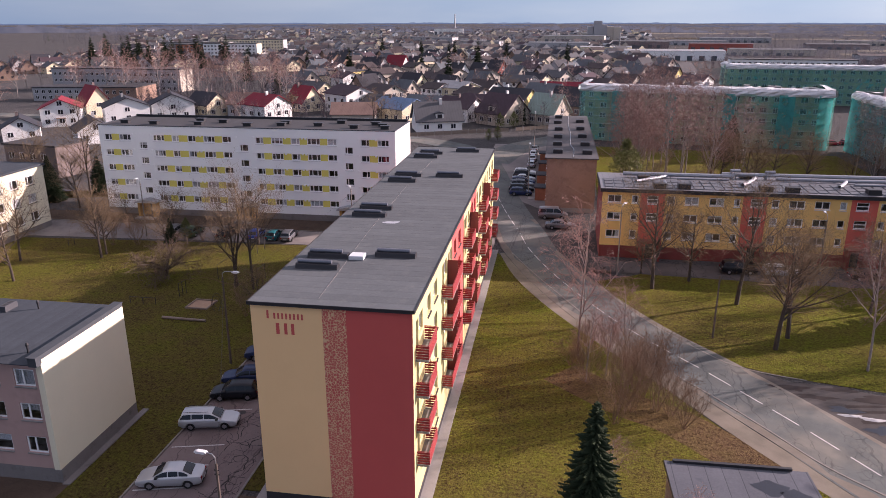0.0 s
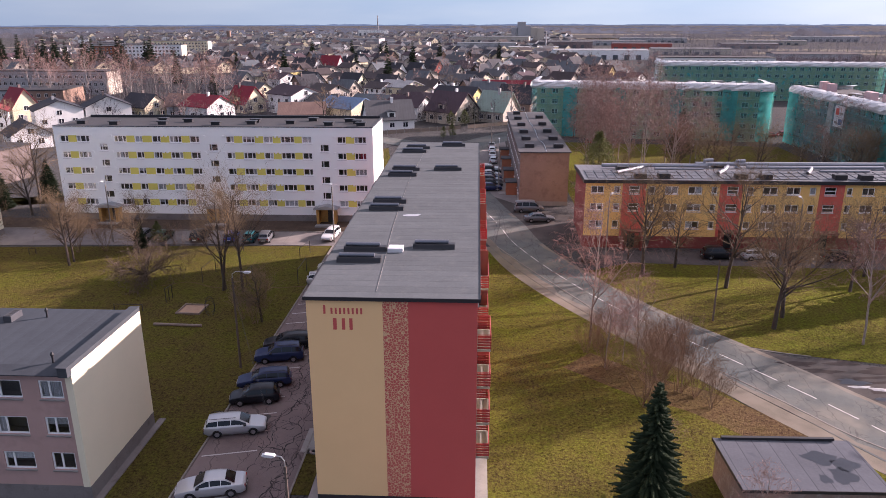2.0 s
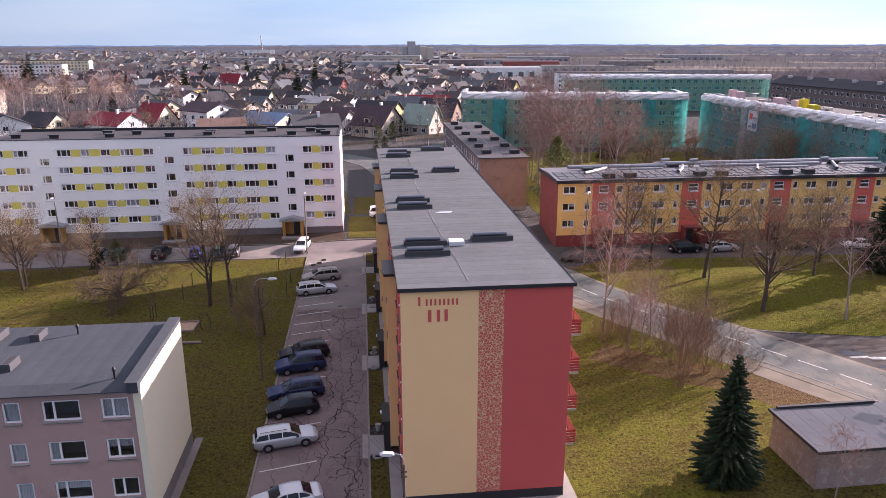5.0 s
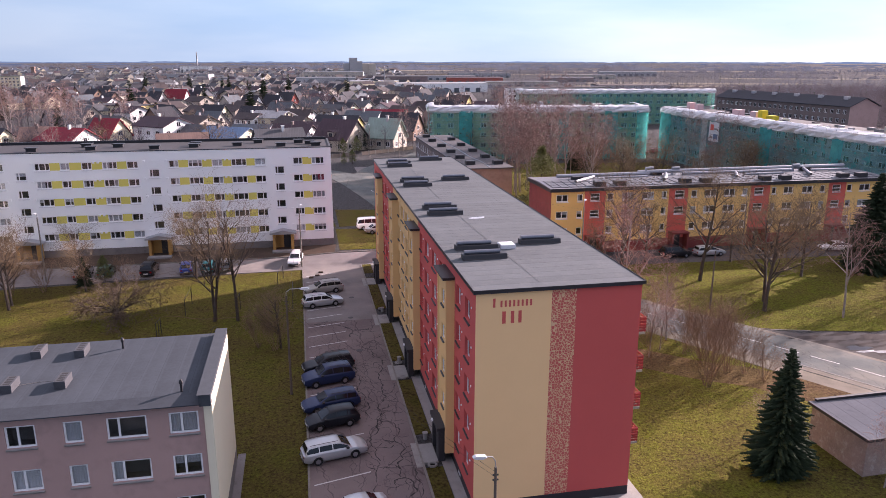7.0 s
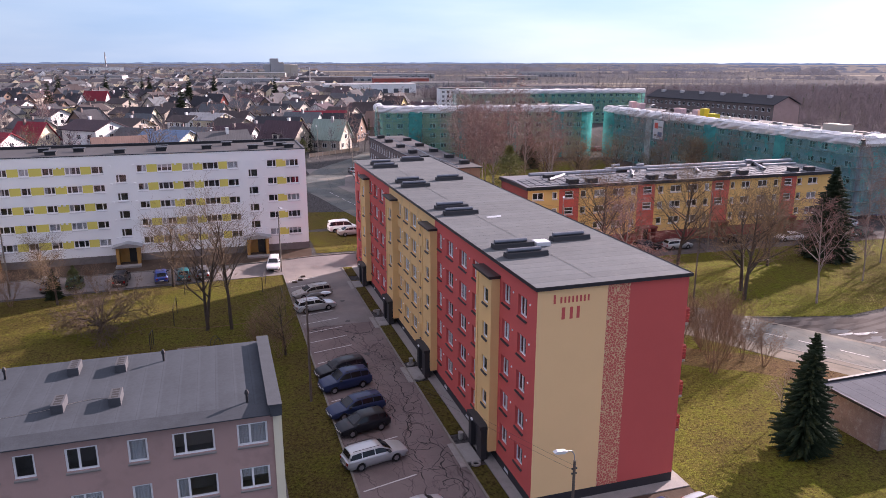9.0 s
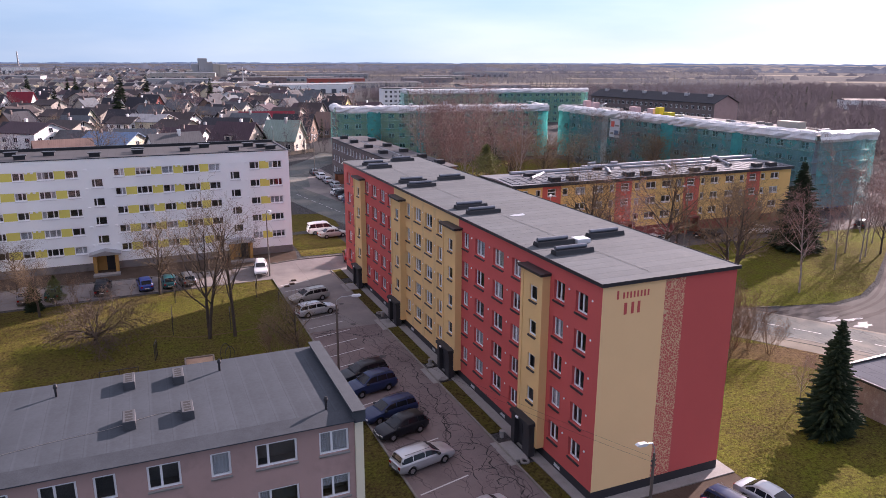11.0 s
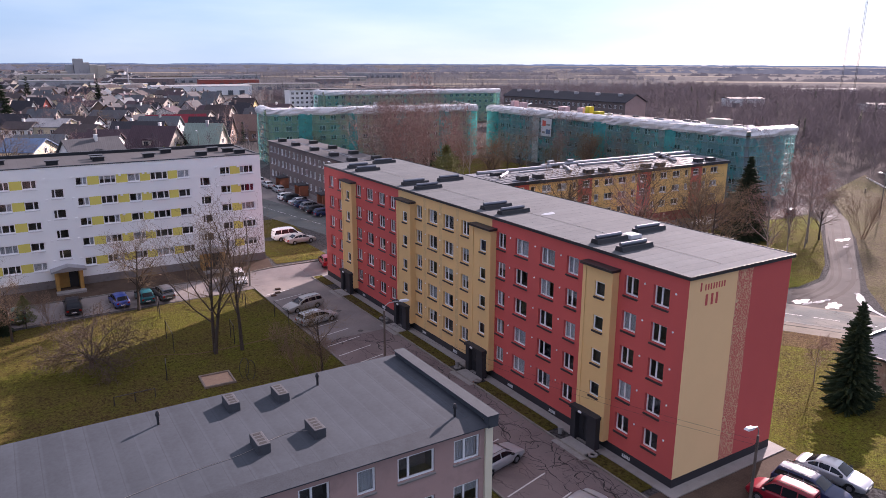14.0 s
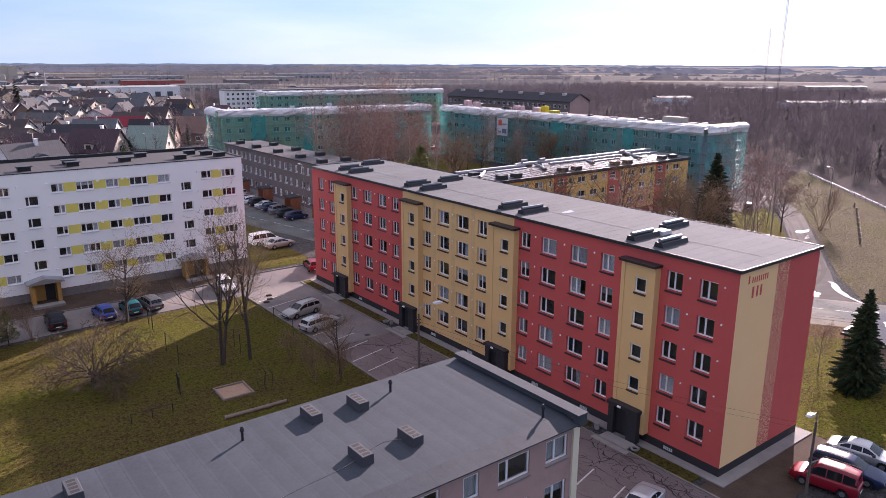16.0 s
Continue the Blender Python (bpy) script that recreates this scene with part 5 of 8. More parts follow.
def yellow_house():
    ox, oy, wid, lon, top, g = 6.9, 98.0, 55.5, 10.2, 9.55, 0.0
    th = thing("yellow_house", ox, oy, 0, 0, "three-storey yellow and red house with pipes on its sheet roof", "apartment house")
    south, east, west, north = wall_pose(0, 0, 0), wall_pose(wid, 0, 90), wall_pose(0, lon, -90), wall_pose(wid, lon, 180)
    big = [(7.66, 9.48), (17.82, 19.62), (20.98, 22.87), (31.09, 33.09), (34.28, 36.17), (44.38, 46.07), (47.57, 49.43), (57.68, 59.64)]
    small = [(10.84, 11.71), (15.53, 16.48), (24.13, 24.93), (28.91, 29.85), (37.38, 38.23), (42.33, 43.12), (50.73, 51.62), (55.49, 56.41)]
    stair = [(12.9, 14.34), (26.26, 27.81), (39.37, 40.95), (52.88, 54.41)]
    reds = [(11.98, 15.23), (25.26, 28.33), (38.72, 42.02), (52.21, 55.28)]
    rows = [7.85, 5.4, 2.92]
    holes = [(a - ox, b - ox, z, z + 1.06) for a, b in big + small for z in rows]
    sholes = [(a - ox, b - ox, z, z + 1.1) for a, b in stair for z in rows[:2]]
    walls = Mesh()
    facade(walls, south, 0, wid, g, top, holes + sholes, Paint(0, [(0, wid, 0, 1.75, 3)] + [(a - ox, b - ox, 1.75, top, 2) for a, b in reds]))
    for m, l in ((west, lon), (east, lon), (north, wid)):
        facade(walls, m, 0, l, g, top, [], Paint(4 if l == lon else 0, [(0, l, 0, 1.75, 3)]))
    part("wall", walls, [SAND, ROOM, SALMON, BRICKRED, DARKBRICK], th)
    for a, b in big:
        for z in rows:
            window(th, south, a - ox, z, b - a, 1.06, (0.5, 0.5), WHITEMETAL, 0.1)
    for a, b in small:
        for z in rows:
            window(th, south, a - ox, z, b - a, 1.06, (1.0,), WHITEMETAL, 0.1)
    for a, b, c, d in sholes:
        w = window(th, south, a, c, b - a, d - c, (1.0,), WHITEMETAL, 0.1, cloth=0)
        bar = Mesh()
        bar.box(-(b - a) / 2, (b - a) / 2, -0.02, 0.05, 0.5, 0.62)
        part("transom", bar, WHITEPVC, w)
    edge = Mesh()
    edge.box(-0.3, wid + 0.3, -0.35, lon + 0.3, top - 0.2, top + 0.3)
    part("roof_edge", edge, BLACKMETAL, th, "black roof edge")
    roof = Mesh()
    roof.prism([(-0.3, top + 0.3), (lon + 0.25, top + 0.3), (lon / 2, top + 0.55)], -0.25, wid + 0.25)
    roof.v = [(b, a, c) for a, b, c in roof.v]
    part("roof", roof, ZINC, th, "grey sheet roof with seams")
    pitch = 0.25 / (lon / 2)
    for ya, yb in ((0.35, 1.75), (1.95, 3.35), (3.55, 4.9)):
        s = Mesh()
        s.chamfered(-0.56, 0.56, ya, yb, 0, 0.09, 0.02)
        s.v = [(a, b, c + top + 0.30 + (b + 0.3) * pitch) for a, b, c in s.v]
        s = s.mesh("roof_sheet", ROOFSHEET)
        for i in range(42):
            part("roof_sheet", s, None, th).matrix_local = pose(0.9 + i * 1.31, 0, 0)
    pipes = [([(3.2, 6.9), (16.5, 7.0), (18.5, 7.1)], 0.30, 0.95), ([(17.0, 7.9), (30, 8.1), (44.5, 8.3), (54.5, 8.4)], 0.30, 1.05), ([(24, 6.6), (33, 6.5), (43.5, 6.9)], 0.24, 0.85),
             ([(4.6, 2.6), (7.2, 4.8), (9.4, 6.9)], 0.22, 0.8), ([(18.6, 2.2), (20.4, 5.0), (21.8, 7.9)], 0.24, 0.8), ([(31.0, 2.6), (32.2, 4.6), (33.2, 6.5)], 0.22, 0.8),
             ([(43.4, 2.0), (45.0, 5.0), (46.6, 8.2)], 0.24, 0.85), ([(10.5, 5.4), (17.5, 5.5)], 0.16, 0.75), ([(33.5, 4.6), (40.5, 4.7)], 0.16, 0.75), ([(46.5, 6.2), (53.5, 6.1)], 0.2, 0.8), ([(8.5, 3.2), (8.5, 1.2)], 0.18, 0.75)]
    for pts, rad, z in pipes:
        bm = Mesh()
        bm.pipe([(x, y, top + z) for x, y in pts], rad, 8)
        for (xa, ya), (xb, yb) in zip(pts, pts[1:]):
            for k in (0.15, 0.5, 0.85):
                x, y = xa + (xb - xa) * k, ya + (yb - ya) * k
                bm.box(x - 0.06, x + 0.06, y - 0.06, y + 0.06, top + 0.3, top + z)
        part("roof_pipe", bm, PIPESILVER, th, "insulated silver pipe")
    for x, y, z in ((18.2, 7.5, 1.7), (44.5, 7.9, 1.4), (23.0, 8.0, 1.5)):
        b = Mesh()
        b.pipe([(x, y, top + 0.4), (x, y, top + z), (x + 1.2, y, top + z)], 0.26, 8)
        part("roof_pipe", b, PIPESILVER, th, "insulated silver pipe bend")
    for x, y in ((7.6, 0.7), (10.8, 0.8), (21.3, 0.8), (24.6, 0.7), (34.6, 0.8), (38, 0.7), (48.3, 0.9), (51.5, 0.8), (6.0, 5.5), (20.5, 8.5), (47, 8)):
        b = Mesh()
        b.chamfered(x - 0.85, x + 0.75, y - 0.5, y + 0.6, top + 0.3, top + 1.05, 0.05)
        part("vent_housing", b, BLACKMETAL, th, "black vent housing")
    for a, b in stair:
        u = (a + b) / 2 - ox
        p = Mesh()
        p.box(u - 1.4, u + 1.4, -1.4, -0.003, 2.55, 2.8)
        p.box(u - 1.35, u - 1.1, -1.3, -0.003, 0, 2.55)
        p.box(u + 1.1, u + 1.35, -1.3, -0.003, 0, 2.55)
        pp = part("porch", p, BRICKRED, th, "dark red entrance porch")
        d = Mesh()
        d.box(u - 0.5, u + 0.5, -0.08, -0.01, 0.1, 2.2)
        d.box(u - 0.35, u + 0.35, -0.1, -0.08, 1.2, 2.0)
        part("entrance_door", d, BLACKMETAL, pp)
    return th


yellow_house()


# ---- the brick house ----
def brick_house():
    ox, oy, wid, lon, top, g = -1.0, 118.5, 8.1, 54.2, 9.85, 0.85
    th = thing("brick_house", ox, oy, 0, 0, "three-storey old brick house with a felt roof", "apartment house")
    south, east, west, north = wall_pose(0, 0, 0), wall_pose(wid, 0, 90), wall_pose(0, lon, -90), wall_pose(wid, lon, 180)
    walls = Mesh()
    cols = [1.2 + 2.35 * i for i in range(22)]
    holes = [(u, u + (1.0 if i % 3 else 1.35), z, z + 1.25) for i, u in enumerate(cols) for z in (2.35, 5.05, 7.7)]
    facade(walls, west, 0, lon, g, top, holes, Paint(2, [(0, lon, 0, 1.6, 3)]))
    facade(walls, east, 0, lon, g, top, [], Paint(0, [(0, lon, 0, 1.6, 3)]))
    facade(walls, south, 0, wid, g, top, [], Paint(0, [(0, wid, 0, 1.6, 3)]))
    facade(walls, north, 0, wid, g, top, [], Paint(0, [(0, wid, 0, 1.6, 3)]))
    part("wall", walls, [BRICK, ROOM, BRICKGREY, CONCRETE], th)
    for a, b, c, d in holes:
        window(th, west, a, c, b - a, d - c, (0.5, 0.5), WHITEMETAL, 0.1, cloth=0.75)
    roof = Mesh()
    roof.box(-0.3, wid + 0.3, -0.25, lon + 0.25, top + 0.003, top + 0.18)
    part("roof", roof, FELTB, th, "dark patched felt roof")
    for x, y in ((1.9, 4.5), (6.8, 4.2), (1.8, 12.5), (6.7, 12.6), (1.9, 21), (6.5, 22), (2.0, 31), (6.4, 32), (1.8, 41), (6.6, 43), (2, 50)):
        b = Mesh()
        b.chamfered(x - 0.95, x + 0.65, y - 0.6, y + 0.7, top + 0.18, top + 0.85, 0.08)
        part("vent_housing", b, BLACKMETAL, th, "black vent housing")
    wz = Mesh()
    pts = [(4.3, 0.4), (4.5, 8), (4.0, 14), (4.2, 26), (3.9, 40), (4.1, 53)]
    wz.pipe([(x, y, top + 0.2) for x, y in smooth(pts)], 0.05, 4)
    part("roof_pipe", wz, GALV, th, "thin pale pipe along the roof")
    for y in (7.5, 18.5, 30.5, 42.0):
        p = Mesh()
        p.box(-1.9, -0.003, y, y + 0.25, g, 3.1)
        p.box(-1.9, -0.003, y + 2.6, y + 2.85, g, 3.1)
        p.box(-0.25, -0.004, y + 0.25, y + 2.6, g, 3.1)
        q = part("porch", p, ORANGEBRICK, th, "orange brick entrance porch")
        r = Mesh()
        r.box(-2.15, 0.0, y - 0.2, y + 3.05, 3.1, 3.3)
        part("porch_roof", r, FELTB, q, "dark flat porch roof")
        s = Mesh()
        s.chamfered(-3.2, -2.0, y + 0.4, y + 2.2, 0.4, g + 0.15, 0.03)
        part("entrance_step", s, CONCRETE, q)
    return th


brick_house()


def far_windows(th, holes):
    """Windows too far off to pick apart: panes and bars of the front, joined."""
    gm, gp = Mesh(), Mesh()
    for a, b, c, d in holes:
        gp.box(a + 0.05, b - 0.05, 0.08, 0.1, c + 0.05, d - 0.05)
        for u, v, q, r in ((a, b, c, c + 0.08), (a, b, d - 0.08, d), (a, a + 0.08, c + 0.08, d - 0.08), (b - 0.08, b, c + 0.08, d - 0.08), ((a + b) / 2 - 0.05, (a + b) / 2 + 0.05, c + 0.08, d - 0.08)):
            gm.box(u, v, 0.05, 0.12, q, r)
    tagged(part("pane", gp, CARGLASS, th), "dark window panes", kind="stuff")
    tagged(part("window_frame", gm, WHITEPVC, th), "white window bars", kind="stuff")


# ---- blocks under scaffolding ----
def wavy(bm, m, u0, u1, z0, z1, nu, nz, amp, seed, mi=0):
    """A hanging sheet, not quite flat."""
    rr = random.Random(seed)
    grid = [[m @ Vector((u0 + (u1 - u0) * i / nu, amp * (rr.random() - 0.5) - amp * 0.5 * math.sin(3.1416 * j / nz), z0 + (z1 - z0) * j / nz)) for j in range(nz + 1)] for i in range(nu + 1)]
    for i in range(nu):
        for j in range(nz):
            bm.face([grid[i][j], grid[i + 1][j], grid[i + 1][j + 1], grid[i][j + 1]], mi)


def scaffolded_block(x, y, turn, lon, dep, top, label, netting, sides, extras=(), bays=(), wall=None):
    """Local x along the length, front facing local -y."""
    g = 0.85
    th = thing("scaffolded_block", x, y, 0, turn, label, "apartment block", "blocks under repair")
    south, east, west, north = wall_pose(0, 0, 0), wall_pose(lon, 0, 90), wall_pose(0, dep, -90), wall_pose(lon, dep, 180)
    walls = Mesh()
    n = int(lon / 2.9)
    rows = [top - 2.4 - 2.65 * k for k in range(5)]
    holes = [(1.0 + i * lon / n * 0.985, 1.0 + i * lon / n * 0.985 + (1.6 if i % 3 else 1.1), z, z + 1.25) for i in range(n) for z in rows]
    for s in sides:
        m, l = {"s": (south, lon), "e": (east, dep), "w": (west, dep), "n": (north, lon)}[s]
        facade(walls, m, 0, l, g, top, holes if s == "s" else [], Paint(0))
    for s in "sewn":
        if s not in sides:
            m, l = {"s": (south, lon), "e": (east, dep), "w": (west, dep), "n": (north, lon)}[s]
            facade(walls, m, 0, l, g, top, [], Paint(0))
    part("wall", walls, [wall or OLIVE, ROOM], th, "bare rendered wall")
    far_windows(th, holes)
    roof = Mesh()
    roof.box(-0.1, lon + 0.1, -0.1, dep + 0.1, top + 0.003, top + 0.2)
    part("roof", roof, FELTW, th, "felt roof under repair")
    post, seed = Mesh(), 0
    post.tube((0, 0, g - 0.3), (0, 0, top + 1.0), 0.045, 0.045, 5)
    post = post.mesh("scaffold_post", SCAFF)
    for s in sides:
        m, l = {"s": (south, lon), "e": (east, dep), "w": (west, dep), "n": (north, lon)}[s]
        k = max(2, int(l / 2.6))
        for i in range(k + 1):
            part("scaffold_post", post, None, th).matrix_local = m @ pose(i * l / k, -1.25, 0)
        for j in range(7):
            bm = Mesh()
            z = g + 0.5 + j * 2.05
            bm.tube(m @ Vector((-0.6, -1.25, z)), m @ Vector((l + 0.6, -1.25, z)), 0.035, 0.035, 4)
            bm.tube(m @ Vector((-0.6, -1.25, z + 1.0)), m @ Vector((l + 0.6, -1.25, z + 1.0)), 0.03, 0.03, 4)
            part("scaffold_rail", bm, SCAFF, th)
            if j:
                dk = Mesh()
                dk.box(-0.4, l + 0.4, -1.15, -0.25, z - 0.08, z - 0.02)
                part("scaffold_deck", dk, TIMBER, th).matrix_local = m
        net = Mesh()
        seed += 1
        nn = max(3, int(l / 2.6))
        wavy(net, m @ pose(0, -1.42, 0), -0.9, l + 0.9, g + 0.3, top + 0.1, nn, 7, 0.12, seed + int(x))
        part("netting", net, netting, th, "green debris netting")
        for ua, ub, bmat in (bays if s == "s" else ()):
            bay = Mesh()
            wavy(bay, m @ pose(0, -1.62, 0), ua, ub, g + 0.3, top - 0.5, 3, 8, 0.16, seed + int(ua))
            part("netting", bay, bmat, th, "denser strip of netting over a scaffold tower")
        tarp = Mesh()
        wavy(tarp, m @ pose(0, -1.52, 0), -1.2, l + 1.2, top - 0.85, top + 0.7, nn * 2, 3, 0.5, seed + 40 + int(x))
        part("tarpaulin", tarp, NETWHITE if s == "x" else TARP, th, "white tarpaulin along the eave")
        lid = Mesh()
        wavy(lid, m @ pose(0, -1.5, top + 0.62, -78, 0, 0), -1.2, l + 1.2, 0, 1.9, nn * 2, 3, 0.35, seed + 70 + int(x))
        part("tarpaulin", lid, TARP, th)
    rr = random.Random(int(lon))
    for i in range(int(lon / 1.6)):
        b = Mesh()
        w, d, h = rr.uniform(0.6, 2.4), rr.uniform(0.5, 1.6), rr.uniform(0.15, 0.75)
        b.chamfered(-w / 2, w / 2, -d / 2, d / 2, 0, h, 0.05)
        part("material_crate", b, rr.choice((TARP, CONCRETE, BLACKMETAL, WHITEMETAL, TARPGREY, TIMBER)), th).matrix_local = pose(rr.uniform(2, lon - 2), rr.uniform(2, dep - 2), top + 0.2, 0, 0, rr.uniform(-20, 20))
    for u, v, w, d, h, mt, lb in extras:
        b = Mesh()
        b.chamfered(-w / 2, w / 2, -d / 2, d / 2, 0, h, 0.05)
        part("pallet", b, mt, th, lb).matrix_local = pose(u, v, top + 0.2)
    return th


scaffolded_block(7.7, 196.7, -9.3, 57.7, 12, 14.6, "apartment block wrapped in green netting and white tarpaulin", NET, "swe", ((46, 5, 3, 2, 0.9, CONCRETE, "grey pallets"), (30, 4, 1.2, 1, 1.6, WHITEMETAL, "white crate")),
                 ((7, 10.6, NETDENSE), (20.5, 23, NETDENSE), (34.3, 37, NETDENSE), (46.8, 50.4, NETDENSE), (55.6, 58.6, NETDENSE)))
block2 = scaffolded_block(71.3, 186.0, -90, 85, 13, 14.2, "long apartment block wrapped in blue-green netting", NETBLUE, "swe",
                          ((5, 4, 1.8, 1.6, 2.2, PINKWRAP, "pink wrapped insulation"), (9, 4, 1.8, 1.6, 2.0, PINKWRAP, "pink wrapped insulation"), (26, 4.5, 2.8, 1.6, 1.7, PINKWRAP, "pink wrapped insulation"),
                           (33, 4.5, 2.2, 1.6, 1.7, PINKWRAP, "pink wrapped insulation"), (36, 4.2, 1.5, 1.5, 2.2, YELLOWBOX, "yellow container"), (39, 4.6, 2.4, 1.5, 1.2, YELLOWBOX, "yellow container"), (75, 4.5, 5.0, 2.2, 1.8, WALLS["beige"], "beige site hut")),
                          ((-0.8, 5, NETDENSE), (20.6, 23.2, NETWHITE), (44, 48, NETDENSE), (66, 69, NETDENSE)), SLATEWALL)
sign = Mesh()
sign.box(24.2, 28.4, -1.75, -1.68, 8.6, 13.2)
part("banner", sign, WHITEMETAL, block2, "white banner on the netting")
for a, b, c, d, mt in ((24.8, 26.2, 11.2, 12.6, SALMON), (26.4, 28.0, 11.4, 11.8, CONCRETE), (26.3, 28.0, 9.2, 10.4, ROOFS["blue"]), (24.7, 25.9, 9.3, 9.8, CONCRETE)):
    q = Mesh()
    q.box(a, b, -1.78, -1.751, c, d)
    part("banner_bar", q, mt, block2)
scaffolded_block(64.3, 294.6, -6.6, 80.5, 12, 14.6, "far apartment block wrapped in green netting", NET, "sw")


def brown_block():
    lon, dep, top = 66.0, 12.0, 13.0
    th = thing("brown_block", 138.0, 271.0, 0, -84, "brown brick apartment block with a dark pitched roof", "apartment block")
    walls = Mesh()
    south = wall_pose(0, 0, 0)
    holes = [(1 + i * 2.6, 2.3 + i * 2.6, z, z + 1.3) for i in range(25) for z in (10.6, 7.8, 5.0, 2.3)]
    facade(walls, south, 0, lon, 0, top, holes, Paint(0))
    for m, l in ((wall_pose(lon, 0, 90), dep), (wall_pose(0, dep, -90), dep), (wall_pose(lon, dep, 180), lon)):
        facade(walls, m, 0, l, 0, top, [], Paint(2 if l == dep else 0))
    for x in (0, lon):
        walls.face([(x, 0, top), (x, dep, top), (x, dep / 2, top + 2.6)], 2)
    part("wall", walls, [BRICKGREY, ROOM, MAUVE], th)
    far_windows(th, holes)
    for s in (1, -1):
        r = Mesh()
        ya, yb = (-0.5, dep / 2) if s > 0 else (dep / 2, dep + 0.5)
        za, zb = (top - 0.1, top + 2.7) if s > 0 else (top + 2.7, top - 0.1)
        r.prism([(ya, za), (yb, zb), (yb, zb + 0.18), (ya, za + 0.18)], -0.5, lon + 0.5)
        r.v = [(b, a, c) for a, b, c in r.v]
        part("roof_slope", r, ROOFS["dark"], th)
    for i in range(6):
        c = Mesh()
        c.chamfered(-0.9, 0.9, -0.5, 0.5, 0, 1.2, 0.03)
        part("chimney", c, WALLS["grey"], th, "pale chimney").matrix_local = pose(5 + i * 11, dep / 2 - 1.6, top + 1.8)
    return th


brown_block()


def plain_block(x, y, turn, lon, dep, top, wall, trim, label, rows=5):
    """A far panel block with its rows of windows."""
    th = thing("panel_block", x, y, 0, turn, label, "apartment block", "far blocks")
    w = Mesh()
    south = wall_pose(0, 0, 0)
    pitch = (top - 1.6) / rows
    holes = [(0.9 + i * 2.7, 2.3 + i * 2.7, 1.6 + pitch * j, 1.6 + pitch * j + 1.35) for i in range(int(lon / 2.7)) for j in range(rows)]
    facade(w, south, 0, lon, 0, top, holes, Paint(0), 0.15)
    for m, l in ((wall_pose(lon, 0, 90), dep), (wall_pose(0, dep, -90), dep), (wall_pose(lon, dep, 180), lon)):
        facade(w, m, 0, l, 0, top, [], Paint(2))
    part("wall", w, [wall, ROOM, trim], th)
    r = Mesh()
    r.box(-0.3, lon + 0.3, -0.3, dep + 0.3, top + 0.003, top + 0.35)
    part("roof", r, FELTW, th)
    far_windows(th, holes)
    return th


plain_block(89, 405, -6, 60, 12, 11.6, WALLS["white"], WALLS["white"], "far white panel block", 4)
plain_block(-229, 307, -2, 64, 11, 10.4, WALLS["grey"], WALLS["beige"], "long grey three-storey block with a beige gable", 3)
plain_block(-268, 535, 4, 42, 12, 14, WALLS["white"], WALLS["cream"], "far white panel block with a cream gable", 5)
plain_block(-292, 538, 4, 23, 12, 13, ORANGEBRICK, ORANGEBRICK, "far red brick end block", 5)
plain_block(-330, 590, 4, 55, 12, 13, WALLS["grey"], WALLS["grey"], "far grey panel block", 5)
plain_block(-300, 640, 4, 55, 12, 14, WALLS["cream"], WALLS["grey"], "far cream panel block", 5)
plain_block(-128, 372, -30, 30, 14, 6.5, WALLS["cream"], WALLS["yellow"], "low cream kindergarten building", 2)
plain_block(-174, 261, 8, 13, 20, 6.4, BRICK, BRICK, "low brick building with flat roof", 2)
plain_block(-205, 262, 6, 29, 11, 6.0, WALLS["grey"], WALLS["grey"], "low grey building beside the brick one", 2)


b = Mesh()
b.chamfered(-423.5, -418.5, 1220, 1225, 0, 14, 0.4)
b.chamfered(-424, -418, 1219.5, 1225.5, 14, 15.5, 0.4)
solid("brick_tower", b, BRICK, "far square red brick tower", "tower")
plain_block(-112, 132, -8, 13, 9, 7.2, BRICKGREY, BRICKGREY, "dark brown brick house behind the yard", 2)


def cream_block():
    lon, dep, top = 30.0, 11.0, 9.9
    th = thing("cream_block", -79.6, 71.0, 0, 90, "three-storey cream apartment house at the end of the lawn", "apartment house")
    w = Mesh()
    east = wall_pose(0, 0, 0)
    holes = [(lon - 4.2 - i * 3.4, lon - 2.4 - i * 3.4, z, z + 1.4) for i in range(8) for z in (7.4, 4.6, 1.8)]
    facade(w, east, 0, lon, 0, top, holes, Paint(0, [(0, lon, 0, 0.9, 2)]))
    for m, l in ((wall_pose(lon, 0, 90), dep), (wall_pose(0, dep, -90), dep), (wall_pose(lon, dep, 180), lon)):
        facade(w, m, 0, l, 0, top, [], Paint(0, [(0, l, 0, 0.9, 2)]))
    part("wall", w, [PALE, ROOM, GREYPLINTH], th)
    for a, b, c, d in holes:
        window(th, east, a, c, b - a, d - c, (0.35, 0.65), FLASHING, 0.1)
    r = Mesh()
    r.box(-0.3, lon + 0.3, -0.3, dep + 0.3, top + 0.003, top + 0.3)
    part("roof", r, FELT2, th)


cream_block()


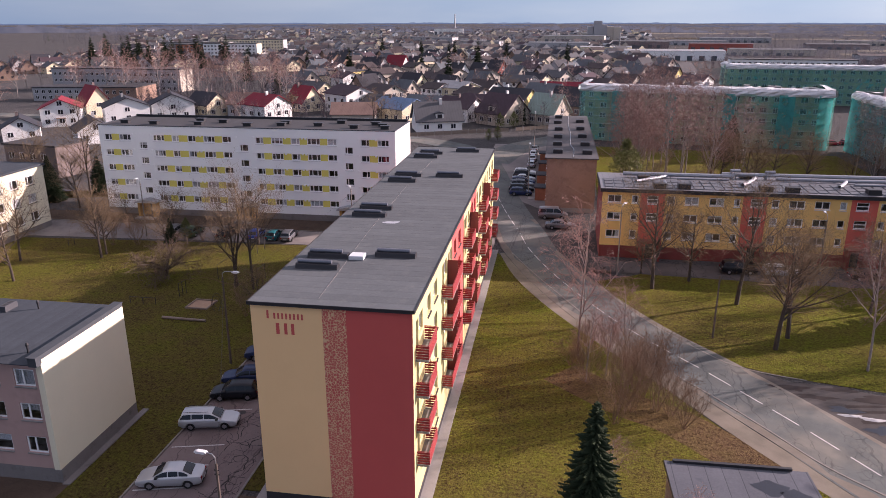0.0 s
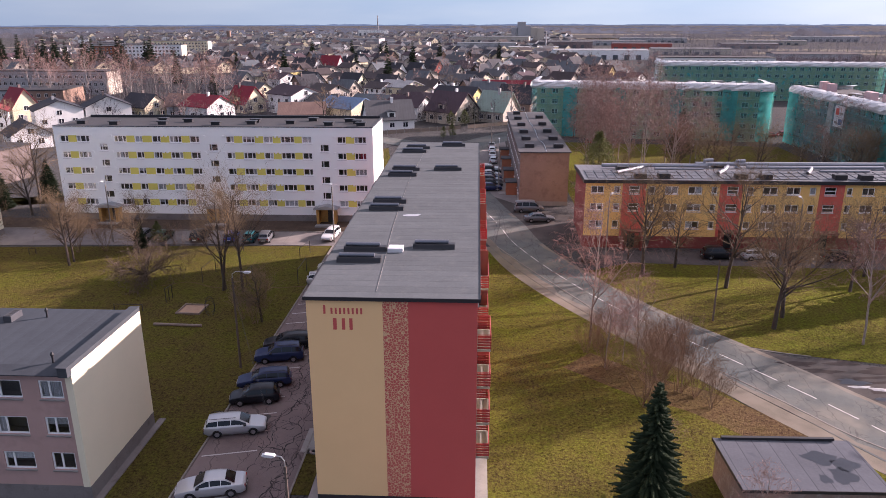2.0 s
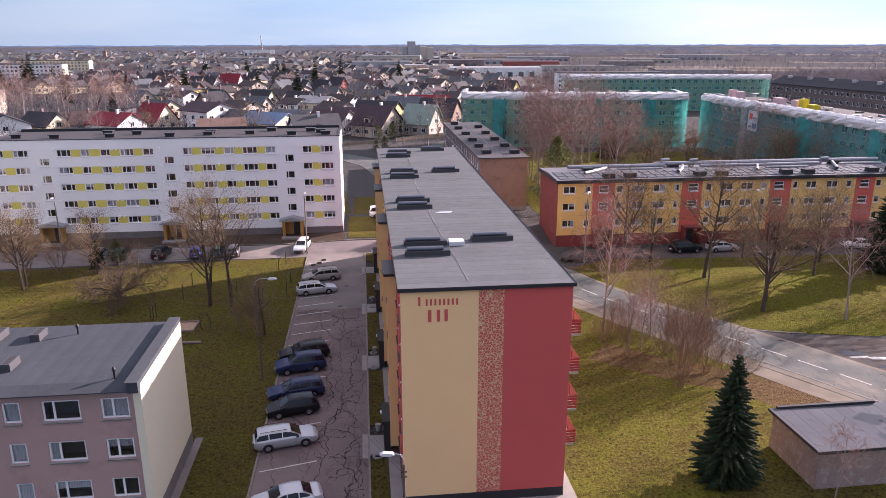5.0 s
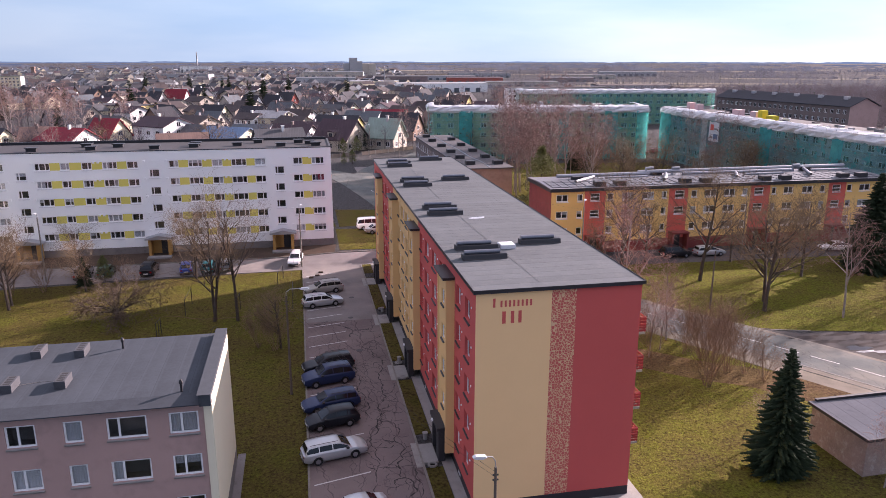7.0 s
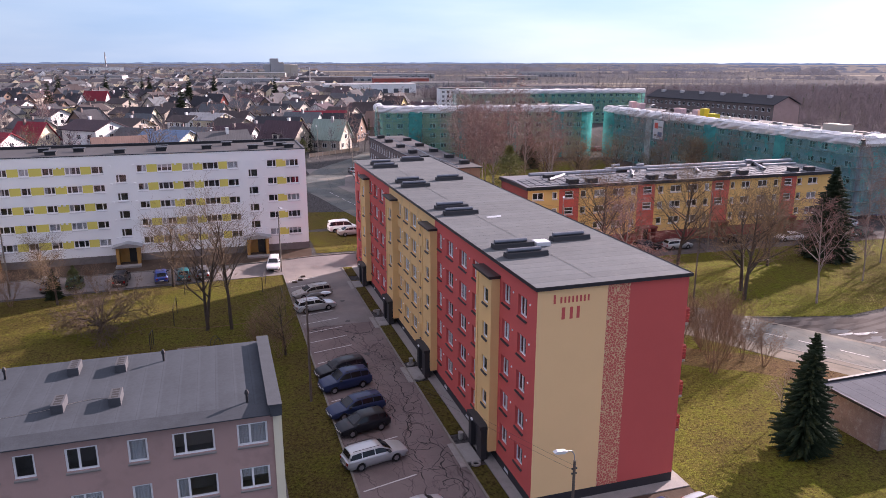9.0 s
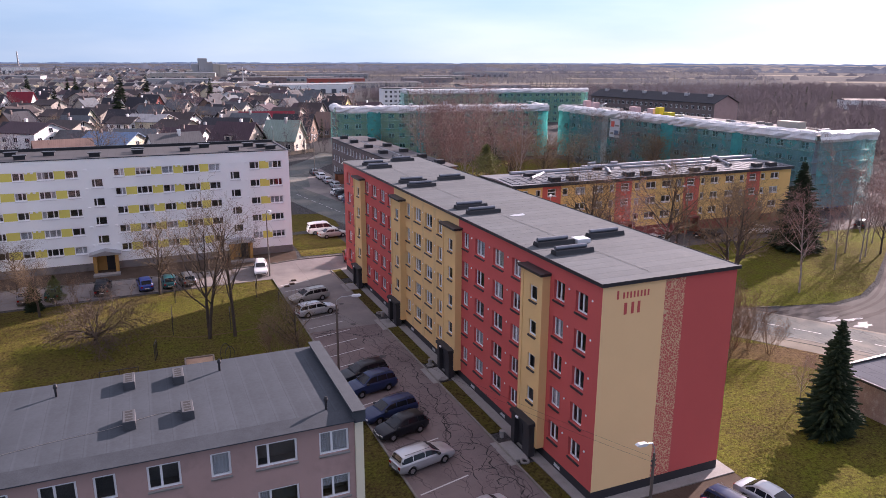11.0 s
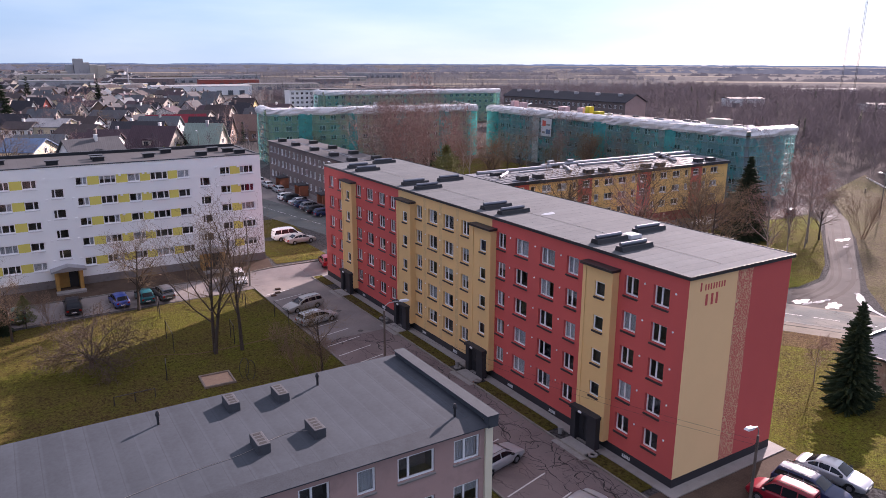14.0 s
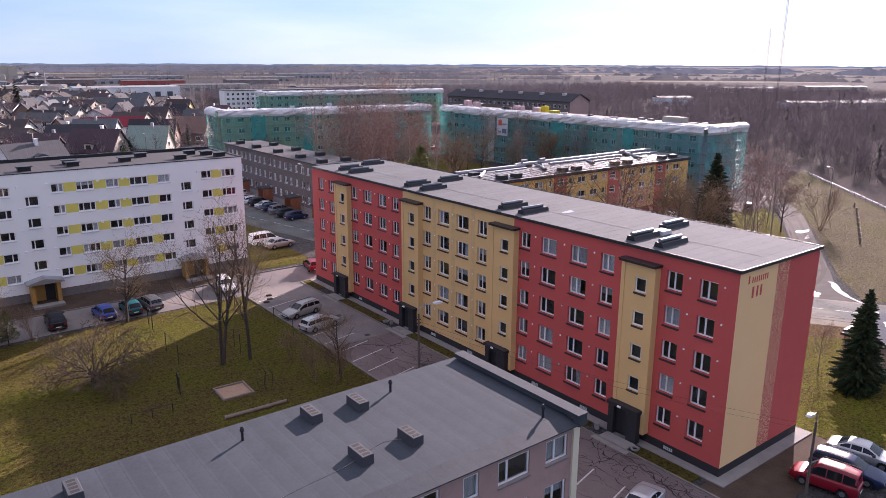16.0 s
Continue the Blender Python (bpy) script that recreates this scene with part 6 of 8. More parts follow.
# ---- the garage by the road ----
def garage():
    th = thing("garage", 8.6, 38.4, 0, 1, "low brick garage with a patched felt roof", "garage")
    w = Mesh()
    w.box(0.2, 9.0, 0.2, 5.6, 0, 2.75)
    part("wall", w, BRICKPALE, th, "pale weathered brick wall")
    r = Mesh()
    r.prism([(-0.05, 2.85), (9.25, 2.78), (9.25, 2.93), (-0.05, 3.0)], -0.05, 5.8)
    part("roof", r, FELT3, th, "worn grey roofing felt with dark patches")
    edge = Mesh()
    for x0, x1, y0, y1 in ((-0.09, -0.052, -0.08, 5.83), (-0.05, 9.25, -0.09, -0.052)):
        edge.box(x0, x1, y0, y1, 2.8, 3.02)
    part("roof_edge", edge, BLACKMETAL, th, "dark metal drip edge")
    e = Mesh()
    e.box(0.5, 8.2, 5.6, 5.85, 2.99, 3.17)
    part("roof_kerb", e, BLACKMETAL, th, "raised black roof edge")
    for x, y, a, b, k in ((6.3, 3.6, 1.1, 0.75, 0), (7.6, 2.9, 0.9, 0.7, 1), (6.9, 1.7, 0.8, 0.9, 2), (5.6, 1.3, 0.35, 0.5, 3)):
        wet = Mesh()
        ring = [(x + a * (1 + 0.25 * math.sin(3 * q + k)) * math.cos(q), y + b * (1 + 0.25 * math.cos(4 * q + k)) * math.sin(q)) for q in [6.2832 * n / 18 for n in range(18)]]
        wet.face([(u, v, 3.004 - (u + 0.05) * 0.07 / 9.3) for u, v in ring])
        part("wet_patch", wet, WET, th, "dark standing water on the felt")


WET = surface("standing_water", (0.028, 0.032, 0.042), rough=0.3, var=0.2, bump=0, spec=0.25)

BRICKPALE = surface("whitewashed_brick", (0.26, 0.19, 0.165), var=0.25, big=0.8, fine=9, dirt=(0.42, 0.40, 0.38))
garage()

# ---- villas ----
WINDARK = surface("dark_window", (0.02, 0.022, 0.03), rough=0.12, var=0.2, bump=0, spec=0.6)
SMALLWIN = {}


def small_window(w, h):
    if (w, h) not in SMALLWIN:
        b, p = Mesh(), Mesh()
        b.box(-w / 2 - 0.08, w / 2 + 0.08, -0.05, 0.0, -0.1, 0.0)
        b.box(-w / 2 - 0.08, w / 2 + 0.08, -0.05, 0.0, h, h + 0.08)
        for x in (-w / 2 - 0.08, -0.04, w / 2):
            b.box(x, x + 0.08, -0.05, 0.0, 0.0, h)
        p.box(-w / 2, w / 2, -0.03, -0.004, 0, h)
        SMALLWIN[(w, h)] = (b.mesh("window_frame", WHITEPVC), p.mesh("pane", WINDARK))
    return SMALLWIN[(w, h)]


def villa(x, y, turn, w, l, eave, ridge, wall, roof, label, chimney=True, dormer=False, porch=False, few=False):
    """Ridge along local x; the gable at +x looks along the turn."""
    turn = turn + 17 if turn < -40 else turn
    th = thing("villa", x, y, swell(y), turn, label, "house", "villas")
    bm = Mesh()
    bm.prism([(-w / 2, 0), (w / 2, 0), (w / 2, eave), (0, ridge), (-w / 2, eave)], -l / 2, l / 2)
    bm.v = [(b, a, c) for a, b, c in bm.v]
    part("wall", bm, WALLS[wall], th)
    k = (ridge - eave) / (w / 2)
    for s in (-1, 1):
        r = Mesh()
        o = w / 2 + 0.55
        r.prism([(0, ridge + 0.03), (s * o, eave - 0.55 * k + 0.03), (s * o, eave - 0.55 * k + 0.25), (0, ridge + 0.28)], -l / 2 - 0.6, l / 2 + 0.6)
        r.v = [(b, a, c) for a, b, c in r.v]
        part("roof_slope", r, ROOFS[roof], th)
    rr = random.Random(int(x * 7 + y))
    wb, wp = small_window(1.3, 1.25)

    joined = Mesh()

    def put(m):
        if few:
            joined.box(-0.65, 0.65, -0.03, -0.004, 0, 1.25)
            joined.v[-8:] = [tuple(m @ Vector(q)) for q in joined.v[-8:]]
            return
        o = part("window", wb, None, th)
        o.matrix_local = m
        part("pane", wp, None, o)

    tall = int(eave // 2.6)
    for f in range(max(1, tall)):
        z = 1.1 + 2.7 * f
        for u in ((-w * 0.27, w * 0.24) if w < 10 else (-w * 0.33, 0, w * 0.3)):
            put(pose(l / 2, u + rr.uniform(-0.3, 0.3), z, 0, 0, 90))
        for u in ((0.0,) if few else (-l * 0.3, 0.0, l * 0.3)):
            put(pose(u, -w / 2, z))
    if ridge - eave > 1.8:
        put(pose(l / 2, 0, max(1, tall) * 2.7 + 0.9, 0, 0, 90))
    if few:
        tagged(part("window", joined, WINDARK, th), kind="stuff")
    if chimney:
        c = Mesh()
        c.chamfered(-0.35, 0.35, -0.35, 0.35, -1.2, 1.1, 0.03)
        c.box(-0.42, 0.42, -0.42, 0.42, 0.95, 1.05)
        part("chimney", c, WALLS["grey"] if rr.random() < 0.4 else (WALLS["white"] if rr.random() < 0.4 else BRICKGREY), th).matrix_local = pose(rr.uniform(-l / 4, l / 4), rr.choice((-0.6, 0.6)), ridge)
    if dormer:
        d = Mesh()
        d.box(-1.1, 1.1, -w / 2 + 0.4, -w / 6, eave + 0.1, eave + 1.9)
        dd = part("dormer", d, WALLS[wall], th)
        t = Mesh()
        t.prism([(-1.4, eave + 1.9), (1.4, eave + 1.9), (1.4, eave + 2.0), (0, eave + 2.5), (-1.4, eave + 2.0)], -w / 2 + 0.2, 0)
        part("dormer_roof", t, ROOFS[roof], dd)
        p = part("dormer_window", wp, None, dd)
        p.matrix_local = pose(0, -w / 2 + 0.39, eave + 0.4)
    if porch:
        p = Mesh()
        p.box(l / 2, l / 2 + 1.5, -1.3, 1.3, 2.55, 2.7)
        for u in (-1.2, 1.1):
            p.box(l / 2 + 1.3, l / 2 + 1.42, u, u + 0.12, 0, 2.55)
        part("porch", p, WALLS["brown"], th)
    return th


villa(-143, 176, -70, 9, 10, 3.4, 6.0, "white", "dark", "white villa with a dark roof")
villa(-121, 175, -65, 9, 11, 3.4, 6.2, "white", "dark", "white villa with a dark gable roof and balcony")
villa(-150, 203, -75, 11, 12, 5.4, 8.0, "white", "red", "white two-storey villa with red-edged roof", porch=True)
villa(-152, 222, -55, 8, 10, 4.6, 10.0, "cream", "red", "cream villa with a steep red roof")
villa(-135, 213, -70, 13, 12, 5.0, 7.6, "white", "dark", "wide white villa with a dark roof")
villa(-124, 222, -75, 13, 11, 5.0, 8.0, "white", "dark", "wide white villa with shallow dark roof")
villa(-116, 231, -30, 9, 12, 4.0, 7.5, "cream", "dark", "cream villa with dark roof and two chimneys")
villa(-108, 236, -60, 6, 8, 4.5, 6.0, "red", "brown", "small red timber house")
villa(-95, 229, -48, 11, 14, 4.4, 7.4, "white", "red", "white villa with a dark red roof")
villa(-103, 232, 0, 9, 9, 4.2, 7.5, "grey", "tile", "grey villa with a faded tile roof")
villa(-88, 248, -35, 9, 10, 3.4, 8.5, "cream", "red", "cream villa with a steep bright red roof", dormer=True)
villa(-71, 247, -58, 12, 14, 6.4, 8.8, "white", "plum", "white two-storey villa with a plum roof")
villa(-63, 265, -58, 11, 12, 5.4, 7.8, "beige", "brown", "beige villa with brown roof")
villa(-63, 322, -50, 9, 10, 3.5, 8.0, "cream", "dark", "cream villa with steep dark roof")
villa(-49, 227, -50, 12, 14, 4.4, 7.0, "cream", "blue", "cream villa with a blue sheet roof")
villa(-61, 217, 10, 11, 13, 3.6, 6.4, "beige", "tile", "low villa with a faded terracotta roof", chimney=False)
villa(-34, 208, 20, 10, 13, 3.4, 8.0, "white", "grey", "white villa with a grey mansard roof and dormer", dormer=True)
villa(-43, 242, -20, 10, 12, 4.0, 6.4, "white", "slate", "white villa with blue-grey sheet roof")
villa(-30, 231, -45, 10, 12, 4.4, 7.2, "white", "plum", "white villa with a plum-red roof", porch=True)
villa(-38, 281, -50, 12, 13, 6.0, 8.0, "cream", "pale", "cream two-storey villa with pale sheet roof")
villa(-46, 281, -55, 8, 9, 5.5, 7.3, "white", "brown", "white two-storey villa with brown roof")
villa(-28, 288, -55, 8, 12, 5.4, 8.0, "white", "brown", "narrow white villa with brown roof")
villa(-24, 241, -45, 9, 14, 4.4, 7.0, "white", "plum", "white villa with a dark plum roof")
villa(-15, 255, -45, 9, 15, 5.0, 8.0, "yellow", "dark", "yellow villa with a dark roof")
villa(-16, 224, -40, 11, 12, 3.8, 9.0, "beige", "plum", "beige villa with a steep plum roof", dormer=True)
villa(-15, 316, -55, 9, 13, 5.4, 8.0, "white", "grey", "white villa with a grey roof")
villa(-9, 331, -55, 8, 12, 5.4, 8.0, "cream", "dark", "cream villa with a dark roof")
villa(-4, 280, -45, 10, 13, 4.4, 7.6, "white", "slate", "white villa with grey-green roof")
villa(4, 292, -10, 9, 20, 4.4, 7.2, "white", "red", "long white villa with a crimson roof")
villa(-2, 226, -35, 9, 10, 3.8, 9.0, "beige", "green", "beige villa with a pale green roof")
villa(6, 250, -30, 10, 13, 3.8, 9.0, "brown", "dark", "brown villa with a steep dark roof")
villa(0, 348, -55, 9, 11, 5.4, 8.0, "beige", "grey", "beige villa with a grey roof")
villa(-52, 392, -60, 8, 10, 3.0, 8.5, "white", "dark", "white villa with steep dark roof")
villa(-41, 394, -60, 8, 10, 3.0, 8.5, "white", "dark", "white villa with steep dark roof")
villa(-34, 424, -60, 8, 10, 3.0, 8.5, "red", "dark", "red-gabled villa with dark roof")
villa(-96, 440, -20, 9, 12, 4.0, 10.0, "white", "red", "white villa with steep red roof")
villa(-87, 450, -60, 8, 10, 3.4, 9.0, "cream", "dark", "cream villa with a steep dark roof")
villa(-106, 436, -60, 8, 10, 3.4, 9.0, "white", "dark", "white villa with a steep dark roof")
villa(54, 374, -40, 9, 11, 4.0, 8.5, "yellow", "brown", "yellow timber villa with brown roof")
villa(30, 330, -40, 9, 11, 4.0, 8.0, "beige", "brown", "beige villa with brown roof")
villa(22, 262, -40, 9, 11, 3.8, 8.4, "brown", "tile", "brown timber villa with tile roof")
villa(38, 300, -50, 9, 11, 4.0, 8.0, "white", "grey", "white villa with grey roof")

# further streets of villas: a few kinds, set out in rows
PROTO = [villa(-300 - 30 * i, 330, -60, w, l, e, r, wa, ro, lb, few=True) for i, (w, l, e, r, wa, ro, lb) in enumerate((
    (9, 11, 2.8, 7.4, "grey", "dark", "grey villa with a steep dark roof"), (10, 12, 4.4, 6.8, "beige", "brown", "beige villa with a brown roof"),
    (9, 12, 3.8, 6.6, "cream", "grey", "cream villa with a grey roof"), (9, 10, 3.0, 7.4, "brown", "dark", "brown villa with a dark roof"),
    (10, 12, 4.2, 6.6, "white", "plum", "white villa with a plum roof"), (9, 11, 2.8, 7.2, "beige", "slate", "beige villa with a slate pitched roof")))]
rr = random.Random(11)
taken = [(o.location.x, o.location.y) for o in bpy.data.objects if o.name.startswith("villa")]
for row in range(14):
    yb = 215 + row * 26
    for i in range(26):
        x, y = -330 + i * 17 + rr.uniform(-4, 4) - row * 3, yb + rr.uniform(-5, 5) + i * 1.5
        if x < -155 and y < 350 or x > 75 or (x > 5 and y < 250) or x < -130 and y < 420 and x > -290:
            continue
        if -60 < x < 0 and y < 210 or any(math.hypot(x - a, y - b) < 14 for a, b in taken) or rr.random() < 0.22:
            continue
        taken.append((x, y))
        copy_thing(rr.choice(PROTO), pose(x, y, swell(y), 0, 0, -40 + rr.choice((0, 0, 90)) + rr.uniform(-8, 8)))


def far_houses():
    """The rest of the town, too far off to tell apart."""
    bm, r2 = Mesh(), random.Random(3)
    for i in range(900):
        y = 600 + 1500 * r2.random() ** 1.5
        x = r2.uniform(-0.62, 0.12) * y
        w, l, e = r2.uniform(7, 10), r2.uniform(9, 15), r2.choice((2.8, 3.4, 5.0))
        m = pose(x, y, 0, 0, 0, r2.choice((-60, 30)) + r2.uniform(-9, 9))
        pts = [(-w / 2, 0), (w / 2, 0), (w / 2, e), (0, e + w * 0.36), (-w / 2, e)]
        wall, roof = r2.choice((0, 1, 2, 2, 7, 7)), r2.choice((3, 3, 3, 3, 4, 4, 4, 4, 5, 6, 6, 6, 6))
        A, B = [m @ Vector((-l / 2, a, b)) for a, b in pts], [m @ Vector((l / 2, a, b)) for a, b in pts]
        bm.face(A[::-1], wall)
        bm.face(B, wall)
        bm.face([A[0], B[0], B[4], A[4]], wall)
        bm.face([A[2], A[3], B[3], B[2]], roof)
        bm.face([A[3], A[4], B[4], B[3]], roof)
    return bm


solid("distant_houses", far_houses(), [WALLS["white"], WALLS["cream"], WALLS["beige"], ROOFS["dark"], ROOFS["brown"], ROOFS["plum"], ROOFS["grey"], WALLS["grey"]],
      "distant town of small pitched-roof houses", "houses", kind="stuff")


# ---- far halls, silo, chimneys ----
def hall(x, y, turn, l, w, h, wall, roof, label):
    th = thing("industrial_hall", x, y, 0, turn, label, "hall", "far halls")
    a, b = Mesh(), Mesh()
    a.box(0, l, 0, w, 0, h)
    b.prism([(-0.3, h), (w + 0.3, h), (w / 2, h + 0.8)], -0.3, l + 0.3)
    b.v = [(q, p, r) for p, q, r in b.v]
    part("wall", a, wall, th)
    part("roof", b, roof, th)
    d = Mesh()
    for i in range(int(l / 9)):
        d.box(2 + i * 9, 6 + i * 9, -0.15, -0.01, 0.1, h * 0.55)
    tagged(part("loading_door", d, ROOFS["slate"], th), kind="stuff")


FARBRICK = surface("weathered_brick", (0.22, 0.165, 0.16), var=0.15, big=0.2)
hall(52, 600, -3, 75, 30, 8, WALLS["white"], ROOFS["pale"], "long low white hall")
hall(60, 850, -5, 60, 24, 8, FARBRICK, ROOFS["grey"], "far red brick factory")
hall(-30, 760, -5, 60, 24, 9, WALLS["grey"], ROOFS["slate"], "far low grey hall")
hall(150, 690, -8, 70, 30, 6, WALLS["beige"], ROOFS["grey"], "far low beige hall")
hall(210, 560, -8, 60, 26, 7, WALLS["grey"], ROOFS["brown"], "far hall with brown roof")
hall(120, 950, -8, 80, 24, 6, WALLS["grey"], ROOFS["grey"], "far long grey hall")
hall(260, 840, -8, 60, 24, 6, FARBRICK, ROOFS["grey"], "far low brick hall")
hall(-200, 1000, -8, 60, 30, 8, WALLS["grey"], ROOFS["grey"], "far long grey hall")
hall(360, 230, -30, 60, 16, 5, WALLS["white"], ROOFS["pale"], "low white farm hall beyond the woods")
hall(330, 300, -30, 22, 12, 6, WALLS["white"], ROOFS["brown"], "white farmhouse beyond the woods")
hall(430, 215, -30, 70, 14, 5, WALLS["beige"], ROOFS["pale"], "long pale shed beyond the woods")
silo = thing("grain_silo", 58, 1165, 0, 0, "far cluster of pale concrete silo towers", "silo")
for i, (x, y, w, h) in enumerate(((0, 0, 12, 29), (-11, 4, 9, 21), (10, 3, 8, 24), (19, 2, 10, 21), (29, 0, 11, 20), (-19, 0, 8, 12))):
    b = Mesh()
    b.chamfered(x - w / 2, x + w / 2, y - 8, y + 8, 0, h, 0.8)
    part("silo_tower", b, WALLS["grey"] if i < 3 else WALLS["beige"], silo)
for x, y, h, r in ((-318, 2300, 46, 2.4), (60, 760, 20, 0.8)):
    b = Mesh()
    b.tube((x, y, 0), (x, y, h), r, r * 0.6, 10)
    solid("factory_chimney", b, WALLS["grey"], "tall far factory chimney", "chimney")


def mast(x, y, h, label):
    th = thing("radio_mast", x, y, 0, 0, label, "mast")
    legs = [(0.5, 0.0), (-0.25, 0.43), (-0.25, -0.43)]
    for i, (a, b) in enumerate(legs):
        q = Mesh()
        q.tube((a, b, 0), (a * 0.8, b * 0.8, h), 0.07, 0.05, 4)
        part("mast_leg", q, STEEL, th)
    br = Mesh()
    for k in range(int(h / 1.2)):
        for i in range(3):
            a, b = legs[i], legs[(i + 1) % 3]
            br.tube((*a, k * 1.2), (*b, k * 1.2 + 1.2), 0.035, 0.035, 3, cap=False)
    part("lattice", br, STEEL, th)


mast(296, 206, 85, "tall thin lattice radio mast")
mast(330, 232, 46, "shorter lattice mast with dishes")

for x, y, t, l, w, h, wl2, rf, lb in ((-120, 900, -8, 50, 26, 6, "grey", "grey", "far grey industrial hall"), (-20, 1020, -8, 80, 28, 10, "beige", "slate", "far beige industrial hall"), (20, 700, -6, 46, 20, 7, "cream", "pale", "far cream industrial hall"),
                                      (130, 780, -8, 60, 22, 8, "red", "plum", "far hall with plum roof"), (190, 1060, -8, 90, 26, 7, "grey", "slate", "far long grey hall"), (330, 960, -12, 70, 26, 6, "beige", "grey", "far long beige hall"),
                                      (440, 1100, -14, 90, 24, 8, "grey", "slate", "far grey industrial hall"), 
                                      (-250, 1500, 6, 60, 14, 13, "white", "grey", "far tall white panel block"), (540, 395, -30, 60, 16, 5, "white", "pale", "low white shed beyond the woods"), (620, 350, -30, 60, 16, 6, "beige", "pale", "low pale shed beyond the woods")):
    hall(x, y, t, l, w, h, WALLS[wl2], ROOFS[rf], lb)
# fields beyond
for i, (x, y, w, d, t) in enumerate(((420, 760, 260, 60, -20), (700, 900, 300, 70, -20), (380, 1250, 420, 90, -12), (760, 1500, 500, 120, -15), (1200, 1500, 500, 120, -25), (900, 600, 300, 60, -40), (250, 1700, 400, 100, -5), (560, 520, 140, 50, -35), (-480, 900, 200, 40, 10), (-300, 1500, 400, 60, 4), (120, 1300, 300, 50, -5), (250, 620, 90, 30, -20), (330, 700, 160, 40, -15), (1100, 1000, 400, 80, -40))):
    m = pose(x, y, 0, 0, 0, t)
    c = [m @ Vector((a * w / 2, b * d / 2, 0)) for a, b in ((-1, -1), (1, -1), (1, 1), (-1, 1))]
    sheet("field", [(p.x, p.y) for p in c], 0.05, FIELD, "pale dry field between woods", "field")

# ---- trees ----
class Wood:
    """Tapered branches, thinner from level to level."""

    def __init__(self, seed, reach=1.0, fine=0.012):
        self.r, self.reach, self.fine = random.Random(seed), reach, fine
        self.stem, self.twig = Mesh(), Mesh()

    def side(self, d, spread):
        s = Vector(d).orthogonal().normalized()
        s.rotate(Matrix.Rotation(self.r.uniform(0, 6.283), 3, d))
        return (Vector(d) * math.cos(spread) + s * math.sin(spread)).normalized()

    def branch(self, p, d, length, rad, level, kids, lift, spread):
        r, n = self.r, (5, 4, 3, 2, 1)[level]
        bm = self.stem if level < 2 else self.twig
        pts = [Vector(p)]
        d = Vector(d)
        for i in range(n):
            d = (d + Vector((r.uniform(-1, 1), r.uniform(-1, 1), r.uniform(-1, 1))) * (0.05, 0.14, 0.2, 0.25, 0.25)[level] + Vector((0, 0, lift[level]))).normalized()
            pts.append(pts[-1] + d * length / n)
        for i in range(n):
            ra, rb = rad * (1 - 0.8 * i / n), rad * (1 - 0.8 * (i + 1) / n)
            if level == 4 or (level == 3 and i == n - 1):
                self.spike(pts[i], pts[i + 1], ra, level == 4)
            else:
                bm.tube(pts[i], pts[i + 1], ra, rb, (7, 5, 3, 3)[level], cap=False)
        if level < len(kids):
            for k in range(kids[level]):
                t = (0.28 + 0.72 * (k + r.random()) / kids[level]) if level == 0 else (0.2 + 0.8 * (k + r.random()) / kids[level])
                i = min(n - 1, int(t * n))
                q = pts[i].lerp(pts[i + 1], t * n - i)
                ax = (pts[i + 1] - pts[i]).normalized()
                ln = length * (0.30 + 0.3 * r.random()) * ((1.25 - 0.75 * t) * self.reach if level == 0 else 1.0)
                self.branch(q, self.side(ax, spread[level] * r.uniform(0.75, 1.25)), max(ln, 0.12), max(rad * (1 - 0.8 * t) * 0.6, self.fine), level + 1, kids, lift, spread)

    def spike(self, a, b, ra, slim=False):
        bm = self.twig
        d = (b - a).normalized()
        s = d.orthogonal().normalized() * max(ra, self.fine)
        t = d.cross(s)
        n = len(bm.v)
        if slim:
            s = (s * self.r.uniform(-1, 1) + t * self.r.uniform(-1, 1)).normalized() * max(ra, self.fine)
            bm.v += [tuple(a + s), tuple(a - s), tuple(b)]
            bm.f.append((n, n + 1, n + 2))
            bm.m.append(0)
            return
        bm.v += [tuple(a + s), tuple(a - s * 0.5 + t * 0.87), tuple(a - s * 0.5 - t * 0.87), tuple(b)]
        bm.f += [(n, n + 1, n + 3), (n + 1, n + 2, n + 3), (n + 2, n, n + 3)]
        bm.m += [0, 0, 0]


def bare_tree(name, seed, h, rad, kids, lift, spread, bark, twig, label, x, y, stems=1, reach=1.0, fine=0.012, lean=0.3):
    th = thing(name, x, y, swell(y), 0, label, "tree", "bare trees")
    w = Wood(seed, reach, fine)
    for i in range(stems):
        d = Vector((0, 0, 1)) if stems == 1 else Vector((w.r.uniform(-lean, lean), w.r.uniform(-lean, lean), 1)).normalized()
        w.branch(Vector((0, 0, -0.1)) + (Vector((w.r.uniform(-0.4, 0.4), w.r.uniform(-0.4, 0.4), 0)) if stems > 1 else Vector()), d, h * w.r.uniform(0.85, 1.0) if stems > 1 else h, rad, 0, kids, lift, spread)
    part("trunk", w.stem, bark, th)
    part("crown", w.twig, twig, th, "bare twigs")
    return th


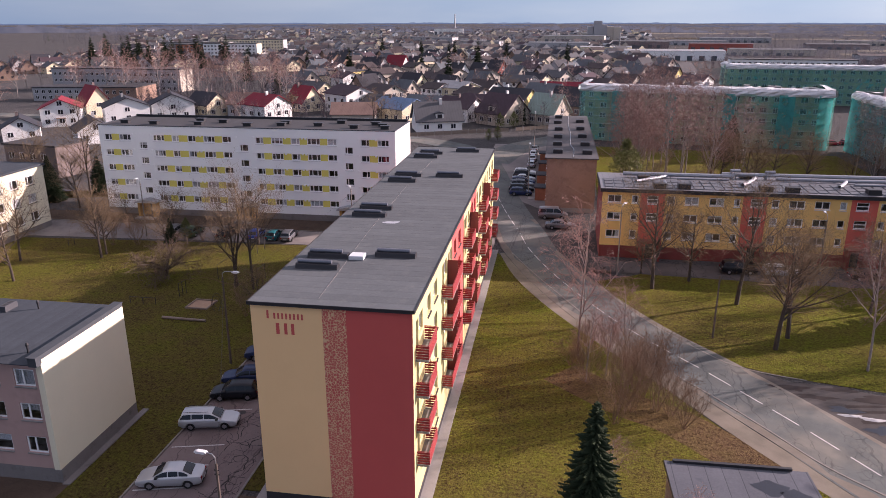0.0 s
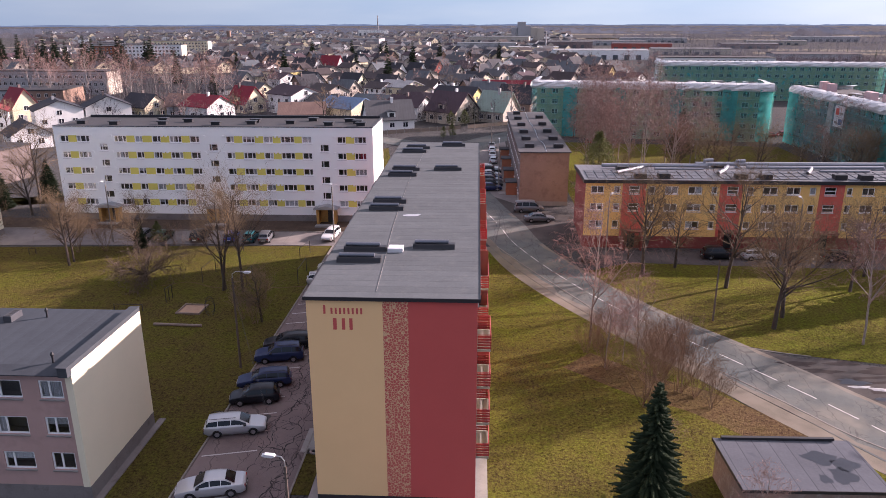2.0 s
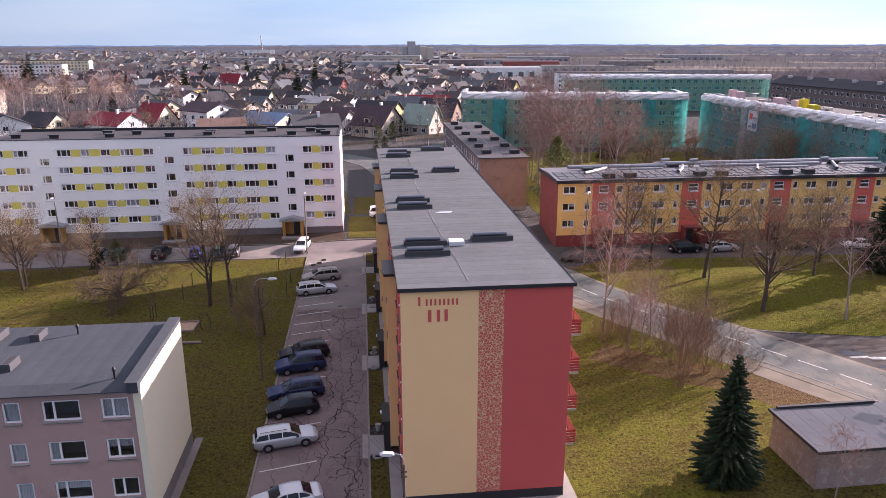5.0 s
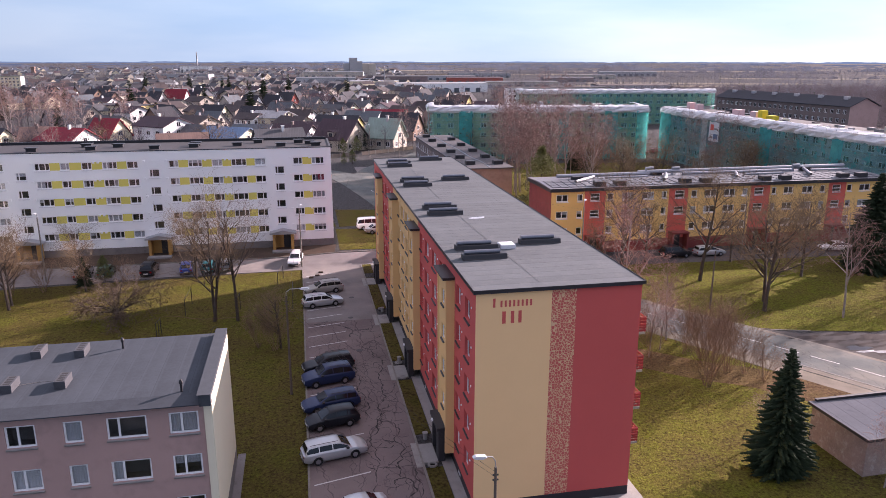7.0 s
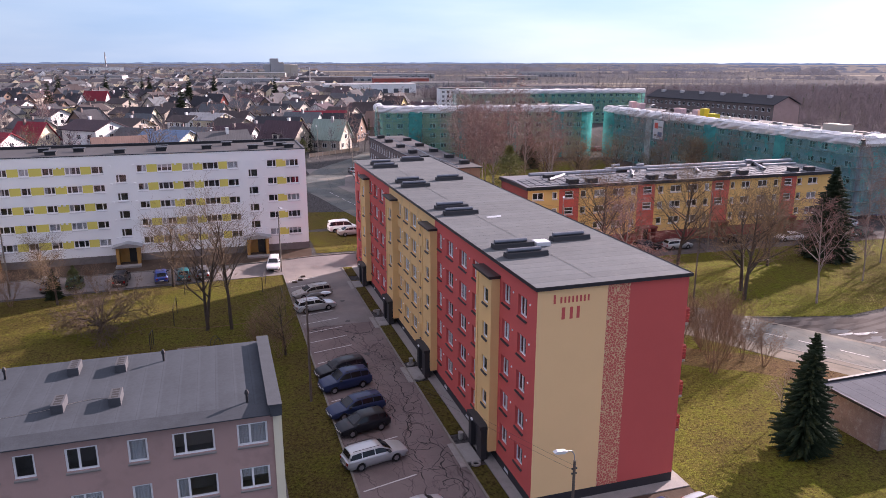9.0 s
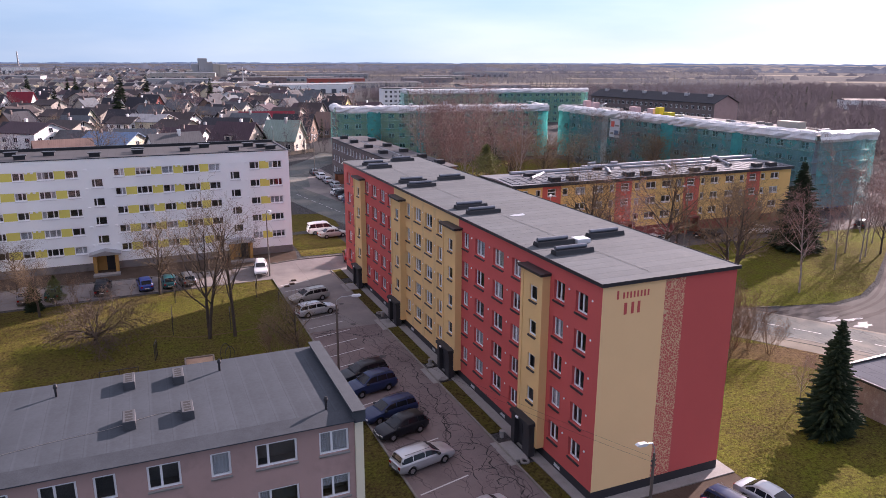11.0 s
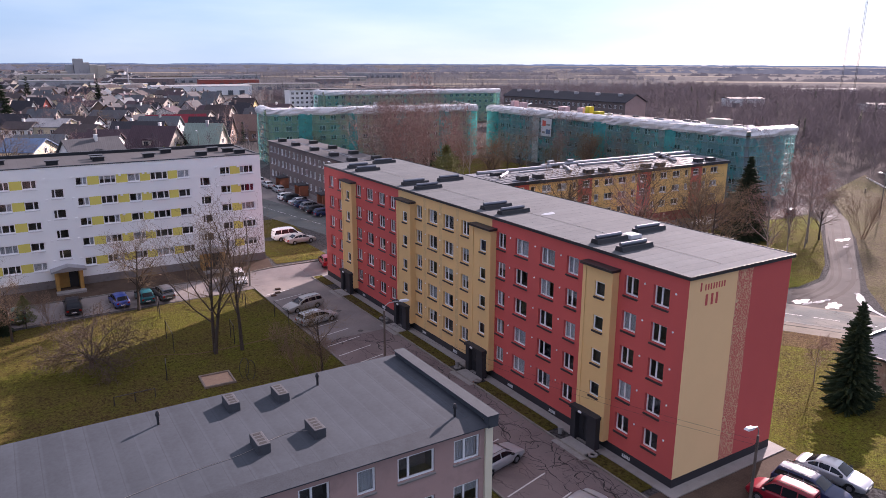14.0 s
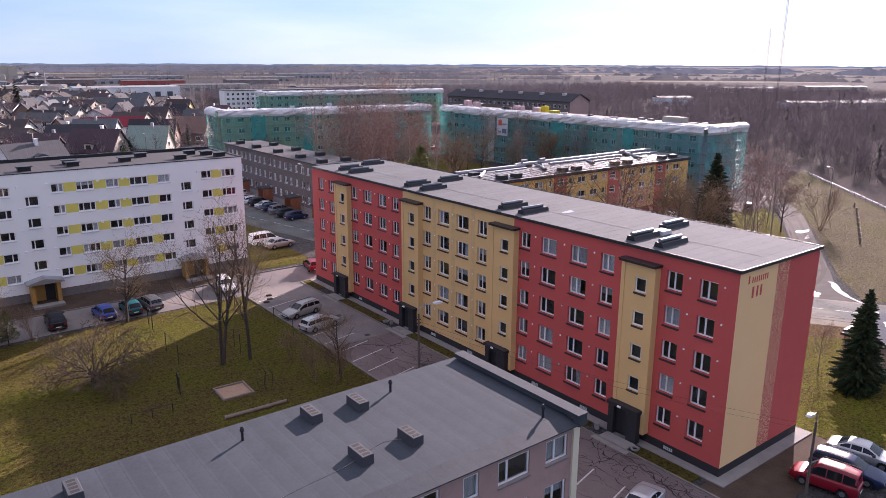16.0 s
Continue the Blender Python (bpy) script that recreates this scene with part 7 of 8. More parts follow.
LIME_KIDS, LIFT_UP, LIFT_DROOP = (20, 10, 6, 4), (0.03, 0.1, 0.08, 0.05, 0.03), (0.02, 0.04, -0.1, -0.22, -0.25)
SPREAD, NARROW = (0.95, 0.8, 0.8, 0.7), (0.75, 0.7, 0.8, 0.7)
PARK = [bare_tree("bare_tree", 20 + i, 10.5 + i, 0.26, LIME_KIDS, LIFT_UP, SPREAD, BARK, TWIG, "tall bare deciduous tree with dark bark", x, y, reach=1.3, fine=0.010) for i, (x, y) in enumerate(((23.0, 70.2), (12.8, 86.0), (21.9, 82.2)))]
YARDTREE = [bare_tree("bare_tree", 130 + i, 12.3, 0.19, (13, 8, 5, 4), (0.02, 0.13, 0.1, 0.05, 0.03), (0.8, 0.7, 0.75, 0.7), BARK, TWIG, "tall upright bare tree with a forked trunk", x, y, stems=n, reach=1.15, fine=0.008, lean=0.16) for i, (x, y, n) in enumerate(((-38.4, 79.0, 2), (-35.8, 78.4, 1)))]
BIRCH = [bare_tree("birch_tree", 40 + i, 12 + 2 * i, 0.13, (17, 8, 5, 4), LIFT_DROOP, NARROW, BARKPALE, TWIGRED, "slender bare birch with pale bark", x, y, reach=0.8, fine=0.013) for i, (x, y) in enumerate(((30.3, 66.6), (3.3, 65.8), (26, 150)))]
TWIGTAN = surface("tan_twigs", (0.19, 0.122, 0.08), var=0.2, rand=0.15)
BUSH = [bare_tree("bare_bush", 60 + i, 5.5 + i, 0.03, (8, 5, 4), (0.05, 0.08, 0.05, 0.0, 0.0), (0.42, 0.55, 0.6), TWIGTAN, TWIGTAN, "bare tan bush with many stems", x, y, 12, lean=0.6, fine=0.008) for i, (x, y) in enumerate(((8.3, 58.0), (6.0, 53.6)))]
def apple_tree(x, y):
    """A short trunk with a dome of spreading limbs."""
    th = thing("apple_tree", x, y, swell(y), 0, "old low spreading apple tree without leaves", "tree", "bare trees")
    w = Wood(77, 1.0, 0.016)
    w.stem.tube((0, 0, -0.1), (0.12, 0.05, 1.0), 0.24, 0.19, 8)
    for i in range(11):
        a, e = 0.571 * i + w.r.uniform(-0.2, 0.2), w.r.uniform(0.25, 1.25)
        w.branch((0.12, 0.05, w.r.uniform(0.7, 1.0)), (math.cos(a) * math.cos(e), math.sin(a) * math.cos(e), math.sin(e)), w.r.uniform(3.8, 4.7), 0.10, 1, (0, 12, 8, 6), (0, -0.14, 0.02, -0.06, -0.08), (0.8, 0.75, 0.8, 0.7))
    part("trunk", w.stem, BARK, th)
    part("crown", w.twig, surface("apple_twigs", (0.10, 0.07, 0.05), var=0.2), th, "bare twigs")
    return th


APPLE = apple_tree(-49.0, 81.4)
LITE = [bare_tree("bare_tree", 90 + i, h, 0.2, (14, 6, 4), LIFT_UP if i == 0 else LIFT_DROOP, SPREAD if i == 0 else NARROW, BARK if i == 0 else BARKPALE, TWIG if i == 0 else TWIGRED, lb, x, y, reach=1.2, fine=0.03) for i, (h, x, y, lb) in enumerate(((10, -52, 205, "bare street tree among the villas"), (13, -120, 290, "tall bare birch by the old blocks")))]
rr = random.Random(8)


def plant(proto, x, y, k, label=""):
    o = copy_thing(proto, pose(x, y, swell(y), 0, 0, rr.uniform(0, 360)) @ Matrix.Scale(k, 4))
    o.scale = (k, k, k * rr.uniform(0.95, 1.08))
    return tagged(o, label)


for x, y, k in ((25.0, 73.2, 0.95), (17.7, 89.4, 0.8), (-42.4, 96.0, 0.72), (36.1, 81.4, 0.75), (40.5, 87.0, 0.75), (56.7, 75.4, 0.6), (12, 91.4, 0.5), (31, 89.7, 0.5),
                (-55, 92.5, 0.55), (-61.8, 87.0, 0.75), (-67.2, 76.6, 0.7), (-72, 84, 0.7), (-58, 100.3, 0.45), (-66, 101, 0.4), (-80, 109, 0.8), (-84, 118, 0.9), (-90, 112, 0.9), (-95, 106, 0.8), (-31.0, 69.6, 0.5), (-62, 88.5, 0.6)):
    plant(rr.choice(PARK), x, y, k)
for x, y, k in ((3.9, 60.5, 0.6), (7.7, 64.3, 0.65), (5.8, 62.0, 0.5), (43.0, 72.0, 0.7), (9.3, 37.2, 0.42), (5.2, 44.4, 0.38)):
    plant(BIRCH[0], x, y, k)
for i in range(20):      # the birches behind the brick house
    plant(rr.choice(BIRCH), rr.uniform(11, 30), rr.uniform(132, 172), rr.uniform(0.95, 1.38))
for x, y, k in ((50.0, 73.6, 0.8), (52.6, 78.0, 0.85), (53.2, 75.2, 0.8), (57.0, 84.6, 0.9), (61.5, 80.4, 0.8), (66.0, 86.0, 0.8), (33, 158, 1.0), (36, 150, 1.1), (41, 163, 0.9), (62, 158, 0.9), (66, 150, 1.0), (58, 140, 0.8), (69.5, 132, 0.9)):
    plant(rr.choice(BIRCH), x, y, k)
for x, y, k in ((30, 142, 0.75), (35, 137, 0.8), (42, 145, 0.7), (38, 141, 0.75), (33, 147, 0.8), (64, 137, 0.75), (60, 133, 0.7), (68, 142, 0.8), (47, 142, 0.7), (26, 128, 0.5), (50, 150, 0.65), (54, 139, 0.6), (17, 126, 0.55), (61, 145, 0.6)):
    plant(rr.choice(PARK), x, y, k)
for x, y, k in ((4.0, 60.3, 0.6), (9.6, 56.2, 0.9), (7.4, 55.6, 0.9), (7.6, 60.6, 0.7), (2.6, 63.6, 0.5), (11.5, 53.6, 0.6), (8.9, 59.4, 0.7), (3.7, 64.6, 0.55), (6.3, 67.3, 0.5), (10.8, 55.4, 0.75), (-32.6, 76.2, 0.45), (-31.6, 69.2, 0.6), (-33.2, 70.2, 0.5), (63.3, 72.0, 1.0), (48.0, 88.2, 0.8), (-60, 93.4, 0.75), (-63.5, 92.5, 0.8), (-51.5, 96.6, 0.45)):
    plant(rr.choice(BUSH), x, y, k)
for i in range(40):      # street trees among the villas
    x, y = rr.uniform(-190, 60), rr.uniform(190, 420)
    if not any(math.hypot(x - a, y - b) < 7 for a, b in taken):
        plant(rr.choice(LITE), x, y, rr.uniform(0.5, 0.95))
for i in range(40):      # tall birches by the old blocks
    x = rr.uniform(-250, -105)
    plant(LITE[1], x, rr.uniform(262, 312), rr.uniform(0.8, 1.35))


def conifer(name, seed, h, rad, tiers, mat_needle, label, x, y, step=0.16, leaf=1.0):
    th = thing(name, x, y, swell(y), 0, label, "tree", "conifers")
    r, bm, tk = random.Random(seed), Mesh(), Mesh()
    tk.tube((0, 0, -0.1), (0, 0, h * 0.97), 0.16, 0.02, 6)
    for i in range(tiers):
        t = i / tiers
        z = h * (0.05 + 0.94 * t)
        ln = rad * min(1.0, 0.8 + 1.3 * t) * (1 - t) ** 0.8 * r.uniform(0.78, 1.12) + 0.12
        n = max(5, int(13 * (1 - t) + 4))
        for k in range(n):
            a = 6.283 * (k + r.random() * 0.7) / n + i
            L = ln * r.uniform(0.62, 1.1)
            z = h * (0.05 + 0.94 * (i + r.random()) / tiers)
            dirv = Vector((math.cos(a), math.sin(a), 0))
            up = 0.35 * t - 0.15
            steps = max(3, int(L / step))
            side = Vector((-dirv.y, dirv.x, 0))
            at = lambda s: dirv * (L * s) + Vector((0, 0, z + up * L * s - 0.25 * L * s * s + 0.12 * L * s ** 3))
            rim = [at(s) + side * (q * (0.05 + 0.085 * L) * wq * r.uniform(0.5, 1.3)) - Vector((0, 0, 0.10 + r.uniform(0.03, 0.16) * L * wq)) for q in (-1, 1) for s, wq in ((0.15, 0.55), (0.45, 1.0), (0.72, 0.75))]
            mid = [at(0.0), at(0.45), at(0.72), at(1.0)]
            n0 = len(bm.v)
            bm.v += [tuple(v) for v in mid + rim]
            new_f = []
            for o in (4, 7):
                new_f += [(n0, n0 + o, n0 + 1), (n0 + o, n0 + o + 1, n0 + 1), (n0 + 1, n0 + o + 1, n0 + 2), (n0 + o + 1, n0 + o + 2, n0 + 2), (n0 + 2, n0 + o + 2, n0 + 3)]
            bm.f += new_f
            bm.m += [0] * len(new_f)
            for j in range(steps):
                s = (j + 0.6) / steps
                c = dirv * (L * s) + Vector((0, 0, z + up * L * s - 0.25 * L * s * s + 0.12 * L * s ** 3))
                wdt = 0.30 * leaf * (1.15 - s) * (0.5 + 0.7 * (1 - t)) + 0.07 * leaf
                for q in (-1, 1):
                    sd = Vector((-dirv.y, dirv.x, 0)) * q
                    tip = c + (dirv * 0.55 + sd * 0.9) * wdt + Vector((0, 0, r.uniform(-0.12, 0.03)))
                    n0 = len(bm.v)
                    bm.v += [tuple(c - dirv * 0.07 + Vector((0, 0, 0.05))), tuple(c + dirv * 0.10 + Vector((0, 0, 0.03))), tuple(c + dirv * 0.02 - Vector((0, 0, 0.07))), tuple(tip)]
                    bm.f += [(n0, n0 + 1, n0 + 3), (n0 + 1, n0 + 2, n0 + 3), (n0 + 2, n0, n0 + 3)]
                    bm.m += [0, 0, 0]
    part("trunk", tk, BARK, th)
    part("crown", bm, mat_needle, th, "drooping needle branches")
    return th


SPRUCE = conifer("spruce", 4, 9.3, 2.4, 60, NEEDLE, "dense dark green spruce on the lawn", 3.4, 40.3, 0.085, 0.85)
FIR = conifer("spruce", 9, 13.4, 4.6, 70, NEEDLE, "tall dark spruce before the yellow house", 47.3, 82.5, 0.15, 2.0)
FARFIR = conifer("spruce", 19, 12.0, 3.0, 18, NEEDLE, "dark spruce among the villas", -118, 300, 0.4, 2.6)


def pine(x, y, h, seed, label):
    """A short trunk, limbs and rounded tufts of long needles."""
    th = thing("pine_tree", x, y, swell(y), 0, label, "tree", "conifers")
    r, tk, bm = random.Random(seed), Mesh(), Mesh()
    tk.tube((0, 0, -0.1), (0.1, 0, h * 0.93), 0.24, 0.04, 7)
    for i in range(190):
        t = 0.1 + 0.9 * r.random() ** 0.8
        a = r.uniform(0, 6.2832)
        reach = h * 0.30 * (math.sin(math.pi * min(1.0, 0.25 + 0.78 * t)) ** 0.7) * r.uniform(0.35, 1.05)
        c = Vector((reach * math.cos(a), reach * math.sin(a), h * t * 0.97 + 0.12 * reach))
        if i % 3 == 0:
            tk.tube((0.05, 0, max(0.3, c.z - 0.4 * reach)), tuple(c), 0.05, 0.015, 4)
        size = r.uniform(0.55, 1.0)
        for k in range(44):
            d = Vector((r.uniform(-1, 1), r.uniform(-1, 1), r.uniform(-0.55, 1))).normalized()
            q = c + d * size * r.uniform(0.15, 0.7)
            s = d.orthogonal().normalized()
            s.rotate(Matrix.Rotation(r.uniform(0, 6.2832), 3, d))
            bm.face([q - s * 0.055, q + s * 0.055, q + d * r.uniform(0.28, 0.5)])
    part("trunk", tk, BARK, th)
    part("crown", bm, PINENEEDLE, th, "rounded tufts of green needles")
    return th


PINE = pine(11.4, 116.0, 12.8, 12, "broad olive-green pine beside the brick house")
for x, y, k in ((-88, 113, 0.6), (-55.8, 95.2, 0.27), (40, 172, 0.8), (-84, 121, 0.5)):
    plant(FIR, x, y, k)
for x, y, k in ((-53.6, 96.0, 0.27), (-16, 214, 0.35), (-12, 215, 0.4), (-14.9, 192, 0.3), (-17.2, 190.5, 0.24)):
    plant(PINE, x, y, k)
for i in range(20):
    x, y = rr.uniform(-260, 20), rr.uniform(330, 640)
    plant(FARFIR, x, y, rr.uniform(0.8, 1.5))
for x0, y0, n in ((-300, 480, 12), (-235, 460, 12)):
    for i in range(n):
        plant(FARFIR, x0 + rr.uniform(-22, 22), y0 + rr.uniform(-8, 8), rr.uniform(1.2, 1.8))


def bare_woods(name, count, place, seed, hmin, hmax, mats, label, twigs=52):
    """Many far bare trees, each a thin trunk with a haze of twigs."""
    r = np.random.RandomState(seed)
    V, F, M, base = [], [], [], 0
    for i in range(count):
        x, y = place(r)
        h = r.uniform(hmin, hmax)
        dark = r.rand() < 0.012 and len(mats) > 2
        z0 = swell(y) - 0.1
        trunk = np.array([(x - 0.06, y, z0), (x + 0.06, y, z0), (x, y + 0.08, z0), (x, y, z0 + h)])
        V.append(trunk)
        F += [(base, base + 1, base + 3), (base + 1, base + 2, base + 3), (base + 2, base, base + 3)]
        M += [0, 0, 0]
        base += 4
        if dark:
            t = r.rand(twigs * 2) ** 0.7
            a = r.uniform(0, 6.283, twigs * 2)
            c = np.stack([x + 0 * t, y + 0 * t, z0 + h * (0.1 + 0.9 * t)], 1)
            L = (1 - t) * h * 0.22 + 0.3
            d = np.stack([np.cos(a) * L, np.sin(a) * L, -0.25 * L], 1)
            wd = 0.32
            mi = 2
        else:
            t = r.rand(twigs)
            a, L = r.uniform(0, 6.283, twigs), h * r.uniform(0.14, 0.34, twigs)
            el = r.uniform(-0.15, 1.1, twigs)
            off = h * 0.17 * r.rand(twigs)
            c = np.stack([x + np.cos(a) * off, y + np.sin(a) * off, z0 + h * (0.25 + 0.6 * t)], 1)
            d = np.stack([np.cos(a) * np.cos(el) * L, np.sin(a) * np.cos(el) * L, np.sin(el) * L], 1)
            wd = 0.055
            mi = 1
        s = np.stack([-np.sin(a), np.cos(a), 0 * a], 1) * wd
        quad = np.stack([c - s, c + s, c + d], 1).reshape(-1, 3)
        V.append(quad)
        F += [(q, q + 1, q + 2) for q in range(base, base + len(quad), 3)]
        M += [mi] * len(t)
        base += len(quad)
    me = bpy.data.meshes.new(name)
    me.from_pydata(np.concatenate(V).tolist(), [], F)
    for m in mats:
        me.materials.append(m)
    me.polygons.foreach_set("material_index", M)
    return tagged(new(name, me), label, "woods", "", "stuff")


def east_woods(r):
    while True:
        x, y = r.uniform(95, 560), r.uniform(20, 520)
        lane = abs((x - 92) * 0.35 - (y - 62) * 0.94)
        if x > 100 + 0.25 * y * (y < 200) and not (x < 165 and 185 < y < 300) and lane > 10 and not (290 < x < 380 and 280 < y < 320):
            return x, y


def town_trees(r):
    y = 215 + 1000 * r.rand() ** 1.35
    return r.uniform(-0.66, 0.13) * y + 10, y


def far_town_trees(r):
    while True:
        y = 800 + 1800 * r.rand()
        x = r.uniform(-0.75, 0.75) * y
        if noise.noise((x * 0.004, y * 0.010, 5)) > 0.0:
            return x, y


def north_woods(r):
    while True:
        y = 330 + 1100 * r.rand()
        x = r.uniform(0.14, 0.95) * y + 40
        if noise.noise((x * 0.006, y * 0.012, 2)) > -0.05:
            return x, y


# grey-purple and blue casts in bark and twig colours stand in for haze
WOODBARK = surface("woods_bark", (0.085, 0.076, 0.08), var=0.2)
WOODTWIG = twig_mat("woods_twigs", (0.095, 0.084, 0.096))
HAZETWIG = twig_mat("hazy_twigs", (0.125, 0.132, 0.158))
bare_woods("woods_east", 11500, east_woods, 1, 4.5, 10, [WOODBARK, WOODTWIG, NEEDLE], "dense bare brown woodland beyond the last block", 88)
bare_woods("town_trees", 4200, town_trees, 2, 4, 9, [WOODBARK, WOODTWIG, NEEDLE], "bare garden and street trees of the town")
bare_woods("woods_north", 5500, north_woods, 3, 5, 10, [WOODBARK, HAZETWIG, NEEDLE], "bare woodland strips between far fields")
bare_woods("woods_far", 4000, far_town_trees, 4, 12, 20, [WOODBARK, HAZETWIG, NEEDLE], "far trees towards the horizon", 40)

# ---- parked cars ----
TYRE, RIMM = Mesh(), Mesh()
for i in range(16):
    a0, a1 = 6.2832 * i / 16, 6.2832 * (i + 1) / 16
    ring = [(0.19, -0.10), (0.30, -0.11), (0.32, -0.07), (0.32, 0.07), (0.30, 0.11), (0.19, 0.10)]
    for (ra, ya), (rb, yb) in zip(ring, ring[1:]):
        TYRE.face([(ra * math.cos(a0), ya, ra * math.sin(a0)), (rb * math.cos(a0), yb, rb * math.sin(a0)), (rb * math.cos(a1), yb, rb * math.sin(a1)), (ra * math.cos(a1), ya, ra * math.sin(a1))])
    for y, s in ((-0.09, 1), (0.09, -1)):
        k = 0.03 if i % 3 else 0.0
        RIMM.face([(0, y + s * 0.02, 0), (0.20 * math.cos(a0), y + s * k, 0.20 * math.sin(a0)), (0.20 * math.cos(a1), y + s * k, 0.20 * math.sin(a1))][::s])
TYRE, RIMM = TYRE.mesh("tyre", RUBBER), RIMM.mesh("rim", RIM)

# side outlines: (x, z) of the lower body's upper line, and of the cabin
CAR_KINDS = {
    "wagon": (4.65, 1.76, [(-2.3, 0.92), (-1.0, 0.96), (0.75, 0.95), (1.5, 0.86), (2.2, 0.72)], [(-2.22, 0.93), (-2.0, 1.40), (-1.2, 1.48), (0.0, 1.46), (0.35, 1.38), (1.12, 0.94)]),
    "hatch": (4.1, 1.72, [(-2.02, 0.92), (-1.0, 0.95), (0.7, 0.94), (1.35, 0.86), (1.95, 0.72)], [(-1.98, 0.93), (-1.6, 1.40), (-0.9, 1.48), (0.0, 1.47), (0.3, 1.40), (1.05, 0.93)]),
    "sedan": (4.6, 1.76, [(-2.25, 0.90), (-1.5, 0.96), (0.75, 0.93), (1.5, 0.84), (2.2, 0.70)], [(-1.65, 0.95), (-1.0, 1.34), (-0.6, 1.42), (0.1, 1.42), (0.35, 1.36), (1.1, 0.92)]),
    "suv": (4.5, 1.84, [(-2.2, 1.02), (-1.0, 1.06), (0.8, 1.06), (1.45, 1.0), (2.12, 0.86)], [(-2.14, 1.03), (-1.9, 1.56), (-1.1, 1.68), (0.0, 1.67), (0.35, 1.6), (1.05, 1.05)]),
    "van": (4.7, 1.86, [(-2.32, 1.05), (-1.0, 1.06), (1.0, 1.05), (1.75, 0.98), (2.3, 0.78)], [(-2.3, 1.06), (-2.22, 1.82), (-1.2, 1.93), (0.4, 1.92), (0.85, 1.82), (1.6, 1.02)]),
    "combi": (4.2, 1.74, [(-2.06, 1.0), (-1.0, 1.02), (0.9, 1.0), (1.5, 0.92), (2.05, 0.74)], [(-2.04, 1.01), (-1.96, 1.72), (-1.0, 1.82), (0.2, 1.80), (0.5, 1.72), (1.2, 0.99)]),
}
CAR_MESHES = {}


def along(line, x):
    """Height of a side outline at x."""
    if x <= line[0][0]:
        return line[0][1]
    for (xa, za), (xb, zb) in zip(line, line[1:]):
        if x <= xb:
            k = (x - xa) / max(xb - xa, 1e-6)
            return za + (zb - za) * k
    return line[-1][1]


def car_meshes(kind):
    if kind in CAR_MESHES:
        return CAR_MESHES[kind]
    length, wid, deck, cabin = CAR_KINDS[kind]
    h, wb, wr, half = wid / 2, length * 0.29, 0.37, length / 2
    tall = max(z for x, z in cabin) - deck[1][1]
    front, back = cabin[-1][0], cabin[0][0]

    def section(x):
        """One side of the cross-section, from the sill up to the middle of the roof."""
        e = max(0.0, (abs(x) / half - 0.62) / 0.38)
        w = h * (1 - 0.17 * e ** 2.4)
        b = along(deck, x) - (0.10 * max(0.0, e - 0.8) / 0.2)
        r = max(0.0, along(cabin, x) - along(deck, x)) if back < x < front else 0.0
        k = min(1.0, r / tall)
        low = 0.24 + 0.12 * max(0.0, e - 0.75) / 0.25
        for c in (-wb, wb):
            if abs(x - c) < wr:
                low = max(low, 0.32 + math.sqrt(wr * wr - (x - c) ** 2))
        y6 = (0.86 - 0.12 * k) * w
        return [(0.86 * w, low), (0.965 * w, max(0.40, low + 0.01)), (w, max(0.58, low + 0.02)), (0.985 * w, max(b - 0.08, low + 0.03)), (0.95 * w, b),
                (0.915 * w, b + min(r, 0.02)), (y6, b + 0.012 + 0.86 * r), (y6 - 0.10 * w, b + 0.02 + 0.965 * r), (0.34 * w, b + 0.032 + r), (0.0, b + 0.038 + r)]

    xs = sorted(set([round(-half + length * i / 36, 4) for i in range(37)] + [round(x, 4) for x, z in cabin] + [round(c + wr * math.cos(a * 0.3927), 4) for c in (-wb, wb) for a in range(9)]))
    body = Mesh()
    rings = []
    for x in xs:
        s = section(x)
        rings.append([(x, -y, z) for y, z in s] + [(x, y, z) for y, z in s[-2::-1]])
    for a, b in zip(rings, rings[1:]):
        for i in range(len(a)):
            j = (i + 1) % len(a)
            body.face([a[i], a[j], b[j], b[i]])
    body.face(rings[0][::-1])
    body.face(rings[-1])
    parts = [("body", body, "paint", "")]
    bot, top = deck[1][1], max(z for x, z in cabin)
    for nm, xa, xb, o in (("windscreen", front - 0.06, cabin[-2][0] + 0.04, 1), ("rear_window", back + 0.05, cabin[1][0] - 0.02, -1)):
        q, grid = Mesh(), []
        for i in range(6):
            x = xa + (xb - xa) * i / 5
            s = section(x)
            grid.append([(x + 0.012 * o, y * 0.985, z + 0.012) for y, z in ((-s[7][0], s[7][1]), (-s[8][0], s[8][1]), (s[9][0], s[9][1]), (s[8][0], s[8][1]), (s[7][0], s[7][1]))])
        for a, b in zip(grid, grid[1:]):
            for i in range(4):
                q.face([a[i], a[i + 1], b[i + 1], b[i]])
        parts.append((nm, q, CARGLASS, "dark glass"))
    lo, hi = back + (cabin[1][0] - back) * 0.35, front - (front - cabin[-2][0]) * 0.30
    cuts = [lo, lo + (hi - lo) * 0.30, lo + (hi - lo) * 0.62, hi]
    for sd in (-1, 1):
        for a, b in zip(cuts, cuts[1:]):
            q, cols = Mesh(), []
            for i in range(5):
                x = a + 0.03 + (b - a - 0.06) * i / 4
                s = section(x)
                (ya, za), (yb, zb) = s[5], s[6]
                cols.append([(x, sd * (ya + (yb - ya) * v + 0.008), za + (zb - za) * v + 0.004) for v in (0.10, 0.93)])
            for c, d in zip(cols, cols[1:]):
                q.face([c[0], d[0], d[1], c[1]][::-sd])
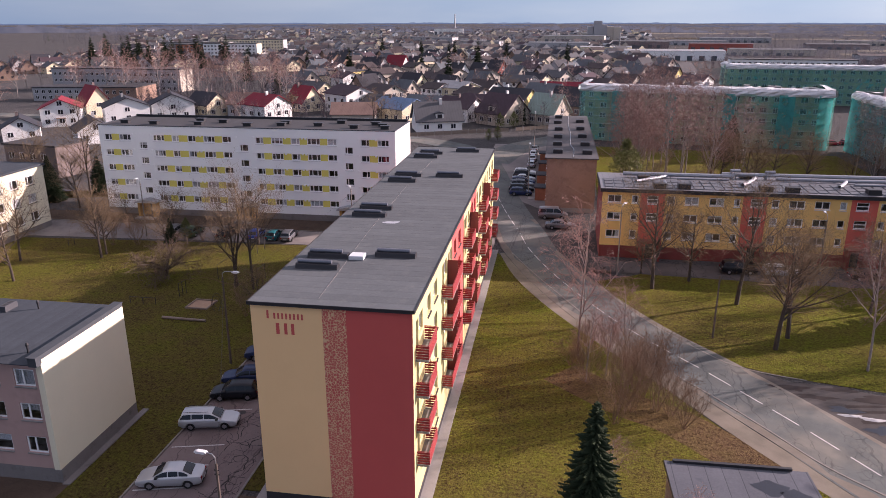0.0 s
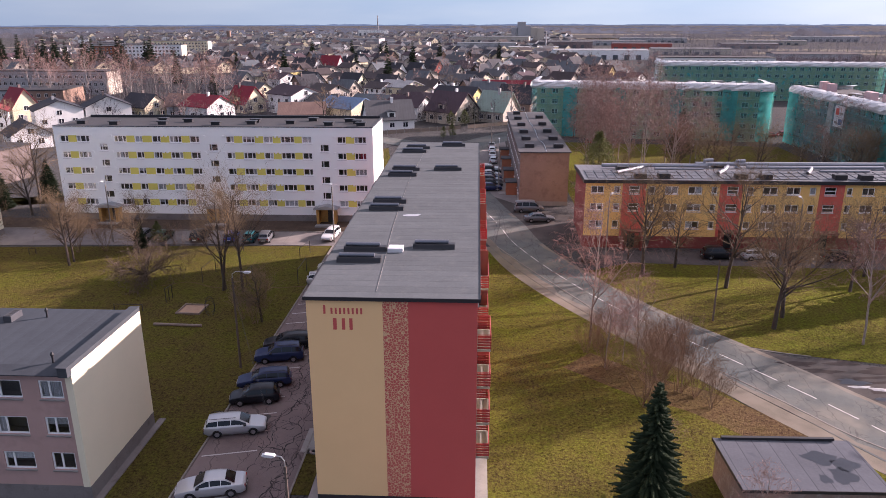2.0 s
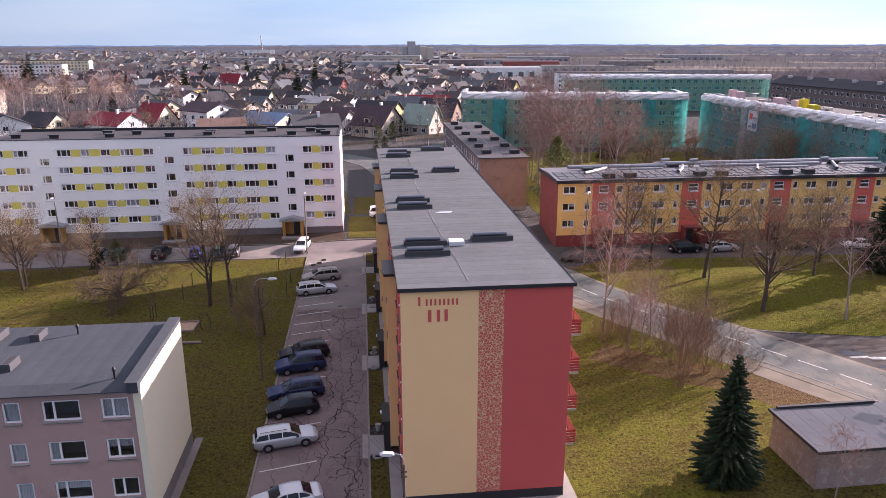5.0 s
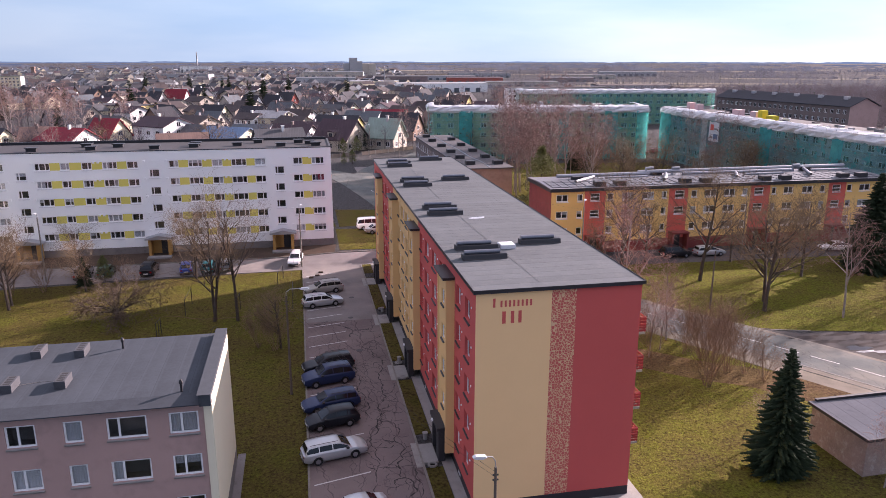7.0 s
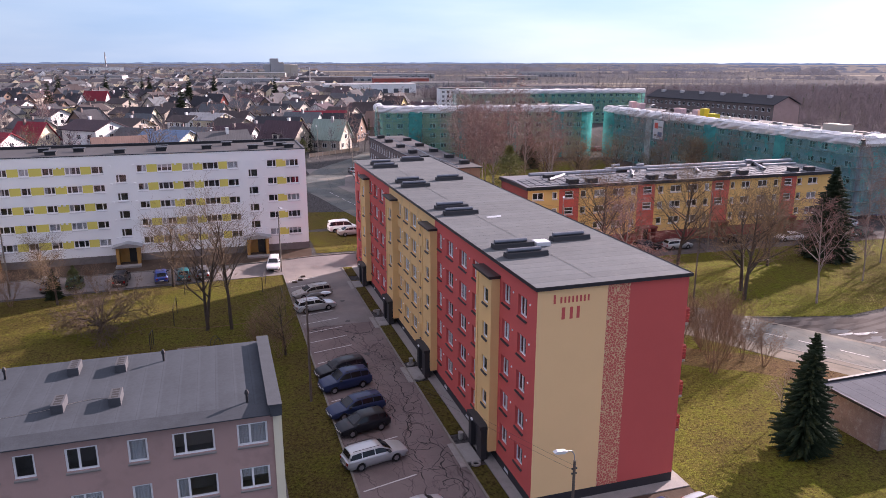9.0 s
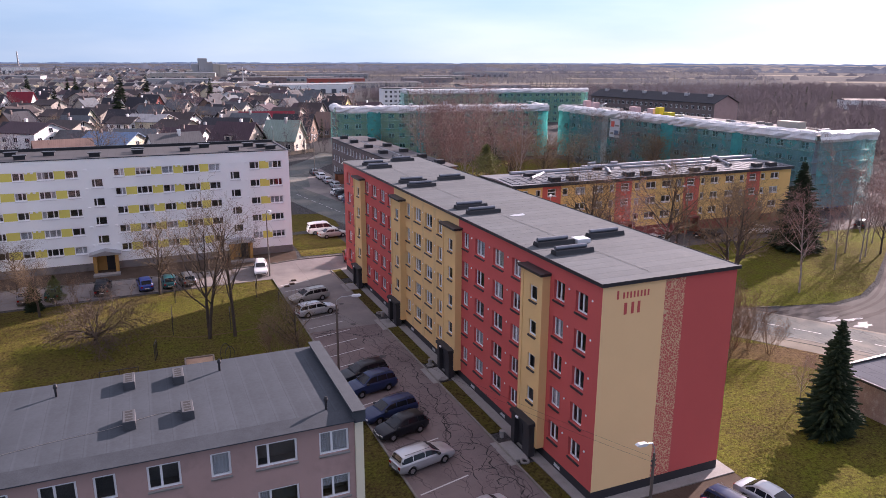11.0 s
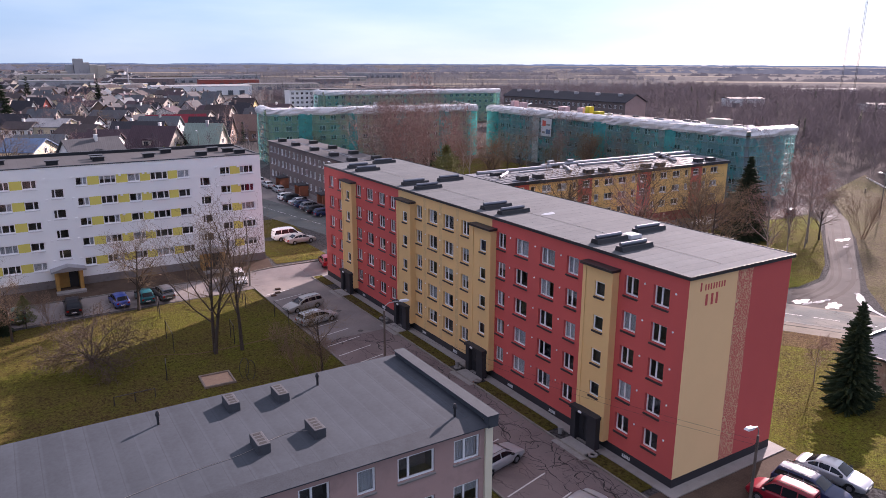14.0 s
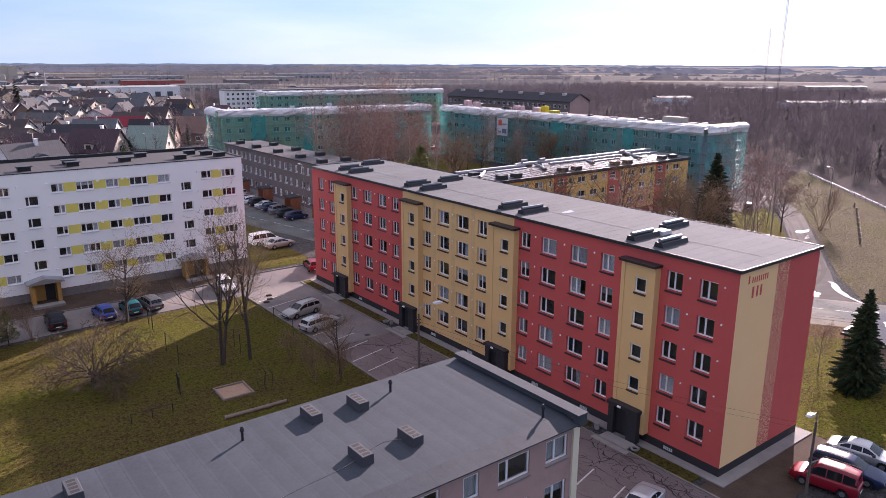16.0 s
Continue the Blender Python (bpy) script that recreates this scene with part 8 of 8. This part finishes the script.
            parts.append(("side_window", q, CARGLASS, "dark glass"))
    for s in (-1, 1):
        q = Mesh()
        q.chamfered(half - 0.20, half + 0.004, s * (h - 0.40) - 0.17, s * (h - 0.40) + 0.17, 0.52, 0.655, 0.03)
        parts.append(("headlight", q, HEADLAMP, "clear headlight"))
        q = Mesh()
        q.chamfered(-half - 0.012, -half + 0.16, s * (h - 0.28) - 0.12, s * (h - 0.28) + 0.12, 0.62, 0.84, 0.03)
        parts.append(("tail_light", q, TAILLAMP, "red tail light"))
        q = Mesh()
        q.chamfered(front - 0.42, front - 0.22, s * (h + 0.03) - 0.09, s * (h + 0.03) + 0.09, bot, bot + 0.14, 0.03)
        parts.append(("mirror", q, BUMPER, ""))
    for x, o in ((-half, -1), (half, 1)):
        q = Mesh()
        q.chamfered(x - 0.05, x + 0.03 if o > 0 else x + 0.05, -h * 0.74, h * 0.74, 0.36, 0.46, 0.03)
        q.v = [(vx + (0.02 if o > 0 else -0.02), vy, vz) for vx, vy, vz in q.v]
        parts.append(("bumper", q, BUMPER, "black bumper strip"))
        q = Mesh()
        q.box(x + o * 0.052 - 0.008, x + o * 0.052 + 0.008, -0.26, 0.26, 0.47, 0.58)
        parts.append(("number_plate", q, PLATE, "plain white plate"))
    if kind in ("wagon", "suv", "combi"):
        for s in (-1, 1):
            q = Mesh()
            q.tube((cabin[1][0] + 0.15, s * h * 0.66, top + 0.055), (cabin[-2][0] - 0.2, s * h * 0.66, top + 0.055), 0.02, 0.02, 5)
            parts.append(("roof_rail", q, BUMPER, ""))
    CAR_MESHES[kind] = (parts, wb, h, {})
    return CAR_MESHES[kind]


def car(kind, paint, x, y, turn, label):
    made, wb, h, cache = car_meshes(kind)
    th = thing("parked_car", x, y, swell(y) + 0.03, turn, label, "car", "parked cars")
    for i, (nm, q, mt, lb) in enumerate(made):
        key = (i, paint if mt == "paint" else "")
        if key not in cache:
            me = q.mesh(nm, PAINTS[paint] if mt == "paint" else mt)
            if mt == "paint":
                bm = bmesh.new()
                bm.from_mesh(me)
                bmesh.ops.remove_doubles(bm, verts=bm.verts[:], dist=0.0005)
                bmesh.ops.recalc_face_normals(bm, faces=bm.faces[:])
                bm.to_mesh(me)
                bm.free()
                me.shade_smooth()
                me.set_sharp_from_angle(angle=radians(38))
            cache[key] = me
        part(nm, cache[key], None, th, lb)
    for a in (-wb, wb):
        for s in (-1, 1):
            w = part("wheel", TYRE, None, th)
            w.matrix_local = pose(a, s * (h - 0.13), 0.32)
            part("rim", RIMM, None, w, "metal rim")
    return th


car("sedan", "silver", -26.0, 40.6, 193, "silver sedan parked beside the apartment block")
car("wagon", "silver", -26.8, 48.25, 12, "silver estate car in a parking bay")
car("hatch", "black", -26.7, 52.95, 192, "black hatchback in a parking bay")
car("wagon", "navy", -26.7, 55.85, 192, "dark blue estate car with roof rails")
car("suv", "navy", -26.7, 60.8, 192, "navy blue people carrier in a parking bay")
car("wagon", "black", -26.6, 63.6, 192, "black estate car with roof rails")
car("wagon", "silver", -26.5, 81.8, 12, "silver-grey estate car in a parking bay")
car("wagon", "beige", -26.2, 86.7, 193, "pale grey estate car in a parking bay")
car("wagon", "white", -29.6, 100.6, 262, "white car on the street before the white block")
car("suv", "black", -48.8, 99.4, 88, "black car parked nose-in before the white block")
car("hatch", "blue", -44.0, 99.2, 95, "bright blue hatchback parked by the lawn")
car("hatch", "teal", -41.2, 99.2, 92, "dark teal hatchback parked by the lawn")
car("wagon", "grey", -39.0, 99.5, 95, "grey-blue estate parked by the lawn")
car("suv", "grey", -57.0, 99.2, 92, "grey car behind a small conifer")
car("hatch", "green", -54.2, 99.4, 90, "dark green hatchback by the street")
car("suv", "black", 24.6, 93.6, 2, "black off-roader on the street before the yellow house")
car("wagon", "silver", 29.9, 93.4, 2, "silver estate car on the street before the yellow house")
car("sedan", "black", 40.3, 93.3, 2, "black sedan on the street before the yellow house")
car("sedan", "white", 50.0, 92.4, 172, "white sedan parked near the last trees")
car("wagon", "green", 64.0, 91.6, 20, "dark green car parked near the spruce")
car("hatch", "black", 70.0, 89.0, 30, "black hatchback on wet gravel")
car("van", "grey", 0.4, 114.2, 3, "grey people carrier beside the brick gable")
car("sedan", "grey", 1.6, 108.3, 3, "old grey sedan on the gravel yard")
for i, (k, c) in enumerate((("hatch", "navy"), ("wagon", "black"), ("suv", "grey"), ("wagon", "navy"), ("sedan", "silver"), ("suv", "black"), ("wagon", "white"))):
    car(k, c, -5.6, 129.6 + 3.0 * i, 3, "%s car in the row beside the brick house" % {"navy": "navy blue", "black": "black", "grey": "dark grey", "silver": "silver", "white": "white"}[c])
for i, c in enumerate(("silver", "silver", "white", "grey")):
    car("sedan" if i % 2 else "wagon", c, -4.6, 157 + 6.5 * i, 88, "%s car parked along the kerb of the brick house" % c)
car("van", "white", -17.4, 116.2, 2, "white minibus parked on the corner")
car("sedan", "beige", -16.4, 113.2, 6, "beige-grey sedan parked on the corner")
car("hatch", "red", -17.0, 101.9, 78, "red hatchback at the end of the block")
car("combi", "red", -13.7, 34.9, 101, "red delivery car with roof ribs beside the gable")
car("wagon", "navy", -11.1, 34.6, -79, "dark blue estate car beside the gable")
car("sedan", "silver", -8.2, 34.8, -79, "silver-blue coupe beside the gable")
for x, y, t in ((20, 183, 80), (26, 182, 80), (44, 178, 70), (70, 196, 20), (75, 198, 20), (67.0, 98.4, 90)):
    car("wagon", rr.choice(("black", "grey", "silver", "red")), x, y, t, "distant car parked between the blocks").location.z -= 0.045


# ---- lamps, poles, wires ----
def street_lamp(x, y, turn, h, arm, mat, label, head=True):
    th = thing("street_lamp", x, y, swell(y), turn, label, "street lamp", "street lamps")
    b = Mesh()
    b.tube((0, 0, -0.1), (0, 0, h - 0.7), 0.11, 0.075, 8)
    part("pole", b, mat, th)
    if head:
        a = Mesh()
        pts = [(0, h - 1.4), (0.02, h - 0.35), (arm * 0.3, h - 0.08), (arm, h)]
        for (xa, za), (xb, zb) in zip(pts, pts[1:]):
            a.tube((xa, 0, za), (xb, 0, zb), 0.035, 0.03, 6)
        part("arm", a, GALV, th)
        c = Mesh()
        c.prism([(arm - 0.1, h - 0.02), (arm + 0.1, h - 0.1), (arm + 0.55, h - 0.06), (arm + 0.68, h + 0.02), (arm + 0.5, h + 0.1), (arm, h + 0.06)], -0.13, 0.13)
        part("lamp_head", c, WHITEMETAL, th, "pale lamp head")
    for k in (0.5, 0.8):
        q = Mesh()
        q.box(-0.16, 0.16, -0.03, 0.03, h - 0.7 - k, h - 0.62 - k)
        part("bracket", q, STEEL, th)
    return th


street_lamp(-18.75, 33.9, 180, 7.6, 0.6, POLEWOOD, "street lamp with pale head before the gable")
street_lamp(-29.9, 59.0, -15, 9.6, 1.3, POLEWOOD, "street lamp with white head on a brown pole")
street_lamp(-61.0, 97.4, -80, 9.3, 0.9, POLE, "street lamp on the street before the white block")
street_lamp(-28.75, 98.6, -80, 9.0, 1.2, POLE, "street lamp on the street before the white block")
street_lamp(17.3, 72.1, 100, 7.6, 0.4, POLEWOOD, "old brown wooden pole on the lawn", False)
street_lamp(8.9, 90.6, 60, 9.4, 0.6, POLE, "street lamp at the corner of the yellow house")
street_lamp(-4.2, 129.0, 90, 9.5, 1.0, POLE, "street lamp in the car row")
street_lamp(-4.7, 175.5, 90, 9.5, 1.0, POLE, "tall street lamp by the junction")
street_lamp(33.5, 91.0, 90, 9.0, 0.8, POLE, "street lamp on the street before the yellow house")
street_lamp(84.5, 80.5, 90, 8.0, 0.8, POLE, "street lamp by the gravel lane")
street_lamp(-9.0, 205, 90, 9.0, 1.0, POLE, "street lamp by the villas")


def wire(a, b, sag, label):
    bm, pts = Mesh(), []
    for i in range(13):
        t = i / 12
        p = Vector(a).lerp(Vector(b), t)
        p.z -= 4 * sag * t * (1 - t)
        pts.append(p)
    bm.pipe(pts, 0.008, 3)
    return solid("overhead_wire", bm, STEEL, label, "wire", "overhead wires")


wire((-29.9, 59.0, 8.3), (-18.75, 33.9, 6.6), 0.6, "thin overhead wire between two lamps")
wire((-29.9, 59.0, 8.0), (-18.75, 33.9, 6.3), 0.7, "thin overhead wire between two lamps")
wire((-29.9, 59.0, 8.3), (-28.75, 98.6, 7.8), 0.7, "thin overhead wire along the yard")
wire((-4.2, 129.0, 8.6), (-4.7, 175.5, 8.8), 0.8, "thin overhead wire along the brick house")
wire((-4.2, 129.0, 8.3), (8.9, 90.6, 8.2), 0.8, "thin overhead wire across the junction")
wire((-4.2, 129.0, 8.6), (-18.4, 97.8, 12.0), 0.8, "thin overhead wire to the apartment block")


# ---- yard: sand pit, posts, play frames ----
pit = thing("sand_pit", -39.75, 72.65, 0, -2, "square sand pit with a low timber rim on the lawn", "sand pit")
s = Mesh()
s.box(-1.2, 1.2, -1.2, 1.2, -0.05, 0.06)
part("sand", s, SANDPIT, pit)
for i in range(4):
    b = Mesh()
    b.chamfered(-1.36, 1.2, -1.36, -1.21, -0.05, 0.2, 0.02)
    part("rim_board", b, TIMBER, pit).matrix_local = pose(0, 0, 0, 0, 0, 90 * i)
log = Mesh()
log.tube((-42.2, 68.3, 0.14), (-37.0, 68.1, 0.14), 0.17, 0.15, 8)
solid("log", log, TIMBER, "grey weathered log lying on the lawn", "log")
climb = thing("climbing_rings", -37.3, 71.6, 0, 20, "two upright steel hoops for climbing", "play frame")
for y in (-0.45, 0.45):
    b = Mesh()
    b.pipe([(0.5 * math.sin(a), y, 0.9 + 0.95 * math.cos(a)) for a in [6.2832 * i / 20 for i in range(21)]], 0.03, 5)
    part("hoop", b, STEEL, climb)


def post_frame(x, y, turn, w, h, n, label, name="carpet_frame"):
    th = thing(name, x, y, 0, turn, label, "frame", "yard frames")
    for i in range(n):
        b = Mesh()
        b.tube((w * (i / (n - 1) - 0.5), 0, -0.1), (w * (i / (n - 1) - 0.5), 0, h), 0.045, 0.04, 6)
        part("post", b, STEEL, th)
    b = Mesh()
    b.tube((-w / 2, 0, h - 0.05), (w / 2, 0, h - 0.05), 0.035, 0.035, 6)
    part("rail", b, STEEL, th)
    return th


post_frame(-43.5, 75.4, 80, 1.3, 1.7, 3, "rusty steel carpet-beating frame")
post_frame(-46.7, 72.0, 0, 3.2, 0.85, 3, "low rusty steel rail fence")
post_frame(-41.6, 83.2, 88, 4.2, 2.0, 2, "steel washing-line frame on the lawn")
post_frame(-29.9, 83.6, 90, 4.6, 1.9, 2, "steel washing-line frame by the kerb")
post_frame(-35.9, 81.3, 85, 2.0, 2.0, 2, "steel washing-line posts under the trees")
post_frame(-40.8, 93.0, 85, 2.2, 2.0, 2, "steel washing-line posts near the street")
post_frame(-31.5, 92.0, 80, 3.4, 1.8, 2, "steel washing-line posts near the lot")
post_frame(-69.5, 91.5, 10, 0.9, 0.9, 2, "small green steel barrier")
for x, y in ((-20.05, 45.6), (-20.05, 60.3), (-20.05, 63.6), (-20.0, 76.0), (-20.0, 79.0)):
    b = Mesh()
    for i in range(14):
        a0, a1 = 6.2832 * i / 14, 6.2832 * (i + 1) / 14
        b.tube((x + 0.28 * math.cos(a0), y + 0.28 * math.sin(a0), 0.16), (x + 0.28 * math.cos(a1), y + 0.28 * math.sin(a1), 0.16), 0.09, 0.09, 6, cap=False)
    solid("tyre_planter", b, CONCRETE, "painted old tyre used as a flower bed", "planter", "tyre planters")
for y in (49.3, 63.8, 78.0):
    b = Mesh()
    b.tube((-19.95, y, 0.1), (-19.95, y, 0.62), 0.17, 0.2, 10)
    b.tube((-19.95, y, 0.62), (-19.95, y, 0.65), 0.22, 0.22, 10)
    solid("litter_bin", b, CONCRETE, "small round litter bin beside the entrance", "bin", "litter bins")
for i, (x, y) in enumerate(((-27.6, 93.0), (-26.8, 93.8), (-26.3, 95.2))):
    b = Mesh()
    b.chamfered(x - 0.3, x + 0.3, y - 0.2, y + 0.2, 0.03, 0.2, 0.06)
    solid("rubble", b, SOIL, "small heap of earth on the asphalt", "rubble", "rubble heaps")
b = Mesh()
b.tube((5.8, 91.2, 0.3), (8.2, 90.6, 0.25), 0.28, 0.2, 8)
b.tube((6.2, 90.4, 0.2), (7.4, 91.9, 0.5), 0.2, 0.15, 8)
solid("cut_trunk", b, BARK, "cut tree trunk lying by the road", "log")
for x, y, r in ((-25.0, 50.5, 0.32), (-23.4, 67.5, 0.32), (-23.0, 84.0, 0.3), (-23.6, 77.0, 0.3)):
    b = Mesh()
    b.tube((x, y, 0.02), (x, y, 0.042), r, r, 12)
    solid("manhole_cover", b, STEEL, "round iron manhole cover in the asphalt", "manhole cover", "manhole covers")

# ---- by the gravel lane ----
for x, y in ((59.2, 63.8), (62.8, 65.4), (66.5, 67.1), (70.3, 68.8), (74.6, 70.8), (79.0, 72.8), (83.7, 74.9), (89.2, 77.7), (98.0, 86.0), (106.7, 95.3)):
    b = Mesh()
    b.tube((x, y, -0.1), (x, y, 0.95), 0.17, 0.15, 7)
    b.tube((x, y, 0.95), (x, y, 1.0), 0.2, 0.2, 7)
    solid("lane_post", b, TIMBER, "short thick wooden post in the meadow", "post", "lane posts")
rail = thing("guard_rail", 78.0, 60.5, 0, 43.5, "long pale low guard rail along the wood", "rail")
for i in range(24):
    b = Mesh()
    b.box(i * 3.0 - 0.06, i * 3.0 + 0.06, -0.06, 0.06, 0, 0.75)
    part("post", b, STEEL, rail)
b = Mesh()
b.box(0, 70, -0.11, -0.06, 0.42, 0.72)
part("beam", b, WHITEMETAL, rail)
hut = thing("site_container", 78, 101.6, 0.35, 8, "blue steel site container at the end block", "container")
b = Mesh()
b.box(0, 6, 0, 2.5, 0, 2.5)
part("wall", b, PAINTS["blue"], hut)
b = Mesh()
b.box(-0.1, 6.1, -0.1, 2.6, 2.5, 2.62)
part("roof", b, ROOFS["pale"], hut)
sheet("snow_bank", [(34.3, 56.9), (33.4, 56.3), (32.2, 55.7), (31.2, 54.9), (30.2, 53.9), (29.4, 52.8), (28.9, 51.6), (28.3, 50.3), (28.55, 50.2), (29.2, 51.3), (29.8, 52.3), (30.7, 53.1), (31.5, 54.1), (32.7, 54.9), (33.7, 55.6), (34.5, 56.6)], 0.07, SNOW, "low bank of old snow along the lane", "snow", 0.05)
for i, (x, y, w, d) in enumerate(((25.6, 57.7, 0.9, 0.3), (27.2, 57.3, 1.0, 0.35), (28.7, 57.2, 0.5, 0.2), (34.2, 56.7, 0.35, 0.3), (56.0, 70.6, 0.7, 0.25), (57.4, 71.2, 0.5, 0.2), (44.6, 63.4, 0.4, 0.2), (76, 85, 0.8, 0.3), (81, 89, 1.2, 0.4), (86, 94, 1.6, 0.5))):
    b = Mesh()
    n = 12
    ring = [(x + w * (1 + 0.3 * math.sin(3 * a + i)) * math.cos(a), y + d * (1 + 0.3 * math.cos(2 * a + i)) * math.sin(a)) for a in [6.2832 * k / n for k in range(n)]]
    for k in range(n):
        b.face([(x, y, 0.13), (*ring[k], 0.032), (*ring[(k + 1) % n], 0.032)])
    solid("snow_patch", b, SNOW, "thin patch of old snow on gravel", "snow", "snow patches", "structure")


# wheel ruts and standing water on the lane
RUT = asphalt_mat("wet_rut", (0.045, 0.038, 0.036), wash=(0.075, 0.064, 0.06))
LANE = [(26, 58), (32.5, 59.0), (38.5, 61.0), (46, 65.4), (57, 72.6), (67, 78.8), (79, 86.6), (88, 94.5)]
for off in (-1.25, 0.35, 1.3):
    pts = []
    for i, (x, y) in enumerate(LANE):
        a, b = LANE[max(0, i - 1)], LANE[min(len(LANE) - 1, i + 1)]
        d = Vector((b[0] - a[0], b[1] - a[1])).normalized()
        pts.append((x - d.y * off, y + d.x * off))
    sheet("wheel_rut", ribbon(pts, 0.2 if off > 0 else 0.28), 0.031, RUT, "dark wet wheel rut in the gravel", "rut")
for i, (x, y, w, d) in enumerate(((22.0, 62.0, 1.5, 0.7), (23.6, 60.6, 1.6, 0.5), (25.4, 58.6, 1.3, 0.5), (29.2, 60.8, 2.2, 0.6), (26.4, 62.3, 1.6, 0.4), (27.4, 55.6, 1.2, 0.7), (31.5, 57.6, 1.4, 0.5), (39.0, 60.0, 1.2, 0.4), (60.0, 73.4, 1.5, 0.5), (72.0, 81.0, 1.6, 0.5))):
    b, n = Mesh(), 22
    b.face([(x + w * (1 + 0.3 * math.sin(3 * a + i) + 0.2 * math.sin(7 * a + 2 * i)) * math.cos(a), y + d * (1 + 0.35 * math.cos(2 * a + i) + 0.2 * math.sin(5 * a)) * math.sin(a), 0.036) for a in [6.2832 * k / n for k in range(n)]])
    solid("puddle", b, WET if i % 3 == 2 else RUT, "dark wet patch on the gravel", "puddle", "puddles", "structure")


# ---- garden fences by the villas ----
def fence(xa, ya, xb, yb, label):
    th = thing("garden_fence", xa, ya, swell(ya), math.degrees(math.atan2(yb - ya, xb - xa)), label, "fence", "garden fences")
    n = int(math.hypot(xb - xa, yb - ya) / 2.5)
    for i in range(n):
        b = Mesh()
        b.box(i * 2.5 + 0.08, i * 2.5 + 2.44, -0.03, 0.03, 0.15, 1.15)
        part("fence_panel", b, TIMBER, th)
        b = Mesh()
        b.box(i * 2.5 - 0.07, i * 2.5 + 0.07, -0.07, 0.07, 0, 1.3)
        part("post", b, CONCRETE, th)


fence(-44, 191.5, -12, 208, "brown timber garden fence along the street")
fence(-11, 208.5, 6, 220, "brown timber garden fence along the street")
fence(-100, 205.5, -48, 194, "grey timber garden fence along the street")
